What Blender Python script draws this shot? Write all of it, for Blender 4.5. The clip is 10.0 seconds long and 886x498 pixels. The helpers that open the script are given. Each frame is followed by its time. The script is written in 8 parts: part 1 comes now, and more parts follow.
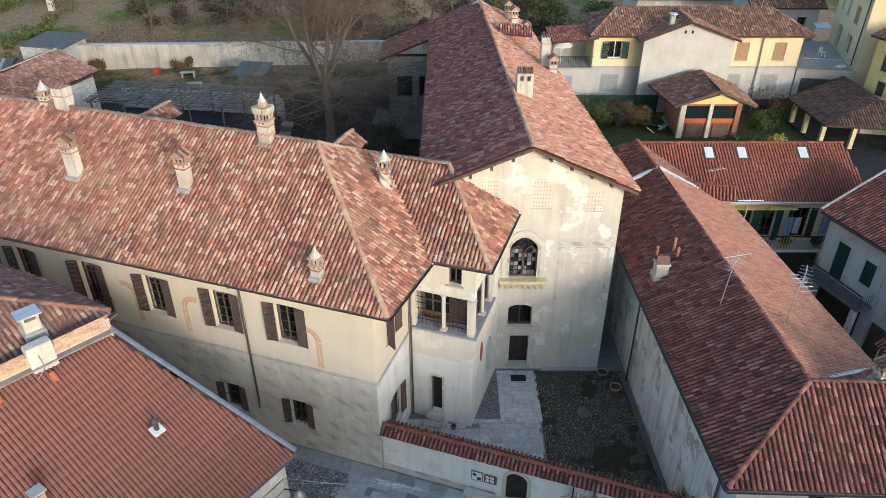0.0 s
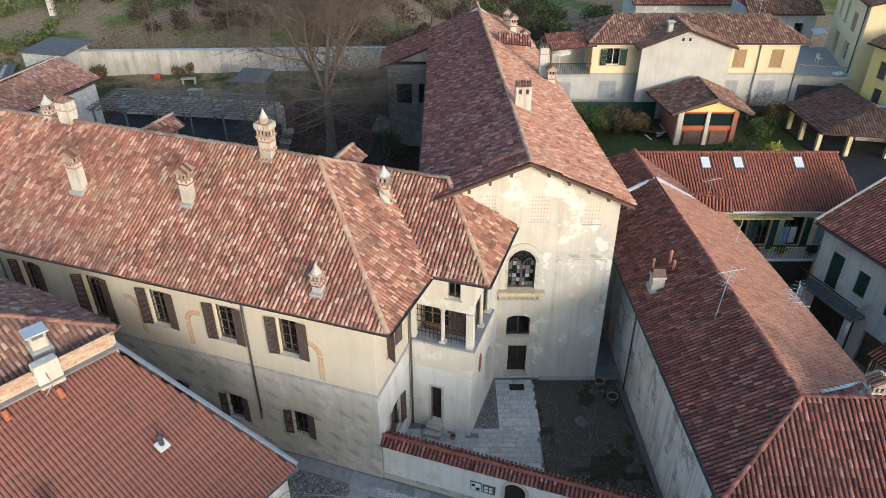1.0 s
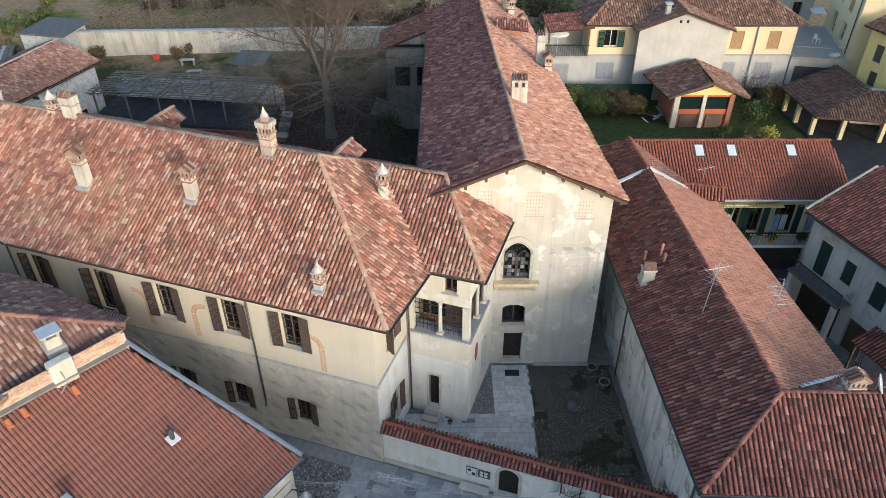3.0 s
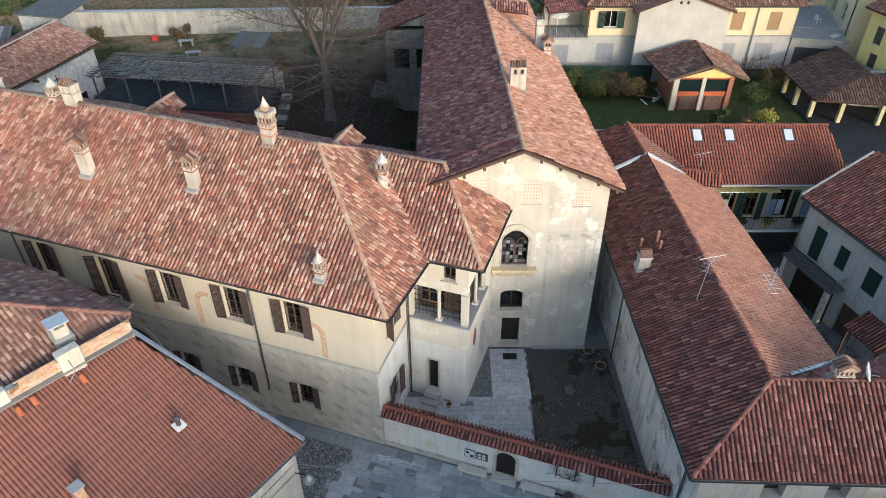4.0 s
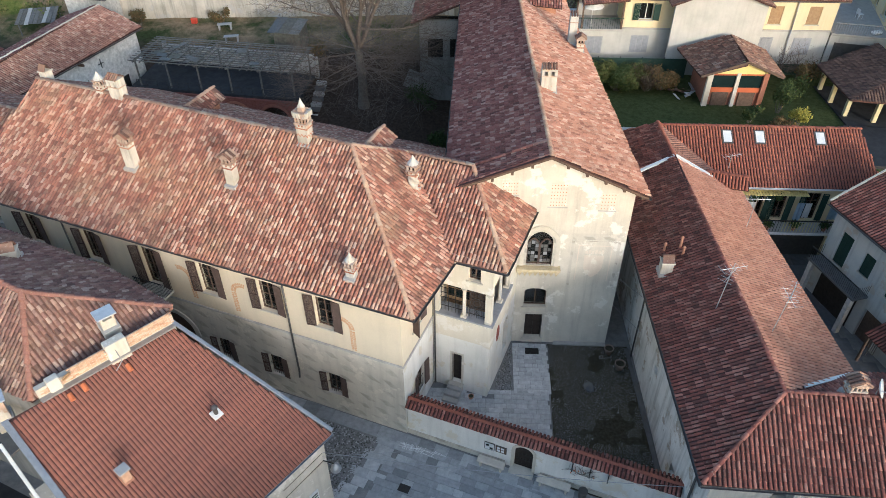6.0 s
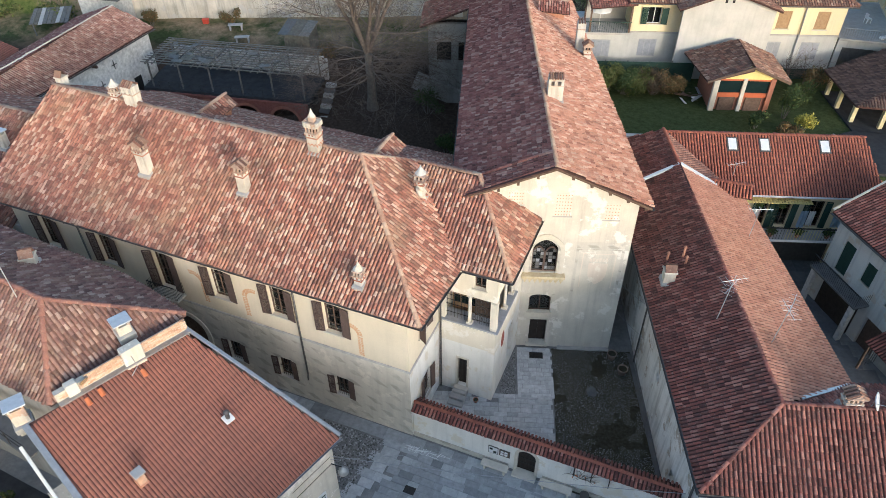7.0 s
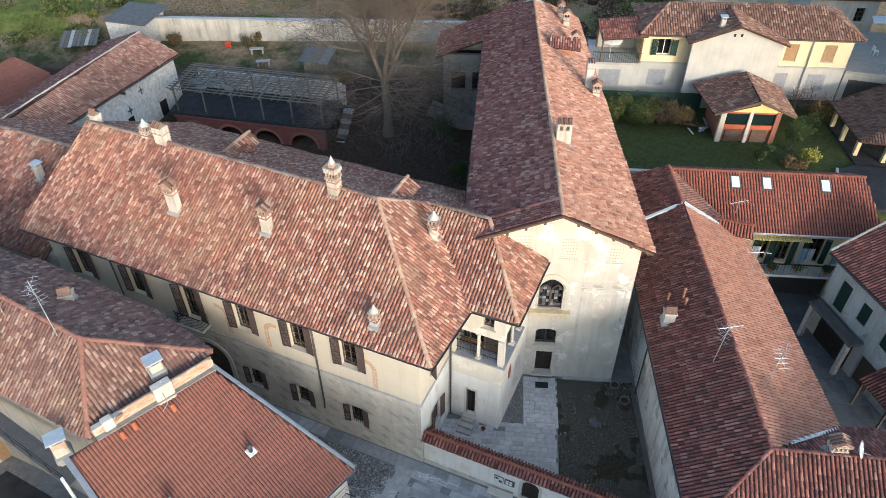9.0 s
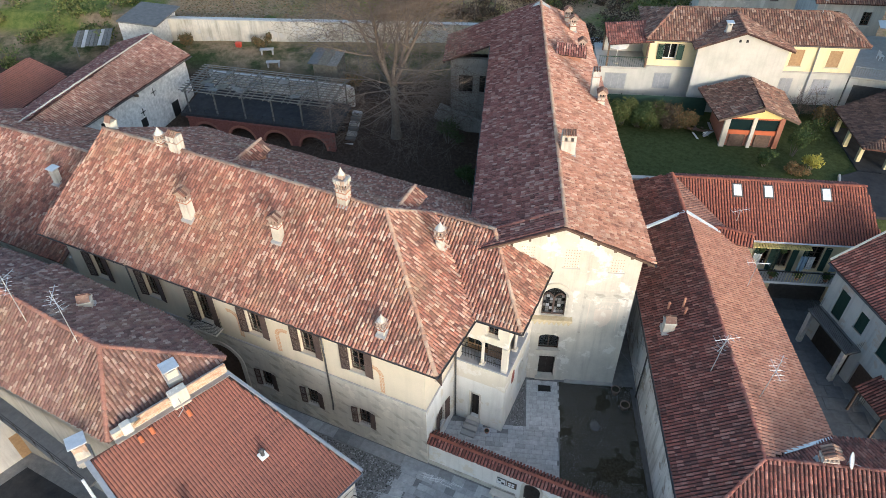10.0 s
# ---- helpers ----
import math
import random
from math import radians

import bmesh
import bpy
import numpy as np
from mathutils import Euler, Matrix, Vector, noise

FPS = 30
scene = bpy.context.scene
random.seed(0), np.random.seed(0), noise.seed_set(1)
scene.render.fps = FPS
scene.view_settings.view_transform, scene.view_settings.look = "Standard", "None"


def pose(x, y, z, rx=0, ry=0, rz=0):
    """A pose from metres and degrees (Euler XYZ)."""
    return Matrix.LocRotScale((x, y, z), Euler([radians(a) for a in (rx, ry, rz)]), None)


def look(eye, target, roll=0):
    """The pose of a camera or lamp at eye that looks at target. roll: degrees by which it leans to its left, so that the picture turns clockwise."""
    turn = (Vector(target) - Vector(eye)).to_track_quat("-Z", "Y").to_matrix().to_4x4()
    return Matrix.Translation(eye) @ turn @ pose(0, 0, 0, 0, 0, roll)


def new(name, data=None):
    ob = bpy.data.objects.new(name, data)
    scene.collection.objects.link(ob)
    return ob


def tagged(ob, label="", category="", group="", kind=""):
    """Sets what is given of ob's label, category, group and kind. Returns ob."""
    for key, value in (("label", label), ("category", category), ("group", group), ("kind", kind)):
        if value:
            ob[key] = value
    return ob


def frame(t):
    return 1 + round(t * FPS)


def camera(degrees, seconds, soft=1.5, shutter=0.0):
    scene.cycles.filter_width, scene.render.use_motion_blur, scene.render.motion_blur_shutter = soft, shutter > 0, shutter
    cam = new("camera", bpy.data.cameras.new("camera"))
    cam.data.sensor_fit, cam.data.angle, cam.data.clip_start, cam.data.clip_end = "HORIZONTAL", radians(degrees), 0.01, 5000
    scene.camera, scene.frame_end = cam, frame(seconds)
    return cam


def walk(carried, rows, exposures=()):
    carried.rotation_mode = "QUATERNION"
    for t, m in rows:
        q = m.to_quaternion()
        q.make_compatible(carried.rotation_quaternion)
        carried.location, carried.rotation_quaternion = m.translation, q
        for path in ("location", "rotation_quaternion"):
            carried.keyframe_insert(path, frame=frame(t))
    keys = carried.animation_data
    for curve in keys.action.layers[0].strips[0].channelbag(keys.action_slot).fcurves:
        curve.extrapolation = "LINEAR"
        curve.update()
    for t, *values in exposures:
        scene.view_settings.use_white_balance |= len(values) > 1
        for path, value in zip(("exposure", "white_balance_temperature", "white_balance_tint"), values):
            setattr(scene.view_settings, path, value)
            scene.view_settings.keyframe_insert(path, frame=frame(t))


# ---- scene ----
cam = camera(64.8, 10.0, 0.5)
METRES, EYE, TILT, LEAN, TURN = 11.5, 27.1, -32.0, 0.0, 0.0
ROWS = [
    (0.0, 0.0, 0.0, 0.0, -0.0, 0.0, -0.0),
    (0.5, 0.0009, -0.0207, 0.0369, -0.0, -0.01, 0.02),
    (1.0, 0.0022, -0.0431, 0.0728, -0.02, -0.3, 0.03),
    (1.5, 0.0042, -0.0637, 0.1039, -0.03, -0.7, 0.05),
    (2.0, 0.0074, -0.086, 0.1383, -0.02, -1.37, 0.06),
    (2.5, 0.0104, -0.1064, 0.1697, -0.03, -2.15, 0.08),
    (4.0, 0.0197, -0.1662, 0.2658, -0.02, -5.3, 0.11),
    (4.5, 0.0214, -0.1857, 0.2968, 0.39, -6.07, -0.11),
    (5.0, 0.0229, -0.2074, 0.3322, 1.04, -6.69, -0.48),
    (5.5, 0.025, -0.2281, 0.365, 1.7, -7.15, -0.85),
    (6.0, 0.0265, -0.2513, 0.4023, 2.49, -7.65, -1.3),
    (7.5, 0.0318, -0.3363, 0.5421, 3.33, -8.52, -1.82),
    (8.0, 0.0332, -0.3732, 0.6041, 3.65, -8.52, -2.01),
    (8.5, 0.0342, -0.4088, 0.6643, 3.96, -8.61, -2.19),
    (9.0, 0.035, -0.4464, 0.7288, 4.28, -8.85, -2.37),
    (9.5, 0.0362, -0.4811, 0.7864, 4.58, -9.22, -2.53),
    (10.0, 0.0381, -0.5213, 0.852, 4.89, -9.92, -2.71),
]
walk(cam, [(t, pose(0, 0, EYE, TILT, LEAN, TURN) @ pose(METRES * x, METRES * y, METRES * z, 90 + pitch, roll, yaw)) for t, x, y, z, yaw, pitch, roll in ROWS], [(0.0, 1.16, 5480, 10), (5.0, 1.24, 5480, 10), (10.0, 1.43, 5480, 10)])

# ---- light ----
SUN = Vector((0.504, -0.838, 0.208)).normalized()
world = bpy.data.worlds.new("sky")
scene.world = world
world.use_nodes = True
sky = world.node_tree.nodes.new("ShaderNodeTexSky")
sky.sky_type, sky.sun_disc = "NISHITA", False
sky.sun_elevation, sky.sun_rotation = math.asin(SUN.z), math.atan2(SUN.x, SUN.y)
sky.air_density, sky.dust_density, sky.ozone_density = 1.2, 2.0, 1.0
back = world.node_tree.nodes["Background"]
back.inputs["Strength"].default_value = 0.15
world.node_tree.links.new(sky.outputs[0], back.inputs["Color"])
lamp = new("sun", bpy.data.lights.new("sun", "SUN"))
lamp.data.energy, lamp.data.angle, lamp.data.color = 0.76, radians(7.0), (1.0, 0.92, 0.82)
lamp.matrix_world = look(SUN * 80, (0, 0, 0))


# ---- materials ----
def nodes_of(name, rough=0.9, spec=0.2, metal=0.0):
    m = bpy.data.materials.new(name)
    m.use_nodes = True
    nt = m.node_tree
    b = nt.nodes["Principled BSDF"]
    b.inputs["Roughness"].default_value = rough
    b.inputs["Specular IOR Level"].default_value = spec
    b.inputs["Metallic"].default_value = metal
    return m, nt, b


def node(nt, kind, **sockets):
    n = nt.nodes.new(kind)
    for k, v in sockets.items():
        n.inputs[k.replace("_", " ")].default_value = v
    return n


def coords(nt):
    return nt.nodes.new("ShaderNodeNewGeometry").outputs["Position"]


def noise_of(nt, scale, detail=6.0, rough=0.6, stretch=None):
    n = node(nt, "ShaderNodeTexNoise", Scale=scale, Detail=detail, Roughness=rough)
    src = coords(nt)
    if stretch:
        mp = nt.nodes.new("ShaderNodeMapping")
        mp.inputs["Scale"].default_value = stretch
        nt.links.new(src, mp.inputs["Vector"])
        src = mp.outputs[0]
    nt.links.new(src, n.inputs["Vector"])
    return n.outputs["Fac"]


def ramp(nt, fac, stops):
    r = nt.nodes.new("ShaderNodeValToRGB")
    el = r.color_ramp.elements
    while len(el) < len(stops):
        el.new(0.5)
    for e, (p, c) in zip(el, stops):
        e.position = p
        e.color = (*c, 1) if len(c) == 3 else c
    nt.links.new(fac, r.inputs[0])
    return r.outputs[0]


def mix(nt, a, b, fac, mode="MIX"):
    m = nt.nodes.new("ShaderNodeMix")
    m.data_type, m.blend_type = "RGBA", mode
    for sock, v in ((m.inputs[6], a), (m.inputs[7], b), (m.inputs[0], fac)):
        if isinstance(v, (int, float)):
            sock.default_value = v
        elif isinstance(v, tuple):
            sock.default_value = (*v, 1)
        else:
            nt.links.new(v, sock)
    return m.outputs[2]


def bump(nt, b, height, strength=0.3, dist=0.02):
    n = nt.nodes.new("ShaderNodeBump")
    n.inputs["Strength"].default_value, n.inputs["Distance"].default_value = strength, dist
    nt.links.new(height, n.inputs["Height"])
    nt.links.new(n.outputs[0], b.inputs["Normal"])


def plaster(name, base, stain, peel=None, amount=0.5, streaks=0.35, hatch=0.0):
    """Lime plaster with blotches, run-down streaks and, where given, patches that show another coat."""
    m, nt, b = nodes_of(name, 0.92, 0.12)
    blot = ramp(nt, noise_of(nt, 0.55, 8, 0.62), [(0.36, (0, 0, 0)), (0.72, (1, 1, 1))])
    col = mix(nt, base, stain, mix(nt, (0, 0, 0), blot, amount))
    run = ramp(nt, noise_of(nt, 1.0, 6, 0.6, (2.6, 2.6, 0.22)), [(0.47, (0, 0, 0)), (0.75, (1, 1, 1))])
    col = mix(nt, col, tuple(0.55 * s for s in stain), mix(nt, (0, 0, 0), run, streaks))
    if peel:
        spots = ramp(nt, noise_of(nt, 0.8, 9, 0.66), [(0.56, (0, 0, 0)), (0.6, (1, 1, 1))])
        col = mix(nt, col, peel, mix(nt, (0, 0, 0), spots, 0.8))
    if hatch:
        # worn remains of painted slanting bands, in courses
        marks = []
        for turn, scale in ((radians(48), 0.42), (radians(90), 0.36)):
            mp = nt.nodes.new("ShaderNodeMapping")
            mp.inputs["Rotation"].default_value = (0, turn, 0)
            nt.links.new(coords(nt), mp.inputs["Vector"])
            wv = node(nt, "ShaderNodeTexWave", Scale=scale, Distortion=2.6, Detail=4.0)
            nt.links.new(mp.outputs[0], wv.inputs["Vector"])
            marks.append(ramp(nt, wv.outputs["Fac"], [(0.4, (0, 0, 0)), (0.72, (1, 1, 1))]))
        worn = ramp(nt, noise_of(nt, 0.9, 6, 0.6), [(0.38, (0, 0, 0)), (0.6, (1, 1, 1))])
        both = mix(nt, mix(nt, marks[0], marks[1], 1.0, "MULTIPLY"), worn, 1.0, "MULTIPLY")
        col = mix(nt, col, tuple(0.72 * s for s in stain), mix(nt, (0, 0, 0), both, hatch))
    fine = noise_of(nt, 14, 5, 0.7)
    col = mix(nt, col, mix(nt, (0.78, 0.78, 0.78), (1.12, 1.12, 1.12), fine), 0.6, "MULTIPLY")
    nt.links.new(col, b.inputs["Base Color"])
    bump(nt, b, fine, 0.25, 0.03)
    return m


def tiles(name, tones, soot=0.35, lichen=(0.5, 0.45, 0.36), moss=0.0):
    """Fired clay: every tile its own tone, with soot and lichen on top."""
    m, nt, b = nodes_of(name, 0.88, 0.15)
    g = nt.nodes.new("ShaderNodeNewGeometry").outputs["Random Per Island"]
    o = nt.nodes.new("ShaderNodeObjectInfo").outputs["Random"]
    add = nt.nodes.new("ShaderNodeMath")
    add.operation = "ADD"
    nt.links.new(g, add.inputs[0]), nt.links.new(o, add.inputs[1])
    fr = nt.nodes.new("ShaderNodeMath")
    fr.operation = "FRACT"
    nt.links.new(add.outputs[0], fr.inputs[0])
    step = 1.0 / (len(tones) - 1)
    col = ramp(nt, fr.outputs[0], [(i * step, c) for i, c in enumerate(tones)])
    patch = ramp(nt, noise_of(nt, 0.9, 9, 0.72), [(0.42, (0, 0, 0)), (0.66, (1, 1, 1))])
    col = mix(nt, col, (0.11, 0.075, 0.065), mix(nt, (0, 0, 0), patch, soot))
    spot = ramp(nt, noise_of(nt, 7, 6, 0.7), [(0.55, (0, 0, 0)), (0.72, (1, 1, 1))])
    col = mix(nt, col, lichen, mix(nt, (0, 0, 0), spot, 0.35))
    zone = ramp(nt, noise_of(nt, 0.4, 5, 0.6), [(0.5, (0, 0, 0)), (0.72, (1, 1, 1))])
    col = mix(nt, col, (0.4, 0.32, 0.2), mix(nt, (0, 0, 0), zone, moss))
    fine = noise_of(nt, 20, 5, 0.75)
    col = mix(nt, col, mix(nt, (0.4, 0.4, 0.4), (1.55, 1.55, 1.55), fine), 0.75, "MULTIPLY")
    nt.links.new(col, b.inputs["Base Color"])
    bump(nt, b, fine, 0.3, 0.02)
    return m


def surface(name, a, c, scale=3.0, rough=0.85, spec=0.2, metal=0.0, b_strength=0.25, stretch=None):
    m, nt, b = nodes_of(name, rough, spec, metal)
    n1 = ramp(nt, noise_of(nt, scale, 8, 0.65, stretch), [(0.3, (0, 0, 0)), (0.7, (1, 1, 1))])
    col = mix(nt, a, c, n1)
    fine = noise_of(nt, scale * 9, 4, 0.7)
    col = mix(nt, col, mix(nt, (0.75, 0.75, 0.75), (1.18, 1.18, 1.18), fine), 0.6, "MULTIPLY")
    nt.links.new(col, b.inputs["Base Color"])
    bump(nt, b, fine, b_strength, 0.02)
    return m


def pieces_mat(name, tones, scale=6.0, rough=0.85):
    """Stones and bricks: a tone of its own for each piece."""
    m, nt, b = nodes_of(name, rough, 0.2)
    g = nt.nodes.new("ShaderNodeNewGeometry").outputs["Random Per Island"]
    o = nt.nodes.new("ShaderNodeObjectInfo").outputs["Random"]
    add = nt.nodes.new("ShaderNodeMath")
    add.operation = "ADD"
    nt.links.new(g, add.inputs[0]), nt.links.new(o, add.inputs[1])
    fr = nt.nodes.new("ShaderNodeMath")
    fr.operation = "FRACT"
    nt.links.new(add.outputs[0], fr.inputs[0])
    step = 1.0 / (len(tones) - 1)
    col = ramp(nt, fr.outputs[0], [(i * step, c) for i, c in enumerate(tones)])
    fine = noise_of(nt, scale, 7, 0.68)
    col = mix(nt, col, mix(nt, (0.3, 0.3, 0.3), (1.6, 1.6, 1.6), fine), 0.75, "MULTIPLY")
    nt.links.new(col, b.inputs["Base Color"])
    bump(nt, b, fine, 0.3, 0.02)
    return m


OLD = [(0.19, 0.095, 0.075), (0.3, 0.125, 0.09), (0.42, 0.19, 0.135), (0.34, 0.14, 0.1), (0.2, 0.095, 0.075), (0.46, 0.22, 0.16), (0.36, 0.15, 0.105), (0.52, 0.31, 0.23), (0.6, 0.43, 0.34), (0.38, 0.17, 0.12), (0.25, 0.11, 0.08), (0.5, 0.26, 0.19), (0.58, 0.4, 0.3), (0.22, 0.105, 0.08), (0.44, 0.2, 0.14)]
# long roof tiles, darkened to carry the west slope's shade
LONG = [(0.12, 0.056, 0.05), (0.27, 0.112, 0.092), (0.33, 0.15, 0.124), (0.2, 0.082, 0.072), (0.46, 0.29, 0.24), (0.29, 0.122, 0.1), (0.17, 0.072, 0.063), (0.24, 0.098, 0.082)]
# court house tiles with the east slope's sunlight put into the colour
SUNLIT = [(0.36, 0.16, 0.105), (0.45, 0.215, 0.145), (0.5, 0.26, 0.175), (0.41, 0.185, 0.125)]
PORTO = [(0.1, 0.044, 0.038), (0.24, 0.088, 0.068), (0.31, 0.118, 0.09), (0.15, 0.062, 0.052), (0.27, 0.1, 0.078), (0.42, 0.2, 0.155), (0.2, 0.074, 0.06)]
RED = [(0.3, 0.105, 0.07), (0.34, 0.125, 0.08), (0.27, 0.1, 0.07), (0.37, 0.14, 0.09)]
FLAT = [(0.1, 0.06, 0.05), (0.22, 0.125, 0.09), (0.34, 0.21, 0.15), (0.15, 0.085, 0.065), (0.28, 0.14, 0.1), (0.12, 0.07, 0.055), (0.42, 0.3, 0.23)]
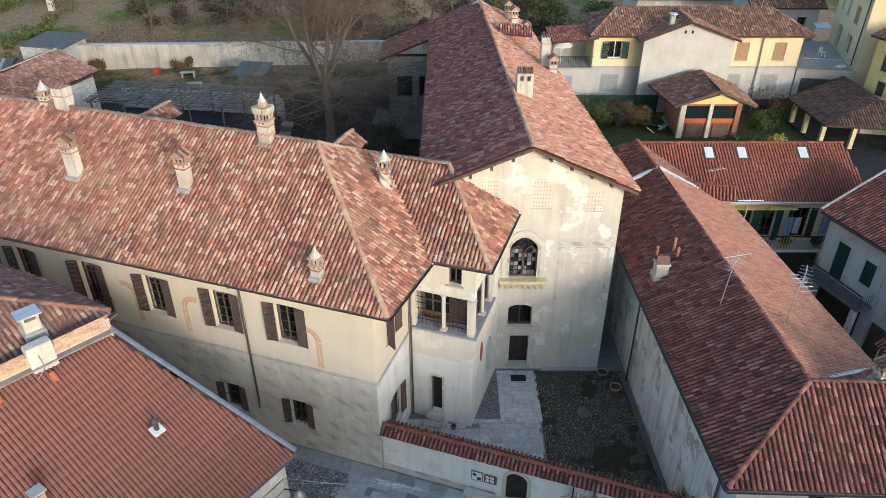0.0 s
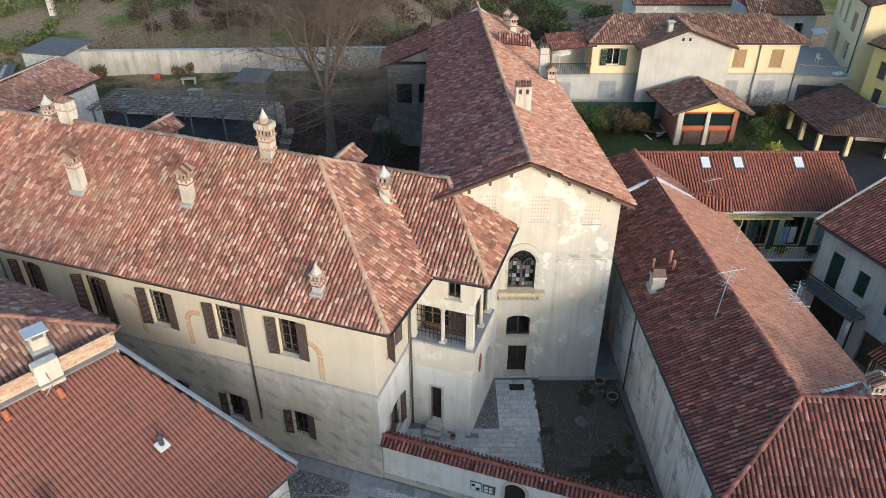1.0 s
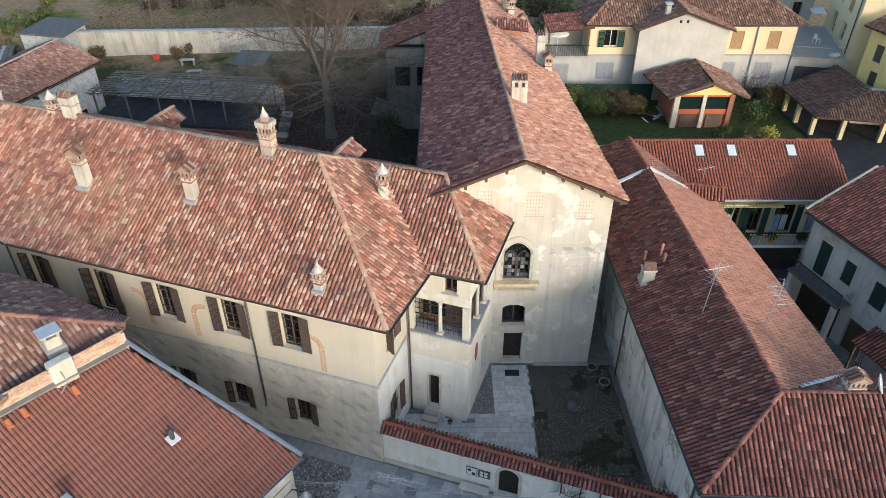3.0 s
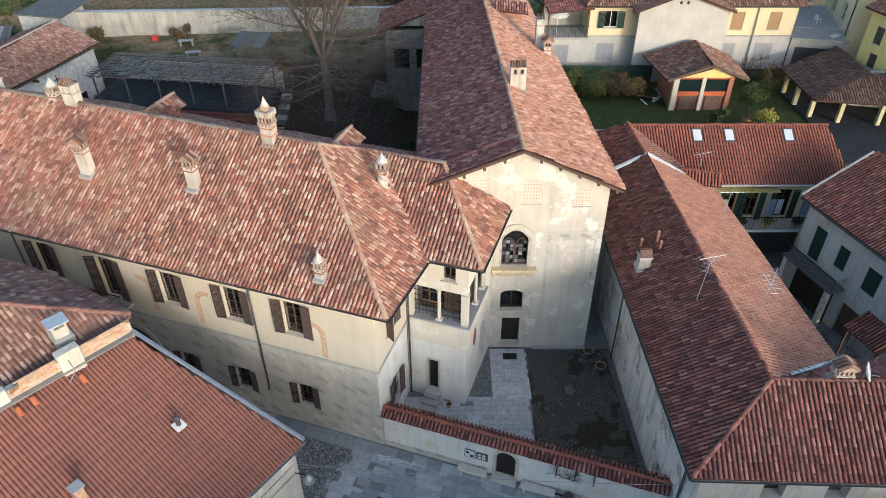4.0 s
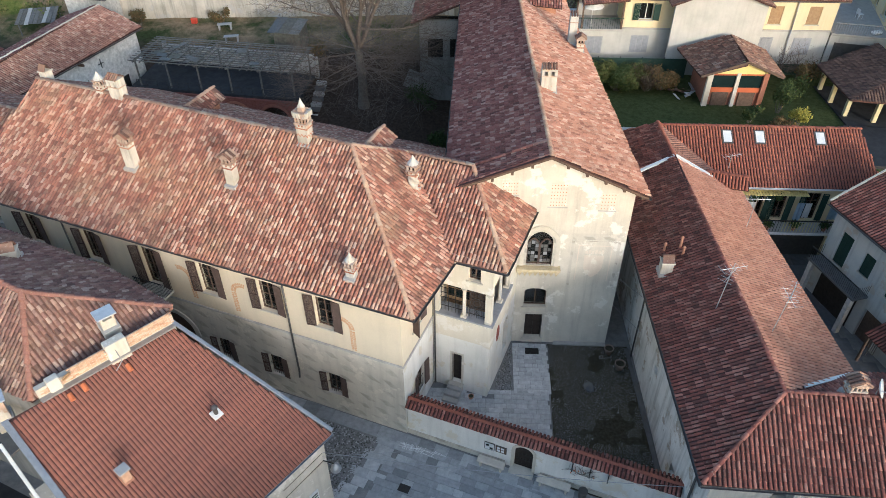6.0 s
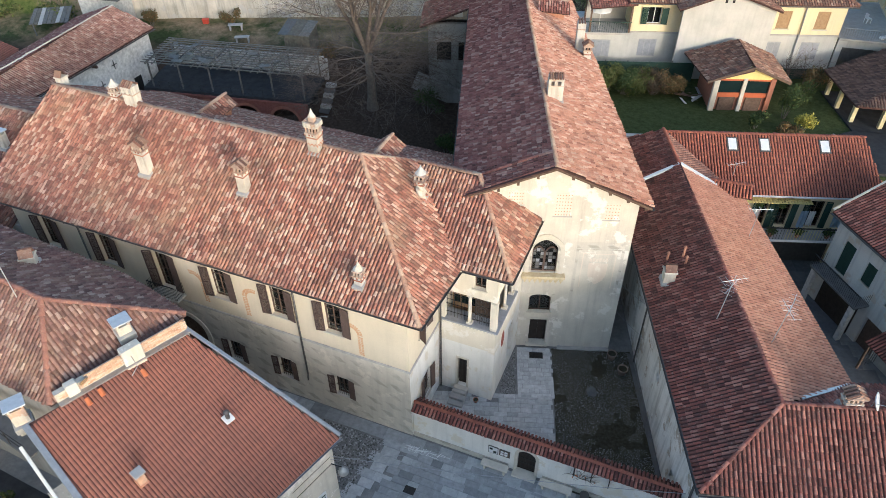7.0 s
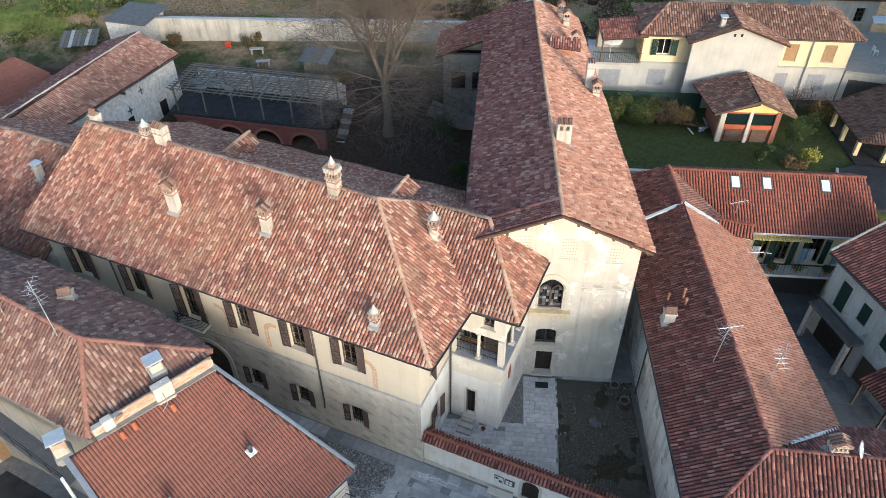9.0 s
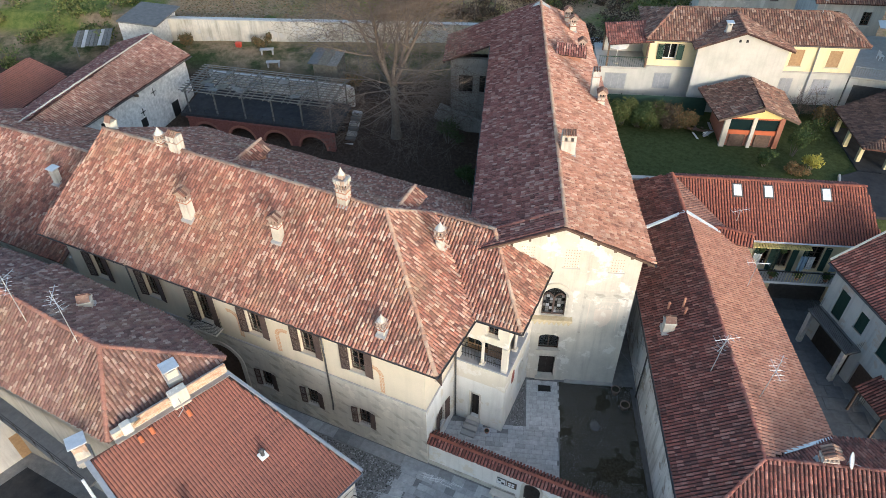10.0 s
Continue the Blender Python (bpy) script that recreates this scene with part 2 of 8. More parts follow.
MAT = {
    "coppi": tiles("old_clay_tiles", OLD, 0.55, (0.5, 0.42, 0.33), 0.3),
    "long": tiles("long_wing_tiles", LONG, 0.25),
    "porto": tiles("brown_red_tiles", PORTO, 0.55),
    # lightened copy of the brown-red tiles, for slopes that face the sun
    "pale": tiles("sunlit_red_tiles", SUNLIT, 0.2),
    # the long roof's tiles again, with east-slope sunlight put into the colour
    "amber": tiles("sunlit_long_tiles", [(0.26, 0.12, 0.085), (0.45, 0.22, 0.15), (0.5, 0.27, 0.19), (0.37, 0.17, 0.12), (0.6, 0.41, 0.31), (0.43, 0.21, 0.145)], 0.35),
    "rubble": surface("whitewashed_rubble", (0.4, 0.38, 0.345), (0.7, 0.67, 0.62), 3.5, 0.95, 0.1, 0.0, 0.9),
    "red": tiles("red_tiles", RED, 0.2, (0.4, 0.2, 0.14)),
    "front": tiles("even_red_tiles", [(0.235, 0.1, 0.076), (0.25, 0.108, 0.08), (0.24, 0.104, 0.078), (0.258, 0.112, 0.084)], 0.3, (0.34, 0.16, 0.11)),
    "grey_tiles": tiles("weathered_flat_tiles", FLAT, 0.3),
    "porch_tiles": tiles("dark_porch_tiles", [(0.055, 0.04, 0.035), (0.12, 0.075, 0.06), (0.17, 0.11, 0.085), (0.08, 0.052, 0.043)], 0.4, (0.3, 0.26, 0.2)),
    "ridge": tiles("mortared_ridge", [(0.4, 0.25, 0.17), (0.5, 0.38, 0.28), (0.36, 0.2, 0.14), (0.46, 0.31, 0.22)], 0.35),
    "hip_cap": tiles("brown_hip_caps", [(0.24, 0.12, 0.095), (0.31, 0.16, 0.125), (0.27, 0.135, 0.105)], 0.3),
    "deck": surface("shaded_pan_tiles", (0.13, 0.075, 0.06), (0.22, 0.12, 0.09), 3.0),
    # near black for the terrace deck and for shade on porch, lane, yard
    "dark_floor": surface("dark_shaded_floor", (0.022, 0.024, 0.027), (0.05, 0.05, 0.052), 1.5, 0.8),
    "porch_floor": surface("worn_porch_paving", (0.1, 0.1, 0.098), (0.16, 0.155, 0.15), 2.0),
    "post_paint": plaster("pale_yellow_post", (0.56, 0.5, 0.3), (0.42, 0.38, 0.26), None, 0.6, 0.4),
    "stack": plaster("weathered_chimney_plaster", (0.66, 0.62, 0.54), (0.36, 0.32, 0.26), (0.46, 0.3, 0.21), 0.9, 0.7),
    "cream": plaster("cream_plaster", (0.7, 0.61, 0.46), (0.58, 0.51, 0.39), None, 0.5, 0.12),
    "grey_plaster": plaster("grey_washed_plaster", (0.58, 0.54, 0.46), (0.44, 0.41, 0.35), (0.64, 0.59, 0.5), 0.7, 0.3, 0.75),
    "white_plaster": plaster("white_peeling_plaster", (0.64, 0.595, 0.505), (0.48, 0.445, 0.38), (0.75, 0.715, 0.64), 0.85, 0.4),
    "limewash": plaster("limewashed_plaster", (0.8, 0.78, 0.73), (0.6, 0.58, 0.52), (0.66, 0.6, 0.48), 0.6, 0.3),
    "pale_cream": plaster("pale_cream_plaster", (0.72, 0.66, 0.54), (0.62, 0.56, 0.45), (0.78, 0.74, 0.66), 0.6, 0.2),
    "old_white": plaster("stained_white_plaster", (0.6, 0.58, 0.52), (0.42, 0.41, 0.38), (0.5, 0.42, 0.33), 0.6, 0.5),
    "dirty": plaster("dirty_grey_plaster", (0.5, 0.49, 0.46), (0.36, 0.35, 0.33), None, 0.6, 0.5),
    "pale_grey": plaster("pale_grey_render", (0.52, 0.51, 0.47), (0.38, 0.37, 0.34), None, 0.8, 0.2),
    "yellow": plaster("pale_yellow_plaster", (0.74, 0.63, 0.4), (0.65, 0.55, 0.36), None, 0.4, 0.2),
    "bright_yellow": plaster("yellow_plaster", (0.75, 0.62, 0.25), (0.68, 0.55, 0.22), None, 0.4, 0.2),
    "concrete": surface("grey_concrete", (0.34, 0.33, 0.31), (0.44, 0.42, 0.39), 2.0),
    "shutter": surface("brown_shutter_paint", (0.085, 0.06, 0.05), (0.13, 0.09, 0.075), 4.0, 0.7),
    "green_shutter": surface("green_shutter_paint", (0.02, 0.045, 0.035), (0.03, 0.06, 0.045), 4.0, 0.6),
    "wood": surface("aged_wood", (0.09, 0.06, 0.045), (0.16, 0.11, 0.08), 5.0, 0.8),
    "pale_wood": surface("pale_wood", (0.3, 0.19, 0.1), (0.4, 0.27, 0.15), 5.0, 0.8),
    "grey_wood": surface("silvered_wood", (0.1, 0.096, 0.088), (0.2, 0.19, 0.172), 5.0, 0.85),
    "stone": surface("pale_stone", (0.5, 0.46, 0.38), (0.62, 0.57, 0.48), 3.0),
    "iron": surface("dark_iron", (0.03, 0.03, 0.03), (0.06, 0.055, 0.05), 8.0, 0.6, 0.4, 0.6),
    "zinc": surface("grey_zinc", (0.3, 0.31, 0.32), (0.4, 0.41, 0.42), 4.0, 0.5, 0.4, 0.7),
    "dark_zinc": surface("dark_gutter", (0.09, 0.085, 0.08), (0.14, 0.13, 0.12), 4.0, 0.55, 0.4, 0.5),
    "white_metal": surface("white_metal", (0.72, 0.72, 0.7), (0.62, 0.62, 0.6), 4.0, 0.45),
    "steel": surface("antenna_steel", (0.5, 0.5, 0.5), (0.6, 0.6, 0.6), 6.0, 0.4, 0.5, 0.8),
    # near-black colour standing for the unlit inside of rooms and holes
    "dark": surface("painted_room_dark", (0.02, 0.02, 0.02), (0.03, 0.028, 0.025), 2.0),
    "orange_paint": plaster("orange_red_paint", (0.5, 0.14, 0.06), (0.42, 0.12, 0.06), None, 0.5, 0.2),
    "fresco": surface("ochre_fresco", (0.55, 0.27, 0.14), (0.62, 0.45, 0.28), 6.0),
    "terracotta": surface("terracotta", (0.4, 0.17, 0.1), (0.48, 0.26, 0.17), 6.0),
    "brick": pieces_mat("red_brick", [(0.3, 0.12, 0.08), (0.38, 0.17, 0.11), (0.26, 0.11, 0.08), (0.42, 0.22, 0.15)]),
    "pale_brick": pieces_mat("pale_brick", [(0.5, 0.33, 0.22), (0.58, 0.42, 0.3), (0.46, 0.27, 0.17), (0.62, 0.5, 0.38)]),
    "chimney_brick": pieces_mat("weathered_chimney_brick", [(0.38, 0.26, 0.19), (0.5, 0.4, 0.32), (0.32, 0.2, 0.15), (0.54, 0.47, 0.39)], 9.0),
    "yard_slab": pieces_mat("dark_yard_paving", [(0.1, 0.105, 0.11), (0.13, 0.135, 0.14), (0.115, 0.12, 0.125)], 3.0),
    "mauve": tiles("purple_brown_tiles", [(0.13, 0.078, 0.067), (0.22, 0.125, 0.105), (0.28, 0.163, 0.138), (0.17, 0.098, 0.084), (0.46, 0.35, 0.29), (0.25, 0.142, 0.118), (0.2, 0.112, 0.094), (0.36, 0.24, 0.2), (0.15, 0.09, 0.078)], 0.45, (0.42, 0.35, 0.26), 0.22),
    "mortar": surface("mortar", (0.45, 0.42, 0.36), (0.55, 0.5, 0.42), 5.0),
    "slab": pieces_mat("grey_granite_slabs", [(0.4, 0.4, 0.395), (0.48, 0.482, 0.475), (0.44, 0.44, 0.435), (0.56, 0.56, 0.55), (0.36, 0.36, 0.355)], 4.0),
    "pale_slab": pieces_mat("pale_granite_slabs", [(0.5, 0.505, 0.5), (0.58, 0.582, 0.57), (0.54, 0.54, 0.535), (0.46, 0.46, 0.455)], 4.0),
    "cobble": pieces_mat("river_cobbles", [(0.07, 0.07, 0.064), (0.18, 0.176, 0.168), (0.42, 0.41, 0.4), (0.12, 0.118, 0.108), (0.25, 0.243, 0.235), (0.09, 0.09, 0.075)], 14.0),
    "blue": surface("dark_water_glass", (0.01, 0.02, 0.02), (0.015, 0.03, 0.03), 2.0, 0.15, 0.5),
    "cloth": surface("white_cloth", (0.75, 0.75, 0.74), (0.65, 0.66, 0.66), 3.0),
    "bark": surface("grey_bark", (0.11, 0.092, 0.076), (0.2, 0.175, 0.145), 6.0, 0.95),
    "twig": surface("twigs", (0.085, 0.065, 0.052), (0.18, 0.145, 0.118), 4.0, 0.95),
    "leaf": pieces_mat("evergreen_leaves", [(0.03, 0.055, 0.02), (0.06, 0.09, 0.03), (0.09, 0.11, 0.035), (0.04, 0.07, 0.025)], 3.0),
    "dry_leaf": pieces_mat("dry_leaves", [(0.16, 0.09, 0.04), (0.22, 0.14, 0.06), (0.12, 0.09, 0.04), (0.09, 0.1, 0.04)], 3.0),
    "brush_leaf": pieces_mat("winter_brush", [(0.075, 0.05, 0.033), (0.12, 0.08, 0.05), (0.055, 0.04, 0.028), (0.09, 0.075, 0.04)], 3.0),
    "yellow_leaf": pieces_mat("yellow_leaves", [(0.35, 0.32, 0.05), (0.42, 0.38, 0.08), (0.2, 0.22, 0.05)], 3.0),
    "faded_paint": plaster("faded_pink_paint", (0.66, 0.6, 0.5), (0.6, 0.5, 0.42), (0.7, 0.66, 0.57), 0.8, 0.2),
    "dark_door": surface("dark_door_paint", (0.028, 0.022, 0.018), (0.05, 0.04, 0.033), 4.0, 0.7),
    "oval_paint": plaster("dark_red_paint", (0.3, 0.1, 0.07), (0.24, 0.09, 0.07), None, 0.5, 0.3),
    # red brick darkened towards purple: the arcade's shade is in the colour
    "dark_brick": surface("shaded_purple_brick", (0.15, 0.055, 0.045), (0.27, 0.115, 0.095), 7.0, 0.95, 0.1, 0.0, 0.6),
    "garden_wash": plaster("weathered_garden_wall", (0.66, 0.6, 0.49), (0.4, 0.35, 0.27), (0.5, 0.47, 0.42), 0.9, 0.8),
    "white_rubble": surface("white_rubble_stone", (0.5, 0.485, 0.45), (0.9, 0.88, 0.83), 3.2, 0.95, 0.1, 0.0, 1.0),
    "wall_stone": pieces_mat("grey_wall_stone", [(0.5, 0.48, 0.45), (0.62, 0.59, 0.54), (0.42, 0.4, 0.37), (0.55, 0.45, 0.38)]),
    "hut_wood": surface("lichened_hut_boards", (0.08, 0.076, 0.062), (0.16, 0.152, 0.125), 4.0, 0.9),
    "cap_metal": surface("pale_cap_metal", (0.42, 0.44, 0.46), (0.55, 0.57, 0.59), 4.0, 0.5, 0.4, 0.15),
    "stained_wall": plaster("damp_stained_plaster", (0.82, 0.8, 0.76), (0.42, 0.39, 0.33), (0.36, 0.3, 0.23), 0.6, 0.75),
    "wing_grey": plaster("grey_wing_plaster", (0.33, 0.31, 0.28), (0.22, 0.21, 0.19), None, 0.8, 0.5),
    # pan colour darkened to carry the shadow lines between tile rows
    "deck_dark": surface("shadowed_pan_tiles", (0.05, 0.028, 0.024), (0.1, 0.052, 0.042), 3.0),
    "barn": tiles("brown_red_barn_tiles", [(0.24, 0.12, 0.09), (0.36, 0.19, 0.145), (0.42, 0.23, 0.175), (0.3, 0.15, 0.115), (0.54, 0.38, 0.3), (0.38, 0.2, 0.15)], 0.35),
    "street_slab": pieces_mat("dark_street_slabs", [(0.2, 0.205, 0.205), (0.34, 0.345, 0.345), (0.27, 0.275, 0.275), (0.44, 0.445, 0.44), (0.24, 0.245, 0.245)], 3.0),
    "street_strip": pieces_mat("pale_street_slabs", [(0.32, 0.325, 0.325), (0.46, 0.46, 0.455), (0.38, 0.385, 0.38), (0.54, 0.54, 0.53)], 3.0),
    "ochre_stone": surface("ochre_carved_stone", (0.5, 0.4, 0.23), (0.66, 0.56, 0.38), 5.0),
    "sill": surface("slate_ledge", (0.25, 0.26, 0.28), (0.33, 0.34, 0.36), 4.0, 0.6),
}
gm, gnt, gb = nodes_of("window_glass", 0.04, 0.5)
gb.inputs["Base Color"].default_value = (0.55, 0.58, 0.58, 1)
gb.inputs["Transmission Weight"].default_value = 1.0
MAT["glass"] = gm


# ---- building blocks ----
def thing(name, label, category, m=None, group="", kind=""):
    ob = new(name)
    ob.empty_display_size = 0.3
    if m is not None:
        ob.matrix_world = m
    return tagged(ob, label, category, group, kind)


def mesh_of(name, bm, material, smooth=False):
    me = bpy.data.meshes.new(name)
    bmesh.ops.recalc_face_normals(bm, faces=bm.faces)
    bm.to_mesh(me)
    bm.free()
    me.materials.append(MAT[material])
    if smooth:
        me.polygons.foreach_set("use_smooth", [True] * len(me.polygons))
    return me


def part(name, bm, material, parent, label="", m=None, smooth=False):
    ob = new(name, mesh_of(name, bm, material, smooth))
    ob.parent = parent
    if m is not None:
        ob.matrix_basis = m
    return tagged(ob, label)


def shared(name, me, parent, m):
    ob = new(name, me)
    ob.parent = parent
    ob.matrix_basis = m
    return ob


def single(name, bm, material, label, category, m=None, group="", kind="", smooth=False):
    ob = new(name, mesh_of(name, bm, material, smooth))
    if m is not None:
        ob.matrix_basis = m
    return tagged(ob, label, category, group, kind)


def add_box(bm, x0, x1, y0, y1, z0, z1, bevel=0.0, m=None):
    v = [bm.verts.new(p) for p in ((x0, y0, z0), (x1, y0, z0), (x1, y1, z0), (x0, y1, z0), (x0, y0, z1), (x1, y0, z1), (x1, y1, z1), (x0, y1, z1))]
    f = [bm.faces.new([v[i] for i in q]) for q in ((3, 2, 1, 0), (4, 5, 6, 7), (0, 1, 5, 4), (1, 2, 6, 5), (2, 3, 7, 6), (3, 0, 4, 7))]
    if bevel:
        edges = list({e for q in f for e in q.edges})
        r = bmesh.ops.bevel(bm, geom=edges, offset=bevel, segments=1, affect="EDGES", profile=0.5)
        v = list({w for q in r["faces"] for w in q.verts} | {w for w in v if w.is_valid})
    if m is not None:
        for w in v:
            w.co = m @ w.co
    return bm


def box(x0, x1, y0, y1, z0, z1, bevel=0.0, m=None):
    return add_box(bmesh.new(), x0, x1, y0, y1, z0, z1, bevel, m)


def add_prism(bm, poly, z0, z1):
    lo = [bm.verts.new((x, y, z0)) for x, y in poly]
    hi = [bm.verts.new((x, y, z1)) for x, y in poly]
    bm.faces.new(lo[::-1]), bm.faces.new(hi)
    for i in range(len(poly)):
        j = (i + 1) % len(poly)
        bm.faces.new((lo[i], lo[j], hi[j], hi[i]))
    return bm


def prism(poly, z0, z1):
    return add_prism(bmesh.new(), poly, z0, z1)


def add_tube(bm, a, b, r0, r1=None, n=8, caps=True):
    a, b = Vector(a), Vector(b)
    r1 = r0 if r1 is None else r1
    q = (b - a).to_track_quat("Z", "Y")
    rings = []
    for p, r in ((a, r0), (b, r1)):
        rings.append([bm.verts.new(p + q @ Vector((r * math.cos(2 * math.pi * i / n), r * math.sin(2 * math.pi * i / n), 0))) for i in range(n)])
    for i in range(n):
        j = (i + 1) % n
        bm.faces.new((rings[0][i], rings[0][j], rings[1][j], rings[1][i]))
    if caps:
        bm.faces.new(rings[0][::-1]), bm.faces.new(rings[1])
    return bm


def tube(a, b, r0, r1=None, n=8):
    return add_tube(bmesh.new(), a, b, r0, r1, n)


def lathe(profile, n=16):
    bm = bmesh.new()
    rings = [[bm.verts.new((r * math.cos(2 * math.pi * i / n), r * math.sin(2 * math.pi * i / n), z)) for i in range(n)] for r, z in profile]
    for lo, hi in zip(rings, rings[1:]):
        for i in range(n):
            j = (i + 1) % n
            bm.faces.new((lo[i], lo[j], hi[j], hi[i]))
    bm.faces.new(rings[0][::-1]), bm.faces.new(rings[-1])
    return bm


def quick_mesh(name, verts, loops, starts, material, smooth=True):
    """A mesh straight from arrays, for many small pieces."""
    me = bpy.data.meshes.new(name)
    me.vertices.add(len(verts))
    me.vertices.foreach_set("co", np.asarray(verts, np.float32).ravel())
    me.loops.add(len(loops))
    me.loops.foreach_set("vertex_index", np.asarray(loops, np.int32))
    me.polygons.add(len(starts))
    me.polygons.foreach_set("loop_start", np.asarray(starts, np.int32))
    me.polygons.foreach_set("use_smooth", np.full(len(starts), smooth))
    me.materials.append(MAT[material])
    me.update(calc_edges=True)
    me.validate()
    return me


STYLES = {  # pitch across, length shown, half width, rise, unevenness
    "coppi": (0.2, 0.29, 0.08, 0.068, 1.0),
    "porto": (0.2, 0.34, 0.07, 0.065, 0.5),
    "far": (0.22, 0.36, 0.088, 0.05, 0.45),
    "low": (0.21, 0.36, 0.094, 0.034, 0.15),
    "fine": (0.16, 0.42, 0.068, 0.029, 0.08),
    "flat": (0.24, 0.36, 0.112, 0.03, 0.3),
}
TILE_LOOPS = np.array([0, 1, 6, 5, 1, 2, 7, 6, 2, 3, 8, 7, 3, 4, 9, 8, 4, 3, 2, 1, 0])
TILE_STARTS = np.array([0, 4, 8, 12, 16])
rng = np.random.default_rng(7)


def tile_verts(half, rise, length):
    ang = np.linspace(math.pi, 0, 5)
    lo = np.stack([half * np.cos(ang), np.zeros(5), rise * np.sin(ang) + (0.03 if rise > 0.03 else 0.006)], 1)
    hi = np.stack([half * 0.84 * np.cos(ang), np.full(5, length), rise * 0.86 * np.sin(ang)], 1)
    return np.concatenate([lo, hi])


def spans(poly, a):
    """Where the line across = a lies inside the polygon, as (low, high) pairs."""
    cuts = []
    for (a0, b0), (a1, b1) in zip(poly, poly[1:] + poly[:1]):
        if (a0 <= a) != (a1 <= a):
            cuts.append(b0 + (a - a0) / (a1 - a0) * (b1 - b0))
    cuts.sort()
    return list(zip(cuts[::2], cuts[1::2]))


def roof_slope(house, corners, style="coppi", material="coppi", thick=0.14, loose=0, name="roof_slope", holes=()):
    """A slope with its deck and tiles. The first two corners are the eave, seen from outside left to right."""
    p = [Vector(c) for c in corners]
    ax = (p[1] - p[0]).normalized()
    far = max(p[2:], key=lambda c: ax.cross(c - p[0]).length)
    nrm = ax.cross(far - p[0]).normalized()
    if nrm.z < 0:
        nrm = -nrm
    p = [Vector((c.x, c.y, p[0].z - ((c - p[0]).x * nrm.x + (c - p[0]).y * nrm.y) / nrm.z)) for c in p]
    up = nrm.cross(ax)
    bm = bmesh.new()
    top = [bm.verts.new(c) for c in p]
    low = [bm.verts.new(c - Vector((0, 0, thick))) for c in p]
    bm.faces.new(top), bm.faces.new(low[::-1])
    for i in range(len(p)):
        j = (i + 1) % len(p)
        bm.faces.new((top[j], top[i], low[i], low[j]))
    # shade in the gaps between rows is put into the deck colour
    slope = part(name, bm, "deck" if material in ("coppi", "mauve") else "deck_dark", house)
    pitch, show, half, rise, wild = STYLES[style]
    flat = [((c - p[0]).dot(ax), (c - p[0]).dot(up)) for c in p]
    lo_a, hi_a = min(a for a, _ in flat), max(a for a, _ in flat)
    base = np.array(p[0])
    A, B, C = np.array(ax), np.array(up), np.array(nrm)
    rows = []
    for i in range(int((hi_a - lo_a) / pitch)):
        a = lo_a + (i + 0.5) * pitch
        for b0, b1 in spans(flat, a):
            count = max(1, int(round((b1 - b0 + 0.05) / show)))
            for k in range(count):
                rows.append((a, b0 - 0.05 + k * show, min(show + 0.06, b1 - (b0 - 0.05 + k * show) + 0.03)))
    rows = np.array([r for r in rows if not any(h[0] < r[0] < h[1] and h[2] < r[1] + 0.15 < h[3] for h in holes)])
    if not len(rows):
        return slope
    n = len(rows)
    tmpl = tile_verts(half, rise, 1.0)
    jit = rng.normal(size=(n, 5)) * wild
    yaw = jit[:, 0] * 0.02
    wave = 0.02 * wild * np.sin(rows[:, 0] * 0.9 + 1.7 * np.sin(rows[:, 1] * 0.6)) + 0.015 * wild * np.sin(rows[:, 0] * 2.3 + 1.1)
    fat = 1 + 0.05 * jit[:, 4]
    x = tmpl[None, :, 0] * fat[:, None] + rows[:, 0, None] + jit[:, 1, None] * 0.008 + (yaw[:, None] * tmpl[None, :, 1] * rows[:, 2, None])
    y = tmpl[None, :, 1] * rows[:, 2, None] + rows[:, 1, None] + jit[:, 2, None] * 0.02
    z = tmpl[None, :, 2] + 0.004 + np.abs(jit[:, 3, None]) * 0.006 + wave[:, None]
    verts = base + x[..., None] * A + y[..., None] * B + z[..., None] * C
    keep = np.ones(n, bool)
    if loose:
        mid = np.abs(rows[:, 0] - 0.72 * hi_a) + np.abs(rows[:, 1] - 2.0)
        keep[np.argsort(mid)[:loose]] = False
        one = quick_mesh("tile", tile_verts(half, rise, show + 0.06), TILE_LOOPS, TILE_STARTS, material)
        turn = Matrix((ax, up, nrm)).transposed().to_4x4()
        for i in np.nonzero(~keep)[0]:
            at = base + A * (rows[i, 0] + jit[i, 1] * 0.008) + B * (rows[i, 1] + jit[i, 2] * 0.02) + C * (0.004 + abs(jit[i, 3]) * 0.006 + wave[i])
            shared("tile", one, slope, Matrix.Translation(at) @ turn @ Matrix.Rotation(-yaw[i], 4, "Z"))
    verts = verts[keep]
    m = len(verts)
    loops = (TILE_LOOPS[None] + 10 * np.arange(m)[:, None]).ravel()
    starts = (TILE_STARTS[None] + 21 * np.arange(m)[:, None]).ravel()
    ob = new("roof_tiles", quick_mesh("roof_tiles", verts.reshape(-1, 3), loops, starts, material))
    ob.parent = slope
    tagged(ob, kind="stuff")
    return slope


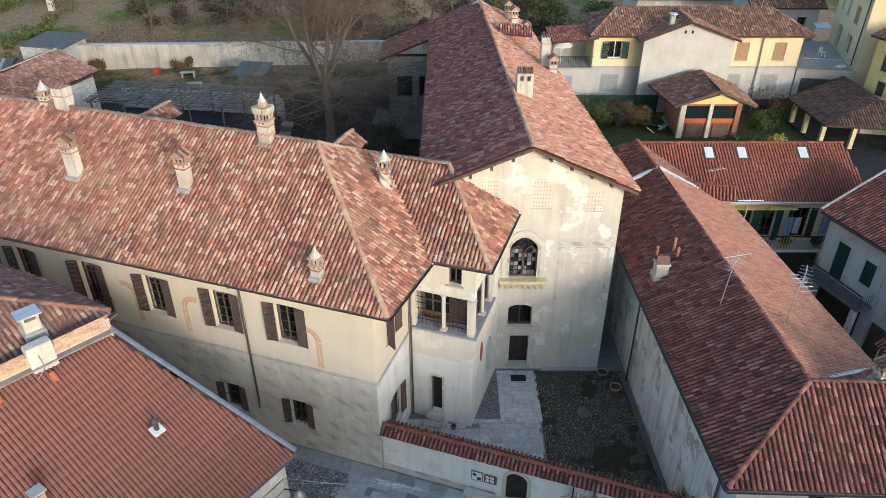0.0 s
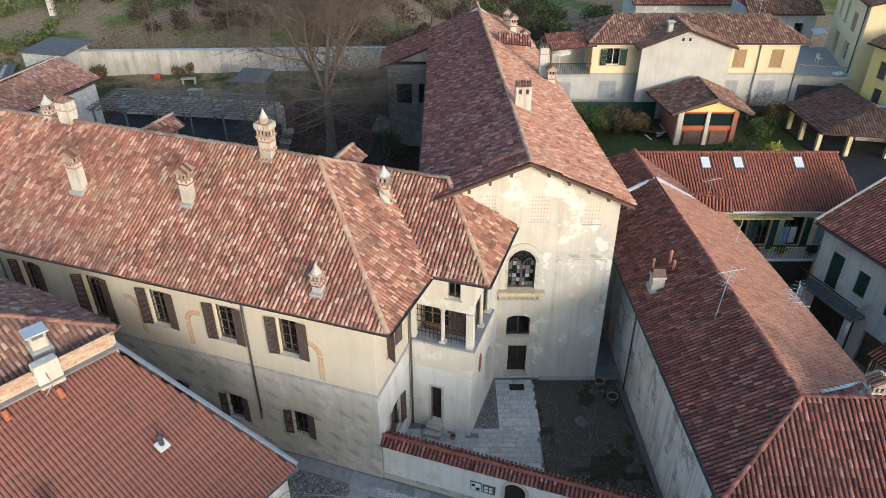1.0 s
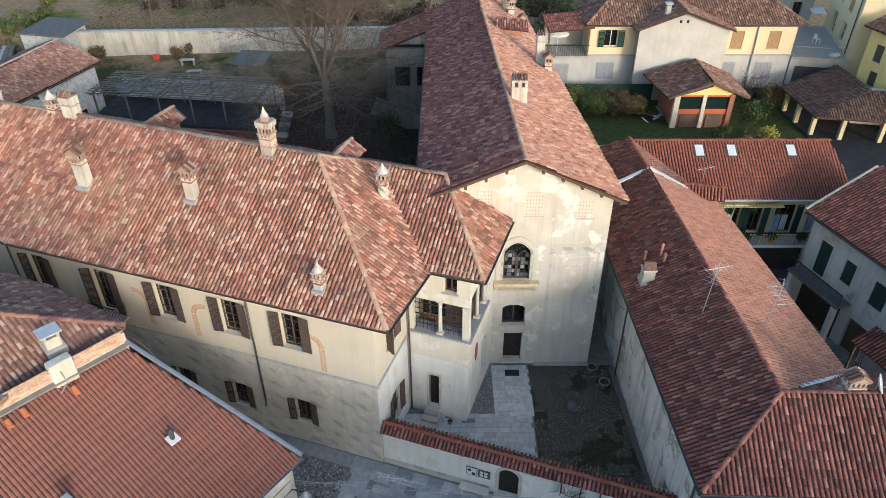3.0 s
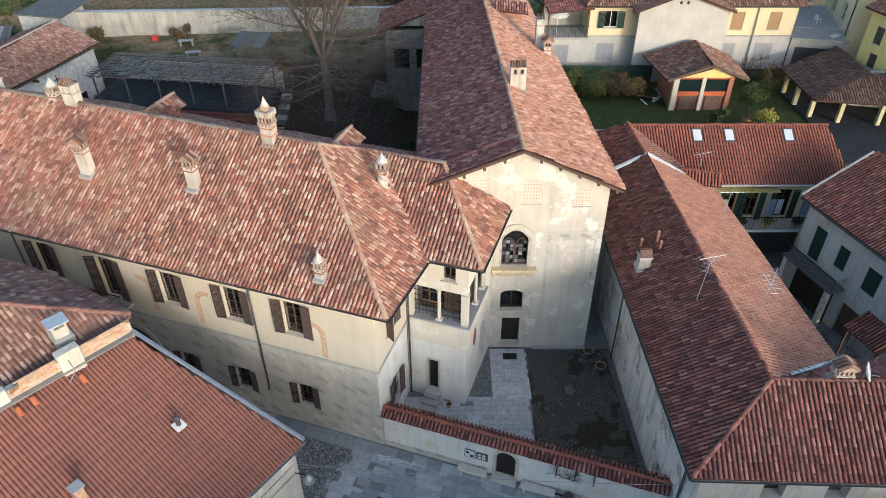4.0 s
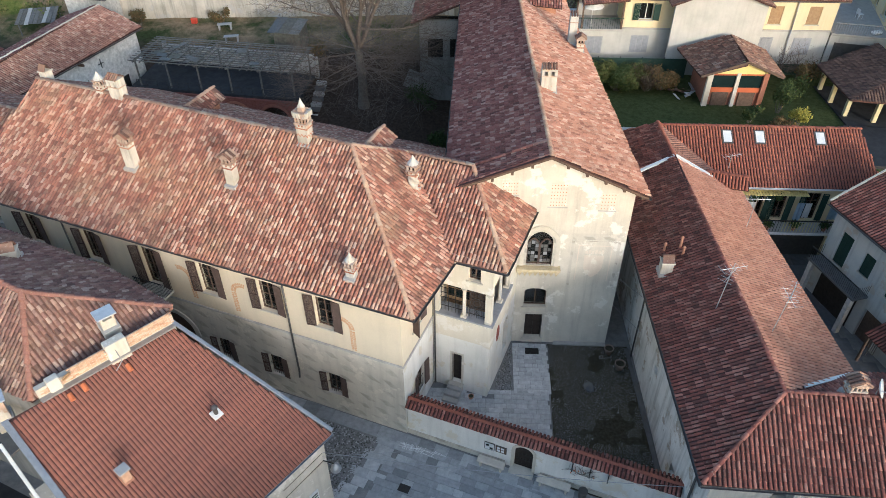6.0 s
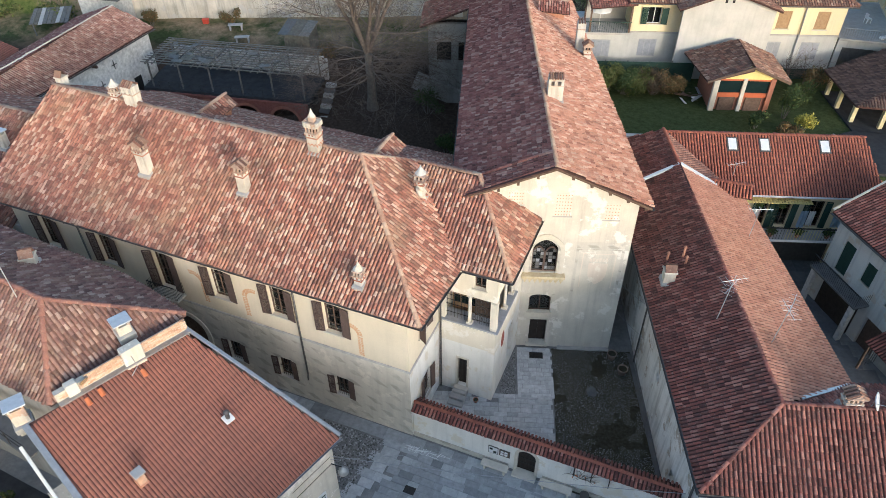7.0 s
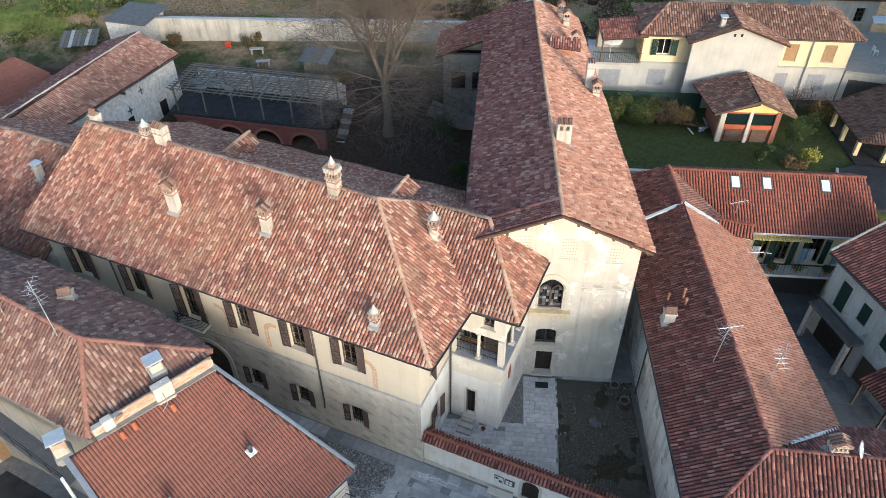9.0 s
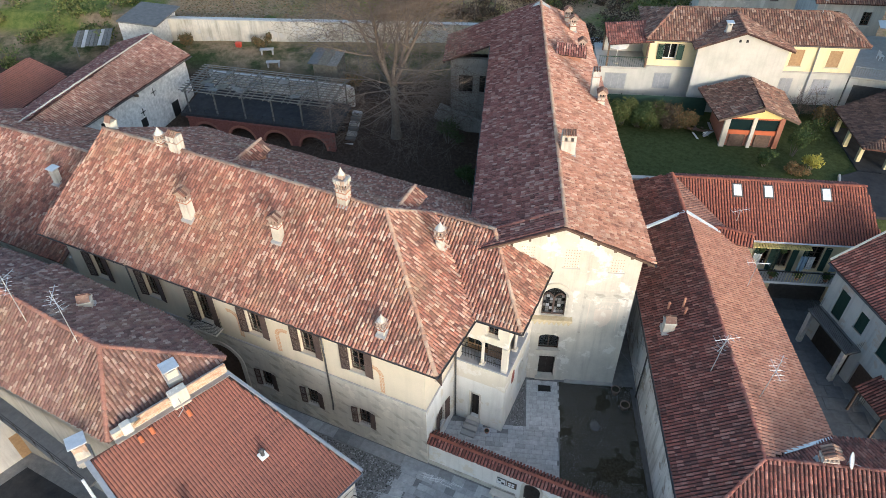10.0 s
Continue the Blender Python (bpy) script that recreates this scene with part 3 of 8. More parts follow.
def ridge(house, a, b, material="ridge", r=0.13, step=0.38, name="ridge_tiles", lift=0.02):
    """A line of capping tiles bedded over a ridge or hip."""
    a, b = Vector(a), Vector(b)
    d = b - a
    n = max(1, int(d.length / step))
    ax = d.normalized()
    side = ax.cross(Vector((0, 0, 1))).normalized()
    nrm = side.cross(ax)
    tmpl = tile_verts(r, r * 0.9, d.length / n + 0.05)
    vs = []
    for i in range(n):
        o = np.array(a + d * (i / n) + nrm * lift)
        w = tmpl * (1 + 0.05 * rng.normal())
        vs.append(o + w[:, :1] * np.array(side) + w[:, 1:2] * np.array(ax) + (w[:, 2:] + 0.01 * rng.normal()) * np.array(nrm))
    loops = (TILE_LOOPS[None] + 10 * np.arange(n)[:, None]).ravel()
    starts = (TILE_STARTS[None] + 21 * np.arange(n)[:, None]).ravel()
    ob = new(name, quick_mesh(name, np.concatenate(vs), loops, starts, material))
    ob.parent = house
    return ob


def wall(house, p0, p1, z0, z1, openings=(), material="cream", th=0.45, name="wall", gable=None, label=""):
    """A wall from p0 to p1, outside on the right, with openings (s0, s1, low, high) through it. gable: (s, z) points of its raised top. Returns its frame: x along, y inward, z up."""
    p0, p1 = Vector((*p0, 0)), Vector((*p1, 0))
    d = p1 - p0
    length = d.length
    ax = d.normalized()
    inn = Vector((-ax.y, ax.x, 0))
    m = Matrix((ax, inn, Vector((0, 0, 1)))).transposed().to_4x4()
    m.translation = p0
    ss = sorted({0.004, length - 0.004, *[v for o in openings for v in o[:2]]})
    zs = sorted({z0, z1, *[v for o in openings for v in o[2:4]]})
    solid = {}
    for i in range(len(ss) - 1):
        for k in range(len(zs) - 1):
            s, z = (ss[i] + ss[i + 1]) / 2, (zs[k] + zs[k + 1]) / 2
            solid[i, k] = not any(o[0] < s < o[1] and o[2] < z < o[3] for o in openings)
    bm = bmesh.new()
    made = {}

    def v(i, k, y):
        if (i, k, y) not in made:
            made[i, k, y] = bm.verts.new((ss[i], y, zs[k]))
        return made[i, k, y]
    for (i, k), full in solid.items():
        if not full:
            continue
        bm.faces.new((v(i, k, 0), v(i + 1, k, 0), v(i + 1, k + 1, 0), v(i, k + 1, 0)))
        bm.faces.new((v(i, k, th), v(i, k + 1, th), v(i + 1, k + 1, th), v(i + 1, k, th)))
        for (di, dk), (a, b) in (((-1, 0), ((i, k), (i, k + 1))), ((1, 0), ((i + 1, k), (i + 1, k + 1))), ((0, -1), ((i, k), (i + 1, k))), ((0, 1), ((i, k + 1), (i + 1, k + 1)))):
            if not solid.get((i + di, k + dk), False):
                bm.faces.new((v(*a, 0), v(*b, 0), v(*b, th), v(*a, th)))
    if gable:
        pts = [(0.004, z1), *gable, (length - 0.004, z1)]
        f = [bm.verts.new((s, 0, z)) for s, z in pts]
        g = [bm.verts.new((s, th, z)) for s, z in pts]
        bm.faces.new(f), bm.faces.new(g[::-1])
        for i in range(len(pts)):
            j = (i + 1) % len(pts)
            bm.faces.new((f[i], g[i], g[j], f[j]))
    part(name, bm, material, house, label, m)
    return m


def window(house, m, s0, s1, za, zb, shutters="shutter", sill="stone", bars=False, panes=(2, 3), depth=0.2, ajar=(8, 10), frame_mat="wood", curtain=False, spread=0.52):
    """A casement in a wall's opening, with the shutters folded back on the wall."""
    w, h = s1 - s0, zb - za
    at = m @ pose(s0, 0, za)
    bm = bmesh.new()
    t = 0.06
    for q in ((0, t, 0, h), (w - t, w, 0, h), (t, w - t, 0, t), (t, w - t, h - t, h), (w / 2 - t / 2, w / 2 + t / 2, t, h - t)):
        add_box(bm, q[0], q[1], depth, depth + 0.07, q[2], q[3])
    for i in range(1, panes[1]):
        zz = h * i / panes[1]
        add_box(bm, t, w - t, depth + 0.012, depth + 0.05, zz - 0.018, zz + 0.018)
    frame_ob = part("window", bm, frame_mat, house, "", at)
    for i in range(2):
        x0 = t if i == 0 else w / 2 + t / 2
        pane = part("pane", box(x0, x0 + w / 2 - 1.5 * t, depth + 0.028, depth + 0.034, t, h - t), "glass", frame_ob)
        pane.visible_shadow = False
    # added board behind the panes; its darkness stands for the unlit room
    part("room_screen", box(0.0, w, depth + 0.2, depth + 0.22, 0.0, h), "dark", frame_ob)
    if sill:
        part("window_sill", box(-0.12, w + 0.12, -0.1, depth, -0.09, -0.005, 0.012), sill, frame_ob)
    if curtain:
        part("curtain", box(t, w - t, depth + 0.1, depth + 0.12, h * 0.84, h - t), "cloth", frame_ob, "white net curtain")
    if bars:
        for i in range(1, 6):
            part("bar", tube((w * i / 6, 0.06, 0), (w * i / 6, 0.06, h), 0.014, None, 6), "iron", frame_ob)
        part("bar", box(0, w, 0.052, 0.068, h * 0.5 - 0.012, h * 0.5 + 0.012), "iron", frame_ob)
    if shutters:
        sw = spread
        for side in (0, 1):
            bm = bmesh.new()
            e = 0.06
            for q in ((0, e, 0, h), (sw - e, sw, 0, h), (e, sw - e, 0, e), (e, sw - e, h - e, h), (e, sw - e, h / 2 - e / 2, h / 2 + e / 2)):
                add_box(bm, q[0], q[1], -0.02, 0.02, q[2], q[3])
            n = int((h - 2 * e) / 0.075)
            for i in range(n):
                zz = e + 0.02 + i * 0.075
                add_box(bm, e, sw - e, -0.006, 0.006, -0.036, 0.036, 0, Matrix.Translation((0, 0, zz + 0.02)) @ Matrix.Rotation(radians(-18), 4, "X"))
            if side == 0:
                mm = pose(-0.015, -0.05, 0, 0, 0, 180 + ajar[0])
            else:
                mm = pose(w + 0.015, -0.05, 0, 0, 0, -ajar[1])
            part("shutter", bm, shutters, frame_ob, "", mm)
    return frame_ob


def door(house, m, s0, s1, za, zb, material="wood", depth=0.25, planks=4, step=True):
    w, h = s1 - s0, zb - za
    at = m @ pose(s0, 0, za)
    bm = bmesh.new()
    for i in range(planks):
        add_box(bm, w * i / planks + 0.004, w * (i + 1) / planks - 0.004, depth, depth + 0.06, 0.01, h, 0.006)
    d = part("door", bm, material, house, "", at)
    bm = bmesh.new()
    for q in ((-0.12, 0.0, 0, h + 0.12), (w, w + 0.12, 0, h + 0.12), (0, w, h, h + 0.12)):
        add_box(bm, q[0], q[1], -0.03, depth, q[2], q[3])
    part("door_frame", bm, "white_plaster", d)
    part("door_handle", tube((w * 0.85, depth - 0.05, h * 0.48), (w * 0.85, depth, h * 0.48), 0.025), "iron", d)
    if step:
        part("threshold", box(-0.15, w + 0.15, -0.3, depth, -0.12, -0.005, 0.01), "stone", d)
    return d


def limbs(bm, start, way, length, r, depth, rnd, spread=0.55, droop=0.0, kids=(3, 5)):
    """A limb that bends, tapers and forks."""
    n = 4 if depth > 1 else 3
    p, d = Vector(start), Vector(way).normalized()
    pts = [p.copy()]
    for i in range(n):
        d = (d + Vector((rnd.uniform(-1, 1), rnd.uniform(-1, 1), rnd.uniform(-0.6, 0.9) - droop)) * 0.16).normalized()
        q = p + d * (length / n)
        r0, r1 = r * (1 - 0.62 * i / n), r * (1 - 0.62 * (i + 1) / n)
        add_tube(bm, p, q, r0, r1, 8 if depth > 3 else (5 if depth > 1 else 3), False)
        p = q
        pts.append(p.copy())
    if depth == 0:
        return
    for k in range(rnd.randint(*kids)):
        t = rnd.uniform(0.25, 1.0)
        i = min(n - 1, int(t * n))
        at = pts[i].lerp(pts[i + 1], t * n - i)
        side = Vector((rnd.gauss(0, 1), rnd.gauss(0, 1), rnd.gauss(0.1, 0.5))).normalized()
        limbs(bm, at, d * (1 - spread) + side * spread, length * rnd.uniform(0.5, 0.78), max(0.011, r * (1 - 0.62 * t) * rnd.uniform(0.4, 0.66)), depth - 1, rnd, spread, droop, kids)


# ---- ground ----
def smooth(a, b, v):
    t = min(1.0, max(0.0, (v - a) / (b - a)))
    return t * t * (3 - 2 * t)


def height(x, y):
    """Level streets and courts in front, gardens that climb behind the houses, then a wooded slope."""
    west = 1.7 * smooth(36, 47, y) + 1.7 * smooth(47, 56, y) + 1.4 * smooth(56, 61, y) + 1.0 * smooth(61, 67, y)
    east = 4.1 * smooth(42.6, 44.4, y) + 0.5 * smooth(58, 66, y)
    k = smooth(2, 8, x)
    h = west * (1 - k) + east * k
    h += 1.6 * smooth(67.5, 69, y) * (1 - smooth(-6, 4, x))
    h += max(0.0, y - 70) * (0.11 * (1 - 0.6 * k))
    rough = 0.1 * smooth(40, 48, y) * noise.noise(Vector((x * 0.35, y * 0.35, 0))) + 0.6 * smooth(72, 95, y) * noise.noise(Vector((x * 0.05, y * 0.05, 3)))
    return h + rough


def ground_mat():
    """Street stone and earth in front, grass and leaf litter in the gardens."""
    m, nt, b = nodes_of("ground_cover", 0.95, 0.1)
    pos = coords(nt)
    sep = nt.nodes.new("ShaderNodeSeparateXYZ")
    nt.links.new(pos, sep.inputs[0])

    def step_at(sock, a, w):
        n = nt.nodes.new("ShaderNodeMapRange")
        n.inputs["From Min"].default_value, n.inputs["From Max"].default_value = a, w
        nt.links.new(sock, n.inputs["Value"])
        return n.outputs[0]
    paving = mix(nt, (0.17, 0.17, 0.165), (0.26, 0.255, 0.245), ramp(nt, noise_of(nt, 2.2, 9, 0.7), [(0.35, (0, 0, 0)), (0.65, (1, 1, 1))]))
    grass = mix(nt, (0.034, 0.048, 0.016), (0.085, 0.1, 0.038), ramp(nt, noise_of(nt, 3, 9, 0.75), [(0.35, (0, 0, 0)), (0.7, (1, 1, 1))]))
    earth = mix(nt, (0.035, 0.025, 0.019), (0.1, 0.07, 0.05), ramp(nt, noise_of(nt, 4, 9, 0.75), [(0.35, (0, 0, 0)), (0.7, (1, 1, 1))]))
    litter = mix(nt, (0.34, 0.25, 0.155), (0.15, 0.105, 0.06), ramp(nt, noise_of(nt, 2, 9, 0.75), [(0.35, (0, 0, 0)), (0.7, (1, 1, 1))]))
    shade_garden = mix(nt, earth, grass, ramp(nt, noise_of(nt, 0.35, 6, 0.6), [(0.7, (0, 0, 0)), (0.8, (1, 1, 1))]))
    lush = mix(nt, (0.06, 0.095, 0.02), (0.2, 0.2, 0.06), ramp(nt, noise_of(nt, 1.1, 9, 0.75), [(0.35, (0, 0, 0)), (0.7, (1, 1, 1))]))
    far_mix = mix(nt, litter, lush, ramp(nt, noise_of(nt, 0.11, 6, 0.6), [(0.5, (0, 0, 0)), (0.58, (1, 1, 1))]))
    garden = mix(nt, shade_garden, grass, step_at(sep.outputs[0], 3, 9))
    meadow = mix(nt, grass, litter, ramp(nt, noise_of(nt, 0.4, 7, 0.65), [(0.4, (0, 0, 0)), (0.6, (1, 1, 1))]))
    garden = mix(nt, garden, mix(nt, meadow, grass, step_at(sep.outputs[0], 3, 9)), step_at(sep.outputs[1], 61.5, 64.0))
    col = mix(nt, paving, garden, step_at(sep.outputs[1], 36, 37))
    col = mix(nt, col, far_mix, step_at(sep.outputs[1], 66.5, 68))
    fine = noise_of(nt, 25, 5, 0.8)
    col = mix(nt, col, mix(nt, (0.6, 0.6, 0.6), (1.3, 1.3, 1.3), fine), 0.8, "MULTIPLY")
    nt.links.new(col, b.inputs["Base Color"])
    bump(nt, b, fine, 0.5, 0.05)
    return m


MAT["ground"] = ground_mat()


def axis(lo, a, b, hi, fine, n):
    mid = np.arange(a, b + 1e-6, fine)
    return [*(a - np.geomspace(fine, a - lo, n))[::-1], *mid, *(b + np.geomspace(fine, hi - b, n))]


gx, gy = axis(-1500, -45, 48, 1500, 1.5, 14), axis(-900, -10, 100, 2200, 1.0, 14)
gv = np.array([(x, y, height(x, y)) for y in gy for x in gx])
nx = len(gx)
gl = np.array([(j * nx + i, j * nx + i + 1, (j + 1) * nx + i + 1, (j + 1) * nx + i) for j in range(len(gy) - 1) for i in range(nx - 1)]).ravel()
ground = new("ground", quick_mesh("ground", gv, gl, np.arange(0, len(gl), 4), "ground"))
tagged(ground, "paved street level rising to grassy gardens and leaf litter", "ground", kind="structure")

# ---- palazzo with the hipped roof ----
PAL = pose(-2.95, 23.2, 0, 0, 0, -18.8)
palazzo = thing("palazzo", "old cream plastered palazzo with a weathered clay tile roof", "house", PAL)
W = 25.8
tall = [W - s for s in (23.3, 19.0, 15.0, 11.25, 7.55, 4.25)]
low = [W - s for s in (11.4, 7.95, 4.25)]
PORTAL = (W - 15.9, W - 13.3)
lower = [(s - 0.42, s + 0.42, 1.6, 3.15) for s in low] + [(PORTAL[0], PORTAL[1], -0.3, 4.1)]
upper = [(s - 0.5, s + 0.5, 6.75 if i != 2 else 6.2, 8.85) for i, s in enumerate(tall)]
m_low = wall(palazzo, (-W, 0), (0, 0), -0.3, 5.45, lower, "grey_plaster", 0.5)
m_up = wall(palazzo, (-W, 0), (0, 0), 5.45, 10.15, upper, "cream", 0.5)
for i, (a, b, c, d) in enumerate(upper):
    window(palazzo, m_up, a, b, c, d, curtain=i in (1, 2, 3, 4), panes=(2, 4), ajar=((14, 9), (10, 12), (20, 8), (10, 7), (8, 10), (9, 6))[i])
for a, b, c, d in lower[:3]:
    window(palazzo, m_low, a, b, c, d, bars=True, panes=(2, 2), spread=0.4)
part("cornice", box(-W, 0.06, -0.07, 0.0, 5.42, 5.56, 0.015), "dirty", palazzo)
east_up = [(1.35, 2.25, 6.75, 8.85)]
east_low = [(1.7, 2.55, 1.3, 3.2)]
# whiter lower wall: the sky light on it is put into the colour
m_el = wall(palazzo, (0, 0), (0, 3.95), -0.3, 5.45, east_low, "limewash", 0.5)
m_eu = wall(palazzo, (0, 0), (0, 3.95), 5.45, 10.15, east_up, "cream", 0.5)
window(palazzo, m_eu, *east_up[0], panes=(2, 4), ajar=(60, 12))
window(palazzo, m_el, *east_low[0], bars=True, panes=(2, 3), spread=0.45)
part("cornice", box(0.0, 0.07, 0, 3.95, 5.42, 5.56, 0.015), "dirty", palazzo)
wall(palazzo, (-W, 13.9), (-W, 0), -0.3, 9.3, (), "grey_plaster", 0.5, gable=((7.7, 13.55),))
wall(palazzo, (-2.4, 13.9), (-W, 13.9), -0.3, 9.2, [(4 + 3 * i, 5.1 + 3 * i, 5.5, 7.2) for i in range(6)], "white_plaster", 0.5)
# loggia block
lg = [(0.35, 1.72, 5.9, 8.05), (1.78, 3.08, 5.9, 8.05), (2.0, 2.65, 8.75, 9.75), (1.15, 1.72, 0.55, 2.95)]
m_lg = wall(palazzo, (0, 3.98), (3.3, 3.98), 4.2, 10.2, lg[:3], "pale_cream", 0.35)
# below 4.2 m a whiter colour carries sky light on the shaded wall
wall(palazzo, (0, 3.98), (3.3, 3.98), -0.3, 4.2, lg[3:], "limewash", 0.35)
door(palazzo, m_lg, *lg[3], "dark_door", planks=3)
window(palazzo, m_lg, *lg[2], shutters=None, panes=(2, 1))
le = [(0.3, 3.4, 5.9, 8.4), (2.6, 3.5, 1.0, 3.6)]
m_le = wall(palazzo, (3.3, 3.98), (3.3, 9.0), 4.2, 10.2, le[:1], "pale_cream", 0.35)
# same split here, with the lower part whitened for sky light
wall(palazzo, (3.3, 3.98), (3.3, 9.0), -0.3, 4.2, le[1:], "limewash", 0.35)
part("floor", box(0.1, 3.2, 4.2, 9.0, 5.35, 5.5), "concrete", palazzo)
part("ceiling", box(0.1, 3.2, 4.2, 9.0, 8.45, 8.6), "white_plaster", palazzo)
# wood colour darkens this wall in place of the loggia's deep shade
part("inner_wall", box(0.1, 3.0, 8.5, 8.7, -0.3, 10.1), "wood", palazzo)
# roofs
S0, E0, TOP = 9.95, 1.0, 13.8
roof_slope(palazzo, [(-26.95, -0.7, S0), (E0, -0.7, S0), (-5.3, 6.2, TOP), (-26.5, 6.2, TOP)], "coppi", "coppi", loose=300)
roof_slope(palazzo, [(E0, -0.7, S0), (1.3, 3.75, 10.0), (-3.15, 8.35, 12.52), (-5.3, 6.2, TOP)], "coppi", "coppi")
roof_slope(palazzo, [(1.3, 3.75, 10.05), (4.0, 3.8, 10.05), (0.6, 8.35, 12.6), (-3.15, 8.35, 12.55)], "coppi", "coppi")
roof_slope(palazzo, [(4.0, 3.8, 10.05), (4.05, 8.95, 10.35), (0.6, 8.35, 12.6)], "coppi", "coppi")
roof_slope(palazzo, [(-2.8, 14.5, 9.2), (-26.5, 14.5, 9.2), (-26.5, 6.2, TOP), (-5.3, 6.2, TOP), (-3.15, 8.35, 12.6), (0.4, 8.45, 12.55)], "coppi", "coppi")
for a, b in (((-26.5, 6.2, TOP), (-5.3, 6.2, TOP)), ((E0, -0.7, S0), (-5.3, 6.2, TOP)), ((-5.3, 6.2, TOP), (-3.15, 8.35, 12.6)), ((-3.15, 8.4, 12.6), (0.6, 8.4, 12.62)), ((4.0, 3.8, 10.05), (0.6, 8.35, 12.6))):
    ridge(palazzo, a, b)

# ---- long gabled building ----
hall = thing("gabled_house", "tall gabled house with peeling white plaster and a long tiled roof", "house", pose(0, 0, 0))
GY = 30.4
gw = [(4.05, 5.5, 6.35, 8.85), (4.14, 5.45, 3.1, 4.55), (4.32, 5.36, 0.4, 2.45)]
m_g = wall(hall, (-0.6, GY), (8.85, GY), -0.3, 11.55, gw, "white_plaster", 0.5, gable=((4.85, 13.75),))
window(hall, m_g, *gw[1], shutters=None, panes=(2, 1))
door(hall, m_g, *gw[2], "dark_door", planks=2)
wall(hall, (-0.6, 61.6), (-0.6, GY + 0.5), -0.3, 11.5, [(4 + 4 * i, 5 + 4 * i, 7, 8.6) for i in range(6)], "old_white", 0.5)
wall(hall, (8.812, GY + 0.5), (6.5, 61.6), -0.3, 11.5, (), "old_white", 0.5)
wall(hall, (6.5, 61.6), (-0.6, 61.6), -0.3, 11.5, (), "old_white", 0.5, gable=((3.4, 13.7),))
RG0, RG1 = (4.2, 29.85, 14.0), (2.95, 62.0, 14.0)
# one roof in two tile colours: shade painted west, sunlight painted east
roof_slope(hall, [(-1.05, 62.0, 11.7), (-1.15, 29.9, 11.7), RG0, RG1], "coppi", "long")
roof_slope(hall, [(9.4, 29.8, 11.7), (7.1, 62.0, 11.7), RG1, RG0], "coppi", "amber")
ridge(hall, RG0, RG1)
ridge(hall, (-1.15, 31.35, 11.72), (4.1, 31.35, 13.98), "long", 0.12)
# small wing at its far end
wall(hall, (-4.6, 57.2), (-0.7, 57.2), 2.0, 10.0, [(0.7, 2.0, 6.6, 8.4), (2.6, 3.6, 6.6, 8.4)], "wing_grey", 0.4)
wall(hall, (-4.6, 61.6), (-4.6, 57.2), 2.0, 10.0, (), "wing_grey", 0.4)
roof_slope(hall, [(-5.2, 62.0, 9.95), (-5.2, 56.6, 9.95), (-1.0, 56.6, 11.68), (-1.0, 62.0, 11.68)], "coppi", "long")

# board behind the wing's openings, the unlit inside painted in its colour
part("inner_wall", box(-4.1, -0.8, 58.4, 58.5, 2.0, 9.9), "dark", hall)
part("stair_parapet", box(0, 4.6, -0.15, 0.15, -1.6, 0.0, 0.03, Matrix.Translation((-5.4, 55.9, 6.2)) @ Matrix.Rotation(radians(24), 4, "Y")), "wing_grey", hall)

# ---- house along the east side of the court ----
side = thing("court_house", "low house with white stained walls and a brown tiled roof", "house", pose(0, 0, 0))
wall(side, (10.2, 38.3), (10.75, 16.9), -0.3, 7.05, [(17.6, 18.2, 1.2, 1.9), (12.5, 13.0, 3.0, 3.5), (19.9, 20.6, 0.8, 2.4)], "stained_wall", 0.45)
part("kerb", prism([(10.0, 30.0), (10.5, 17.6), (10.78, 17.6), (10.24, 30.0)], -0.1, 0.1), "porch_floor", side)
wall(side, (10.75, 16.9), (26.0, 16.4), -0.3, 7.0, [(2.6, 3.5, 4.9, 6.0), (5.2, 6.1, 4.9, 6.0)], "old_white", 0.45)
wall(side, (17.75, 21.9), (16.6, 38.3), -0.3, 7.0, [(2 + 3.5 * i, 3 + 3.5 * i, 4.2, 5.6) for i in range(4)], "dirty", 0.45)
wall(side, (26.0, 21.9), (17.75, 21.9), -0.3, 7.0, (), "dirty", 0.45)
RS, RN = (13.72, 19.5, 9.1), (13.05, 38.4, 8.8)
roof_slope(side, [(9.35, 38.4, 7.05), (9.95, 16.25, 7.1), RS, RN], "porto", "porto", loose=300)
# east slope: sunlight is in the lighter tile colour
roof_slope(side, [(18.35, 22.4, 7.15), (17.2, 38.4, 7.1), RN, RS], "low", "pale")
roof_slope(side, [(9.95, 16.25, 7.1), (26.0, 15.7, 7.1), (26.0, 19.2, 9.1), RS], "porto", "porto")
roof_slope(side, [(26.0, 22.4, 7.15), (18.35, 22.4, 7.15), RS, (26.0, 19.2, 9.1)], "porto", "porto")
for a, b in ((RS, RN), ((9.95, 16.25, 7.1), RS), (RS, (26.0, 19.2, 9.1))):
    ridge(side, a, b, "porto", 0.1, 0.34)
part("flashing", box(0, 1, -0.09, 0.09, -0.02, 0.05, 0, Matrix.Translation((14.9, 20.25, 8.6)) @ Vector((3.3, 2.0, -1.35)).to_track_quat("X", "Z").to_matrix().to_4x4() @ Matrix.Diagonal((4.1, 1, 1, 1))), "white_metal", side)

# ---- house with the roof lights ----
lit = thing("skylight_house", "low house with a red tiled roof and three roof lights", "house", pose(0, 0, 0))
roof_slope(lit, [(16.4, 39.0, 6.3), (27.2, 39.0, 6.3), (26.5, 43.0, 8.5), (12.9, 43.0, 8.5)], "porto", "red")
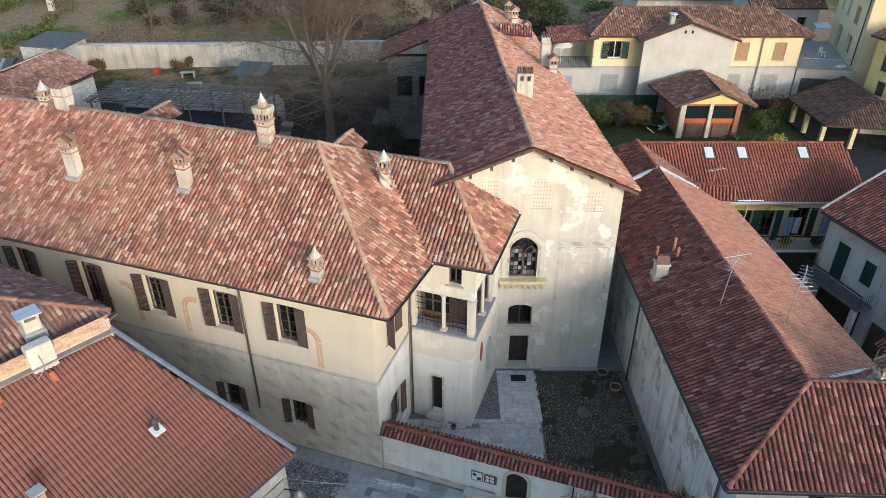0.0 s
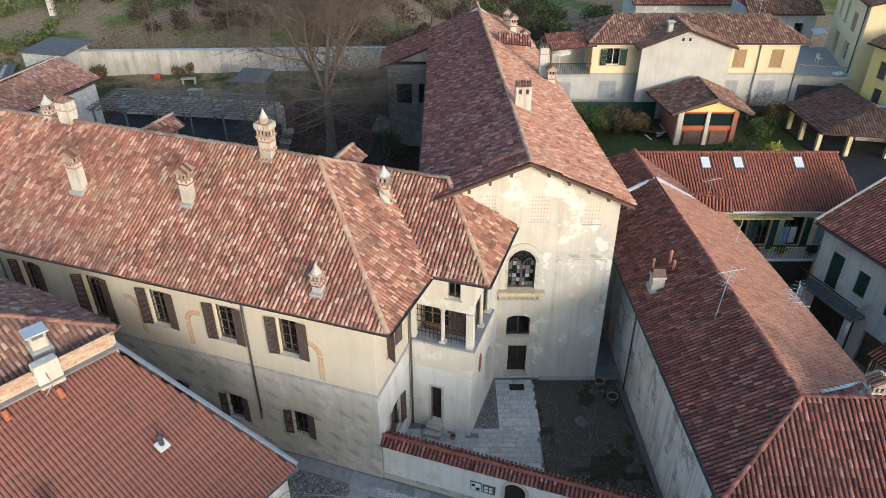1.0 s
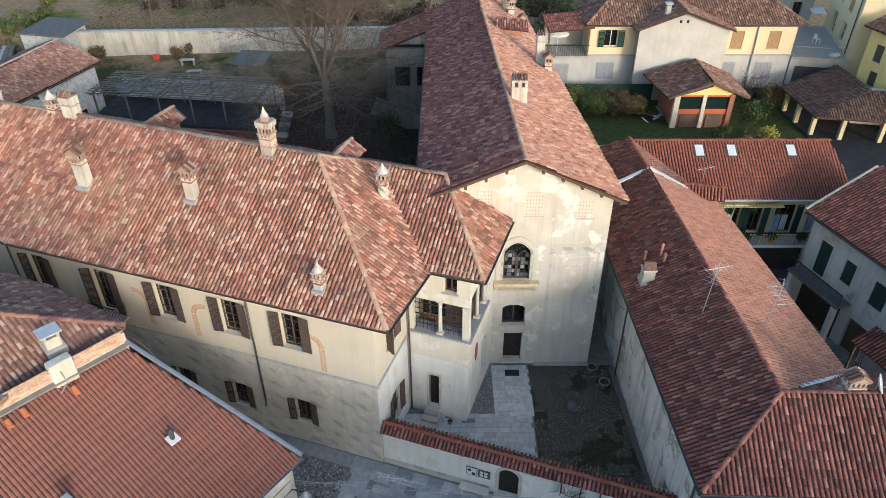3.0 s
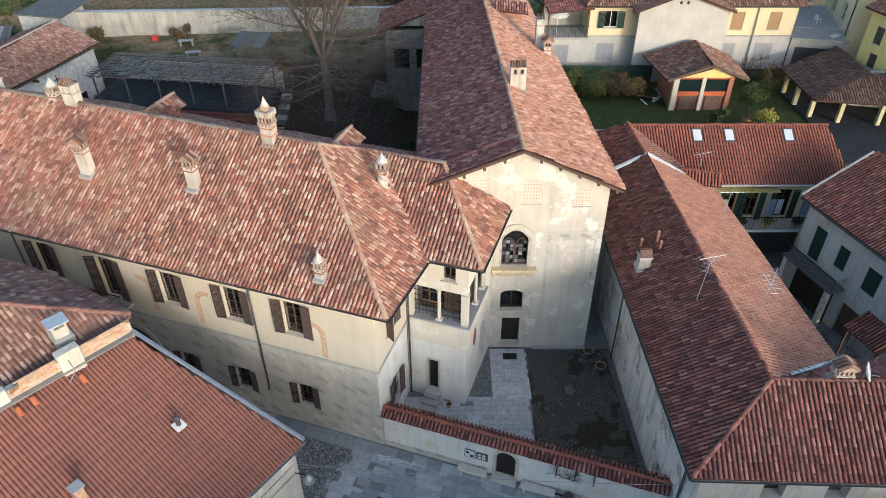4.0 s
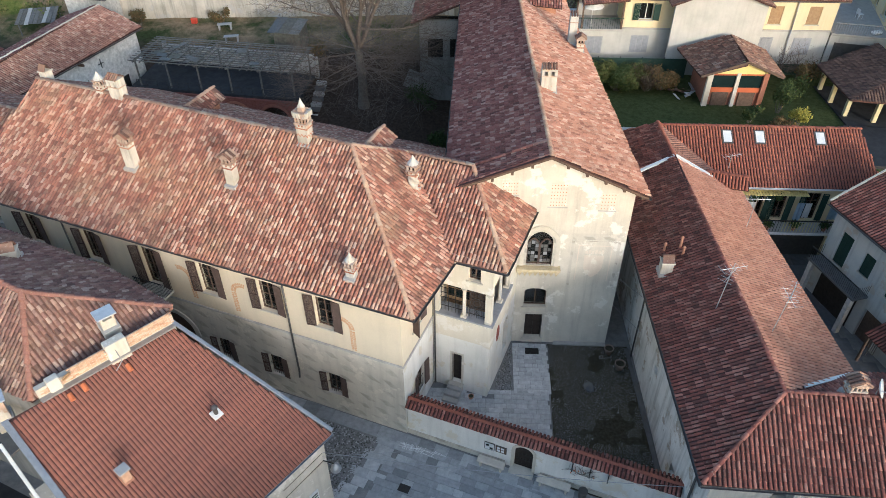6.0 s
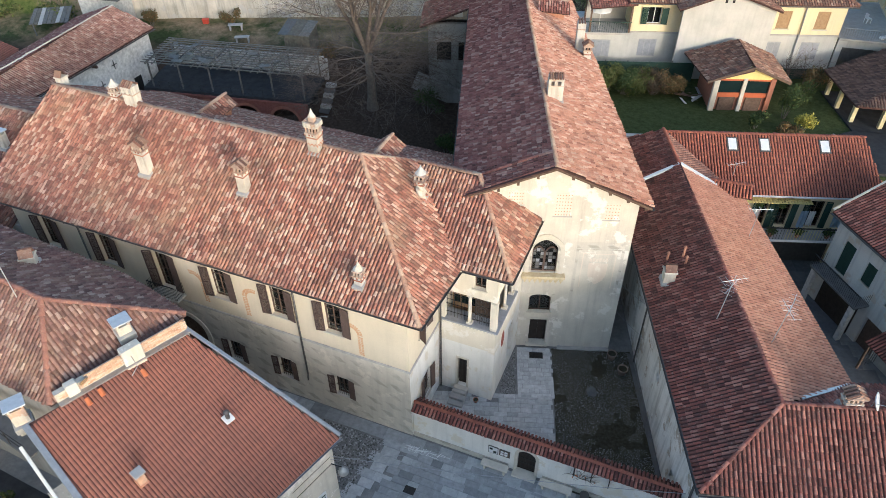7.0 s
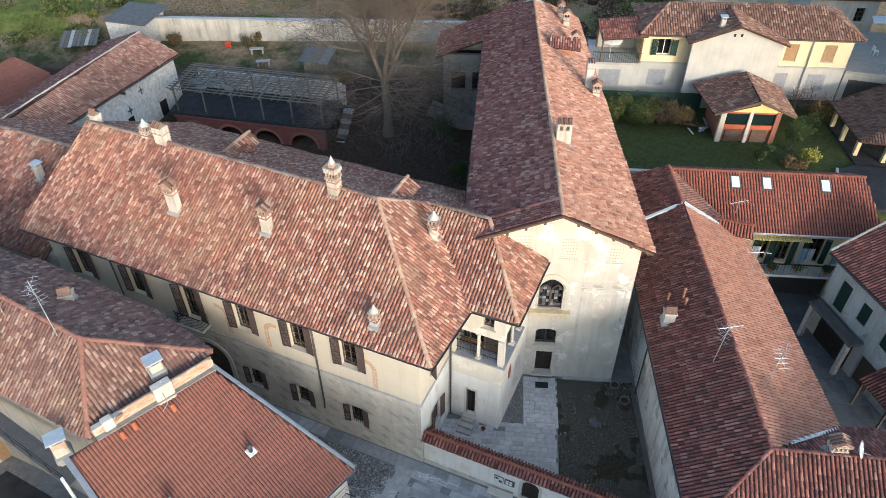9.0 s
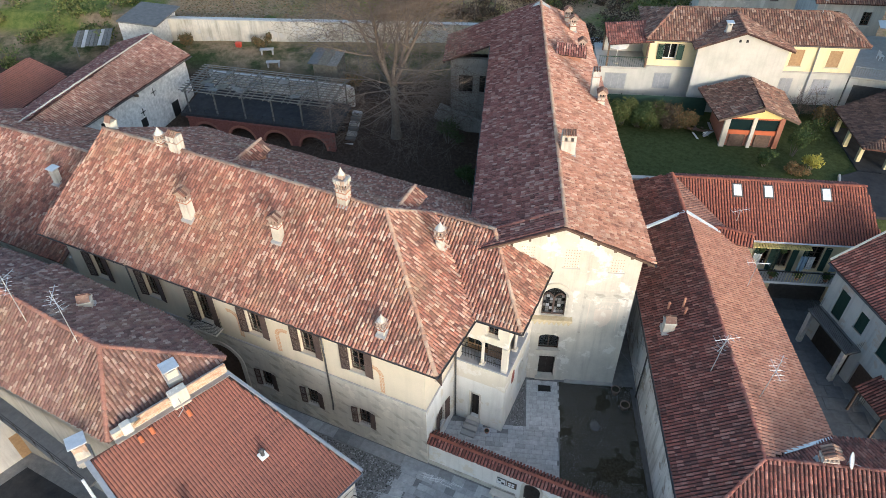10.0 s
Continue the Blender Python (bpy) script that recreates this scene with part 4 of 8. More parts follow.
roof_slope(lit, [(26.5, 44.7, 7.6), (12.9, 44.7, 7.6), (12.9, 43.0, 8.5), (26.5, 43.0, 8.5)], "porto", "porto")
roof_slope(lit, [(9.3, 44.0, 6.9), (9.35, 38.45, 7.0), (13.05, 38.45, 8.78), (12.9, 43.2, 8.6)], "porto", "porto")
# faces east as well, so it takes the tiles coloured as sunlit
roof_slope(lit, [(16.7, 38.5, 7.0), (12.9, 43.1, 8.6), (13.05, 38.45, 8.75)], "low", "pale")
ridge(lit, (12.9, 43.0, 8.52), (26.5, 43.0, 8.52), "red")
ridge(lit, (13.05, 38.45, 8.78), (12.9, 43.2, 8.6), "red")
m_lit = wall(lit, (16.6, 39.6), (26.4, 39.6), -0.3, 6.35, [(0.8, 2.0, 3.4, 5.4), (2.8, 3.5, 3.3, 5.5), (4.2, 5.0, 3.3, 5.5), (6.2, 7.2, 3.3, 5.5), (4.4, 8.6, -0.3, 2.4)], "yellow", 0.35)
wall(lit, (26.4, 39.6), (26.4, 44.4), -0.3, 6.25, (), "yellow", 0.35, gable=((3.4, 8.25), (4.7, 7.3)))
wall(lit, (26.4, 44.4), (9.6, 44.4), -0.3, 7.5, (), "dirty", 0.35)
wall(lit, (9.6, 44.4), (10.1, 38.4), -0.3, 6.9, (), "dirty", 0.35)

# ---- house at the east edge ----
edge = thing("balcony_house", "white house with dark green shutters and a tiled roof", "house", pose(0, 0, 0))
roof_slope(edge, [(22.45, 36.3, 7.1), (26.2, 25.0, 7.1), (31.0, 26.5, 9.6), (27.6, 38.6, 9.0)], "porto", "porto")
m_edge = wall(edge, (23.2, 36.3), (26.6, 25.9), -0.3, 7.2, [(1.0, 1.9, 3.3, 5.6), (3.0, 3.8, 4.0, 5.5), (5.2, 6.2, 3.9, 5.5), (7.6, 8.4, 3.9, 5.5), (4.6, 6.0, -0.3, 2.3)], "old_white", 0.4)
wall(edge, (28.0, 38.4), (23.2, 36.3), -0.3, 7.2, (), "old_white", 0.4, gable=((0.2, 8.7),))

# ---- front left houses ----
hip = thing("hipped_house", "hipped house with an old pale clay tile roof and brick upstand", "house", pose(0, 0, 0))
AP = (-18.47, 20.5, 12.55)
roof_slope(hip, [(-25.6, 20.2, 10.0), (-17.2, 16.9, 10.0), AP, (-25.5, 23.7, 12.55)], "coppi", "mauve")
roof_slope(hip, [(-17.2, 16.9, 10.0), (-13.1, 22.0, 10.45), AP], "coppi", "mauve")
roof_slope(hip, [(-13.1, 22.0, 10.45), (-17.3, 24.9, 10.0), (-25.6, 28.0, 10.0), (-25.5, 23.7, 12.55), AP], "coppi", "mauve")
roof_slope(hip, [(-40, 24.8, 10.0), (-25.6, 20.2, 10.0), (-25.5, 23.7, 12.55), (-40, 28.0, 12.55)], "coppi", "mauve")
roof_slope(hip, [(-25.6, 28.0, 10.0), (-40, 33.0, 10.0), (-40, 28.0, 12.55), (-25.5, 23.7, 12.55)], "coppi", "mauve")
for a, b in ((AP, (-25.5, 23.7, 12.55)), ((-25.5, 23.7, 12.55), (-40, 28.0, 12.55)), ((-13.1, 22.0, 10.45), AP), ((-17.2, 16.9, 10.0), AP)):
    ridge(hip, a, b, "hip_cap")
# darker grey coat carries the shade on this wall
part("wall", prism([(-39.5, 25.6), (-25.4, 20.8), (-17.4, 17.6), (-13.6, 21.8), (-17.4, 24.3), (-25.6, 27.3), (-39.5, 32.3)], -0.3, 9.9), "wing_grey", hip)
frontal = thing("corner_house", "white corner house with an even red tile roof", "house", pose(0, 0, 0))
roof_slope(frontal, [(-11.3, 10.8, 6.1), (-5.75, 18.7, 6.1), (-13.0, 21.35, 10.1), (-17.6, 15.8, 10.1)], "fine", "front")
part("wall", prism([(-11.2, 11.6), (-6.1, 18.4), (-13.3, 20.9), (-18.0, 15.2)], -0.3, 5.95), "white_plaster", frontal)

# ---- barn, terrace, garden wall ----
barn = thing("barn", "rubble barn with a long clay tile roof", "barn", pose(0, 0, 0))
BR0, BR1 = (-37.6, 42.4, 9.8), (-33.4, 60.2, 9.8)
roof_slope(barn, [(-34.9, 42.2, 8.3), (-29.6, 59.2, 8.3), BR1, BR0], "coppi", "barn")
roof_slope(barn, [(-37.5, 61.0, 8.3), (-41.0, 43.0, 8.3), BR0, BR1], "coppi", "long")
ridge(barn, BR0, BR1, "mortar", 0.085)
part("wall", prism([(-40.6, 43.3), (-35.2, 42.9), (-30.1, 58.8), (-37.2, 60.4)], 0.0, 8.2), "white_rubble", barn)

terrace = thing("terrace", "raised terrace with a red brick arcade and iron railing", "terrace", pose(0, 0, 0))
part("deck", prism([(-29.5, 54.2), (-14.5, 52.4), (-14.0, 57.0), (-29.0, 60.0)], 4.6, 4.95), "dark_floor", terrace)
gwall = thing("garden_wall", "long whitewashed garden wall with patches of bare brick", "wall", kind="structure")
wall(gwall, (-36, 67.0), (-2, 68.2), 4.0, 8.2, (), "garden_wash", 0.4)

# ---- yellow house ----
yh = thing("yellow_house", "pale yellow house with a low brown tiled roof", "house", pose(0, 0, 0))
wall(yh, (13.3, 61.6), (31.6, 61.6), 4.0, 10.8, [(1.3, 2.5, 8.6, 10.1), (12.6, 13.7, 8.4, 10.0), (15.9, 17.0, 8.4, 10.0)], "yellow", 0.35)
wall(yh, (31.6, 61.6), (31.6, 68), 4.0, 10.8, (), "yellow", 0.35)
wall(yh, (13.3, 68), (13.3, 61.6), 4.0, 10.8, (), "yellow", 0.35)
roof_slope(yh, [(12.8, 61.0, 10.75), (32.2, 61.0, 10.75), (29.4, 64.6, 12.3), (15.6, 64.6, 12.3)], "far", "grey_tiles")
roof_slope(yh, [(12.8, 68.2, 10.75), (12.8, 61.0, 10.75), (15.6, 64.6, 12.3)], "far", "grey_tiles")
roof_slope(yh, [(32.2, 61.0, 10.75), (32.2, 68.2, 10.75), (29.4, 64.6, 12.3)], "far", "grey_tiles")
wall(yh, (17.2, 60.0), (25.0, 60.0), 4.0, 10.55, (), "pale_grey", 0.3, gable=((3.7, 12.05),))
roof_slope(yh, [(16.8, 64.0, 10.65), (16.8, 59.6, 10.65), (20.9, 59.6, 12.25), (20.9, 64.0, 12.25)], "far", "grey_tiles")
roof_slope(yh, [(25.4, 59.6, 10.65), (25.4, 64.0, 10.65), (20.9, 64.0, 12.25), (20.9, 59.6, 12.25)], "far", "grey_tiles")

# ---- garden shed ----
shed = thing("garden_house", "small garden house with orange panels and brick piers", "shed", pose(0, 0, 0))
part("wall", box(19.5, 24.2, 54.6, 58.8, 4.0, 7.3), "brick", shed)
roof_slope(shed, [(17.9, 59.4, 7.0), (18.7, 53.9, 7.0), (22.2, 53.9, 8.3), (22.2, 59.4, 8.3)], "far", "grey_tiles")
roof_slope(shed, [(25.4, 53.9, 7.0), (25.4, 59.4, 7.0), (22.2, 59.4, 8.3), (22.2, 53.9, 8.3)], "far", "grey_tiles")

# ---- court wall ----
court = thing("court_wall", "white plastered court wall capped with clay tiles", "wall", PAL, kind="structure")
m_cw = wall(court, (0.05, 0.1), (14.3, 0.1), -0.3, 2.55, [(6.05, 7.05, -0.3, 2.0)], "limewash", 0.4)
roof_slope(court, [(0.05, -0.18, 2.52), (14.3, -0.18, 2.52), (14.3, 0.3, 2.74), (0.05, 0.3, 2.74)], "porto", "porto", 0.06)
roof_slope(court, [(14.3, 0.78, 2.52), (0.05, 0.78, 2.52), (0.05, 0.3, 2.74), (14.3, 0.3, 2.74)], "porto", "porto", 0.06)
ridge(court, (0.05, 0.3, 2.74), (14.3, 0.3, 2.74), "red", 0.1)

# ---- unseen house behind the viewer, added to shade the street ----
south = thing("shade_house", "plain unseen house added to shade the street and court", "house", pose(0, 0, 0))
part("wall", box(-3, 34, -6, 5.2, -0.2, 8.2), "old_white", south)
roof_slope(south, [(-3.6, -6.6, 8.2), (34.6, -6.6, 8.2), (34.6, -0.4, 10.9), (-3.6, -0.4, 10.9)], "far", "porto")
roof_slope(south, [(34.6, 5.8, 8.2), (-3.6, 5.8, 8.2), (-3.6, -0.4, 10.9), (34.6, -0.4, 10.9)], "far", "porto")


# ---- chimneys ----
def chimney(house, at, w, d, h, kind="plain", turn=0.0, sink=0.6, plain="stack"):
    """A plastered stack on a roof slope, with the head that its kind has."""
    m = Matrix.Translation(at) @ Matrix.Rotation(radians(turn), 4, "Z")
    bm = bmesh.new()
    if kind == "spiral":
        n, rings = 24, 26
        rows = []
        for k in range(rings + 1):
            z = -sink + (h + sink) * k / rings
            rows.append([bm.verts.new(((w / 2 + 0.045 * math.sin(3 * (a + z * 4.5))) * math.cos(a), (w / 2 + 0.045 * math.sin(3 * (a + z * 4.5))) * math.sin(a), z)) for a in [2 * math.pi * i / n for i in range(n)]])
        for lo, hi in zip(rows, rows[1:]):
            for i in range(n):
                bm.faces.new((lo[i], lo[(i + 1) % n], hi[(i + 1) % n], hi[i]))
        bm.faces.new(rows[-1])
    else:
        add_box(bm, -w / 2, w / 2, -d / 2, d / 2, -sink, h, 0.015)
    stack = part("chimney", bm, plain, house, "", m)
    part("flashing", box(-w / 2 - 0.08, w / 2 + 0.08, -d / 2 - 0.16, d / 2 + 0.08, -0.3, 0.1, 0.02, Matrix.Rotation(radians(12), 4, "X")), "concrete", stack)
    e = 0.06
    if kind in ("plain", "tiled", "pointed", "tall", "spiral"):
        part("collar", box(-w / 2 - e, w / 2 + e, -d / 2 - e, d / 2 + e, h, h + 0.07, 0.01), "chimney_brick", stack)
        # an open lantern of small brick piers between two dentilled courses
        hh = 0.24 if kind != "tall" else 0.3
        nx_, ny_ = max(3, int(w / 0.15)), max(3, int(d / 0.15))
        spots = [(-w / 2 + 0.04 + (w - 0.08) * i / (nx_ - 1), y) for i in range(nx_) for y in (-d / 2 + 0.03, d / 2 - 0.03)]
        spots += [(x, -d / 2 + 0.04 + (d - 0.08) * j / (ny_ - 1)) for j in range(1, ny_ - 1) for x in (-w / 2 + 0.03, w / 2 - 0.03)]
        for i, (x, y) in enumerate(spots):
            part("brick", box(x - 0.04, x + 0.04, y - 0.04, y + 0.04, h + 0.07, h + 0.07 + hh), "chimney_brick", stack)
            dx, dy = (0.05 if abs(x) > w / 2 - 0.06 else 0.0) * (1 if x > 0 else -1), (0.05 if abs(y) > d / 2 - 0.06 else 0.0) * (1 if y > 0 else -1)
            part("dentil", box(x + dx - 0.03, x + dx + 0.03, y + dy - 0.03, y + dy + 0.03, h - 0.1, h), "brick" if i % 3 else "chimney_brick", stack)
        # near-black block stands for the shade inside the lantern
        part("core", box(-w / 2 + 0.1, w / 2 - 0.1, -d / 2 + 0.1, d / 2 - 0.1, h + 0.07, h + 0.07 + hh), "dark", stack)
        part("band", box(-w / 2 - 0.02, w / 2 + 0.02, -d / 2 - 0.02, d / 2 + 0.02, h - 0.26, h - 0.19), "brick", stack, "red brick band")
        top = h + 0.07 + hh
        part("collar", box(-w / 2 - e, w / 2 + e, -d / 2 - e, d / 2 + e, top, top + 0.06, 0.01), "chimney_brick", stack)
        top += 0.06
        if kind in ("pointed", "spiral", "tall"):
            if kind == "tall":
                # corbelled crown above the lantern
                for i in range(4):
                    for sx, sy in ((1, 0), (-1, 0), (0, 1), (0, -1)):
                        o = -w / 2 + w * (i + 0.5) / 4
                        bx = (sx * (w / 2 + 0.05), o) if sx else (o, sy * (d / 2 + 0.05))
                        part("brick", box(bx[0] - 0.06, bx[0] + 0.06, bx[1] - 0.06, bx[1] + 0.06, top, top + 0.26), "stack", stack)
                part("crown", box(-w / 2, w / 2, -d / 2, d / 2, top, top + 0.2, 0.01), "stack", stack)
                top += 0.22
                part("turret", box(-w / 4, w / 4, -d / 4, d / 4, top, top + 0.25, 0.01), "stack", stack)
                # raised zigzag and brick marks round the shaft
                for k in range(6):
                    for sx, sy in ((0, -1), (1, 0)):
                        o = -w / 2 + w * (k + 0.5) / 6
                        mm = Matrix.Translation((o, -d / 2 - 0.006, h - 0.62)) if sy else Matrix.Translation((w / 2 + 0.006, o, h - 0.62)) @ Matrix.Rotation(radians(90), 4, "Z")
                        part("zigzag", box(-0.09, 0.09, -0.012, 0.012, -0.02, 0.02, 0, mm @ Matrix.Rotation(radians(55 if k % 2 else -55), 4, "Y")), "terracotta", stack)
                top += 0.25
            r = (0.56 if kind != "tall" else 0.3) * w
            part("spire", lathe([(r, top), (r * 1.05, top + 0.05), (r * 0.55, top + 0.22), (r * 0.18, top + 0.42), (0.02, top + 0.5)], 10), "old_white", stack, smooth=False)
        else:
            # little gable of tiles laid over the head
            ov = 0.1
            bm = bmesh.new()
            a = [bm.verts.new(v) for v in ((-w / 2 - ov, -d / 2 - ov, top), (w / 2 + ov, -d / 2 - ov, top), (0, -d / 2 - ov, top + 0.28))]
            b = [bm.verts.new(v) for v in ((-w / 2 - ov, d / 2 + ov, top), (w / 2 + ov, d / 2 + ov, top), (0, d / 2 + ov, top + 0.28))]
            bm.faces.new(a), bm.faces.new(b[::-1])
            for i in range(3):
                bm.faces.new((a[i], b[i], b[(i + 1) % 3], a[(i + 1) % 3]))
            part("cap", bm, "chimney_brick", stack)
            for s_ in (-1, 1):
                n = max(2, int((d + 2 * ov) / 0.16))
                for i in range(n):
                    y = -d / 2 - ov + (d + 2 * ov) * (i + 0.5) / n
                    part("tile", tube((s_ * (w / 2 + ov + 0.02), y, top + 0.03), (0, y, top + 0.31), 0.075, 0.065, 8), "grey_tiles", stack)
    elif kind == "comb":
        part("collar", box(-w / 2 - 0.03, w / 2 + 0.03, -d / 2 - 0.03, d / 2 + 0.03, h, h + 0.05), "chimney_brick", stack)
        bm = bmesh.new()
        for x0, x1 in ((-w / 2, -w / 2 + 0.16), (-0.1, 0.1), (w / 2 - 0.16, w / 2)):
            add_box(bm, x0, x1, -d / 2, d / 2, h + 0.05, h + 0.32)
        add_box(bm, -w / 2, w / 2, -d / 2, d / 2, h + 0.32, h + 0.5)
        part("head", bm, plain, stack)
        n = int(w / 0.15)
        for i in range(n):
            x = -w / 2 + w * (i + 0.5) / n
            part("tile", tube((x, -d / 2 - 0.06, h + 0.5), (x, 0, h + 0.74), 0.06, 0.055, 7), "grey_tiles", stack)
            part("tile", tube((x, d / 2 + 0.06, h + 0.5), (x, 0, h + 0.74), 0.06, 0.055, 7), "grey_tiles", stack)
    elif kind == "slab":
        for x in (-w / 2 + 0.05, w / 2 - 0.05):
            for y in (-d / 2 + 0.05, d / 2 - 0.05):
                part("pier", box(x - 0.05, x + 0.05, y - 0.05, y + 0.05, h, h + 0.2), plain, stack)
        part("cap", box(-w / 2 - 0.12, w / 2 + 0.12, -d / 2 - 0.12, d / 2 + 0.12, h + 0.2, h + 0.27, 0.015), "cap_metal", stack)
    elif kind == "open":
        part("collar", box(-w / 2 - 0.05, w / 2 + 0.05, -d / 2 - 0.05, d / 2 + 0.05, h - 0.05, h + 0.04, 0.01), "stone", stack)
        for s_ in (-1, 1):
            part("tile", box(-w / 2, w / 2, -0.02, 0.02, 0, d * 0.8, 0, Matrix.Translation((0, s_ * d / 2, h + 0.03)) @ Matrix.Rotation(radians(s_ * 32), 4, "X")), "grey_tiles", stack)
    return stack


def on_south(x, y):
    return (x, y, 9.95 + (y + 0.7) * 3.85 / 6.9)


chimney(palazzo, on_south(-17.0, 2.75), 0.62, 0.5, 1.5, "plain", 0)
chimney(palazzo, on_south(-10.75, 3.1), 0.52, 0.48, 1.25, "plain", 0)
chimney(palazzo, (-7.9, 6.0, 13.55), 0.64, 0.58, 1.15, "tall", 0)
chimney(palazzo, (-21.6, 6.3, 13.45), 0.5, 0.5, 0.75, "pointed")
chimney(palazzo, (-20.3, 6.25, 13.5), 0.8, 0.6, 0.9, "comb", 0, 0.6, "stack")
chimney(palazzo, on_south(-2.6, 0.35), 0.42, 0.38, 0.6, "pointed", 0, 0.6, "dirty")
chimney(palazzo, (-1.95, 6.35, 11.75), 0.5, 0.5, 1.25, "spiral")
chimney(palazzo, (-26.1, 6.6, 13.3), 0.5, 0.55, 0.9, "open")
chimney(hall, (4.55, 37.9, 13.55), 0.9, 0.62, 0.95, "comb")
chimney(hall, (7.0, 47.9, 12.2), 0.55, 0.6, 1.55, "comb", 0, 0.6, "old_white")
chimney(hall, (7.5, 47.0, 11.95), 0.5, 0.5, 0.6, "tiled")
chimney(hall, (5.4, 60.0, 12.5), 0.45, 0.45, 0.7, "tiled")
chimney(hall, (5.85, 58.5, 12.4), 0.5, 0.45, 0.7, "tiled")
chimney(hall, (6.4, 54.6, 12.2), 0.5, 0.45, 0.7, "tiled")
chimney(side, (10.75, 28.7, 7.65), 0.62, 0.55, 0.75, "open")
chimney(side, (16.65, 19.75, 8.75), 0.66, 0.52, 0.5, "tiled")
chimney(hip, (-15.2, 20.35, 10.9), 0.6, 0.52, 0.5, "slab", 45)
chimney(hip, (-21.3, 24.1, 11.2), 0.65, 0.55, 0.6, "open", 20)
chimney(hip, (-18.4, 16.5, 9.4), 0.62, 0.55, 0.9, "slab", 40)
chimney(yh, (19.6, 60.9, 11.6), 0.4, 0.4, 0.8, "slab")
for x, y, h in ((11.72, 30.05, 0.75), (10.95, 30.2, 0.55), (11.75, 29.5, 0.5)):
    zz = 7.05 + (x - 9.5) * 0.5
    p = part("vent_pipe", tube((x, y, zz - 0.3), (x, y, zz + h), 0.07, None, 10), "terracotta", side)
    part("cowl", lathe([(0.1, zz + h), (0.1, zz + h + 0.03), (0.03, zz + h + 0.12)], 10), "terracotta", p, m=Matrix.Translation((x, y, 0)))

# dormers over the garden eave
for x, y0, y1 in ((-16.9, 6.9, 10.3), (-5.2, 7.2, 9.8)):
    part("dormer", box(x - 0.42, x + 0.42, y0 + 0.4, y1 - 0.35, 10.9, 12.6), "terracotta", palazzo)
    roof_slope(palazzo, [(x - 0.72, y1, 12.5), (x - 0.72, y0, 12.5), (x, y0, 13.05), (x, y1, 13.05)], "coppi", "coppi", 0.08)
    roof_slope(palazzo, [(x + 0.72, y0, 12.5), (x + 0.72, y1, 12.5), (x, y1, 13.05), (x, y0, 13.05)], "coppi", "coppi", 0.08)
    ridge(palazzo, (x, y0, 13.07), (x, y1, 13.07))
# dormer on the long roof
part("dormer", box(4.6, 6.2, 52.4, 53.4, 11.8, 13.3), "terracotta", hall)
roof_slope(hall, [(4.2, 52.0, 13.35), (6.6, 52.0, 13.1), (6.6, 53.0, 13.6), (4.2, 53.0, 13.85)], "coppi", "long", 0.08)


# ---- eaves, gutters and downpipes ----
def gutter(house, a, b, r=0.07, material="dark_zinc"):
    a, b = Vector(a), Vector(b)
    q = (b - a).to_track_quat("X", "Z").to_matrix().to_4x4()
    n, L = 8, (b - a).length
    bm = bmesh.new()
    prof = [(r * math.cos(math.pi * (1 + i / n)), r * math.sin(math.pi * (1 + i / n))) for i in range(n + 1)]
    prof += [(0.8 * y, 0.8 * z) for y, z in prof[::-1]]
    for x in (0, L):
        for y, z in prof:
            bm.verts.new((x, y, z))
    bm.verts.ensure_lookup_table()
    k = len(prof)
    for i in range(k):
        j = (i + 1) % k
        bm.faces.new((bm.verts[i], bm.verts[j], bm.verts[k + j], bm.verts[k + i]))
    bm.faces.new([bm.verts[i] for i in range(k)][::-1]), bm.faces.new([bm.verts[k + i] for i in range(k)])
    part("gutter", bm, material, house, "", Matrix.Translation(a) @ q)


def pipe(house, pts, r=0.05, material="dark_zinc"):
    bm = bmesh.new()
    for a, b in zip(pts, pts[1:]):
        add_tube(bm, a, b, r, None, 8)
    part("downpipe", bm, material, house, "", None, True)


gutter(palazzo, (-26.9, -0.75, 9.86), (1.05, -0.75, 9.86), 0.055)
gutter(palazzo, (1.1, -0.75, 9.86), (1.38, 3.7, 9.9))
gutter(palazzo, (1.4, 3.68, 9.95), (4.1, 3.72, 9.95))
gutter(palazzo, (4.1, 3.75, 9.95), (4.14, 8.9, 10.25))
gutter(hall, (-1.23, 29.9, 11.55), (-1.13, 62.0, 11.55))
gutter(hall, (9.48, 29.8, 11.55), (7.18, 62.0, 11.55))
gutter(side, (9.28, 38.4, 6.95), (9.88, 16.2, 7.0))
gutter(side, (9.9, 16.17, 7.0), (26.0, 15.62, 7.0))
gutter(side, (18.43, 22.5, 7.05), (17.28, 38.4, 7.0))
gutter(side, (18.4, 22.48, 7.05), (26.0, 22.48, 7.05))
gutter(lit, (17.6, 38.93, 6.25), (27.2, 38.93, 6.25), 0.08, "white_metal")
gutter(edge, (22.38, 36.3, 7.0), (26.1, 25.0, 7.0))
gutter(barn, (-34.82, 42.2, 8.15), (-29.5, 59.2, 8.15))
pipe(palazzo, [(-6.4, -0.75, 9.8), (-6.4, -0.1, 9.4), (-6.4, -0.1, 2.6), (-6.3, -0.3, 2.3)])
pipe(palazzo, [(0.4, 3.7, 9.8), (0.16, 3.84, 9.4), (0.16, 3.84, 0.1)])
pipe(palazzo, [(-20.6, -0.75, 9.8), (-20.6, -0.1, 9.4), (-20.6, -0.1, 2.2)])
pipe(side, [(10.6, 18.0, 6.9), (10.62, 18.0, 6.5), (10.62, 18.0, 0.0)], 0.06)
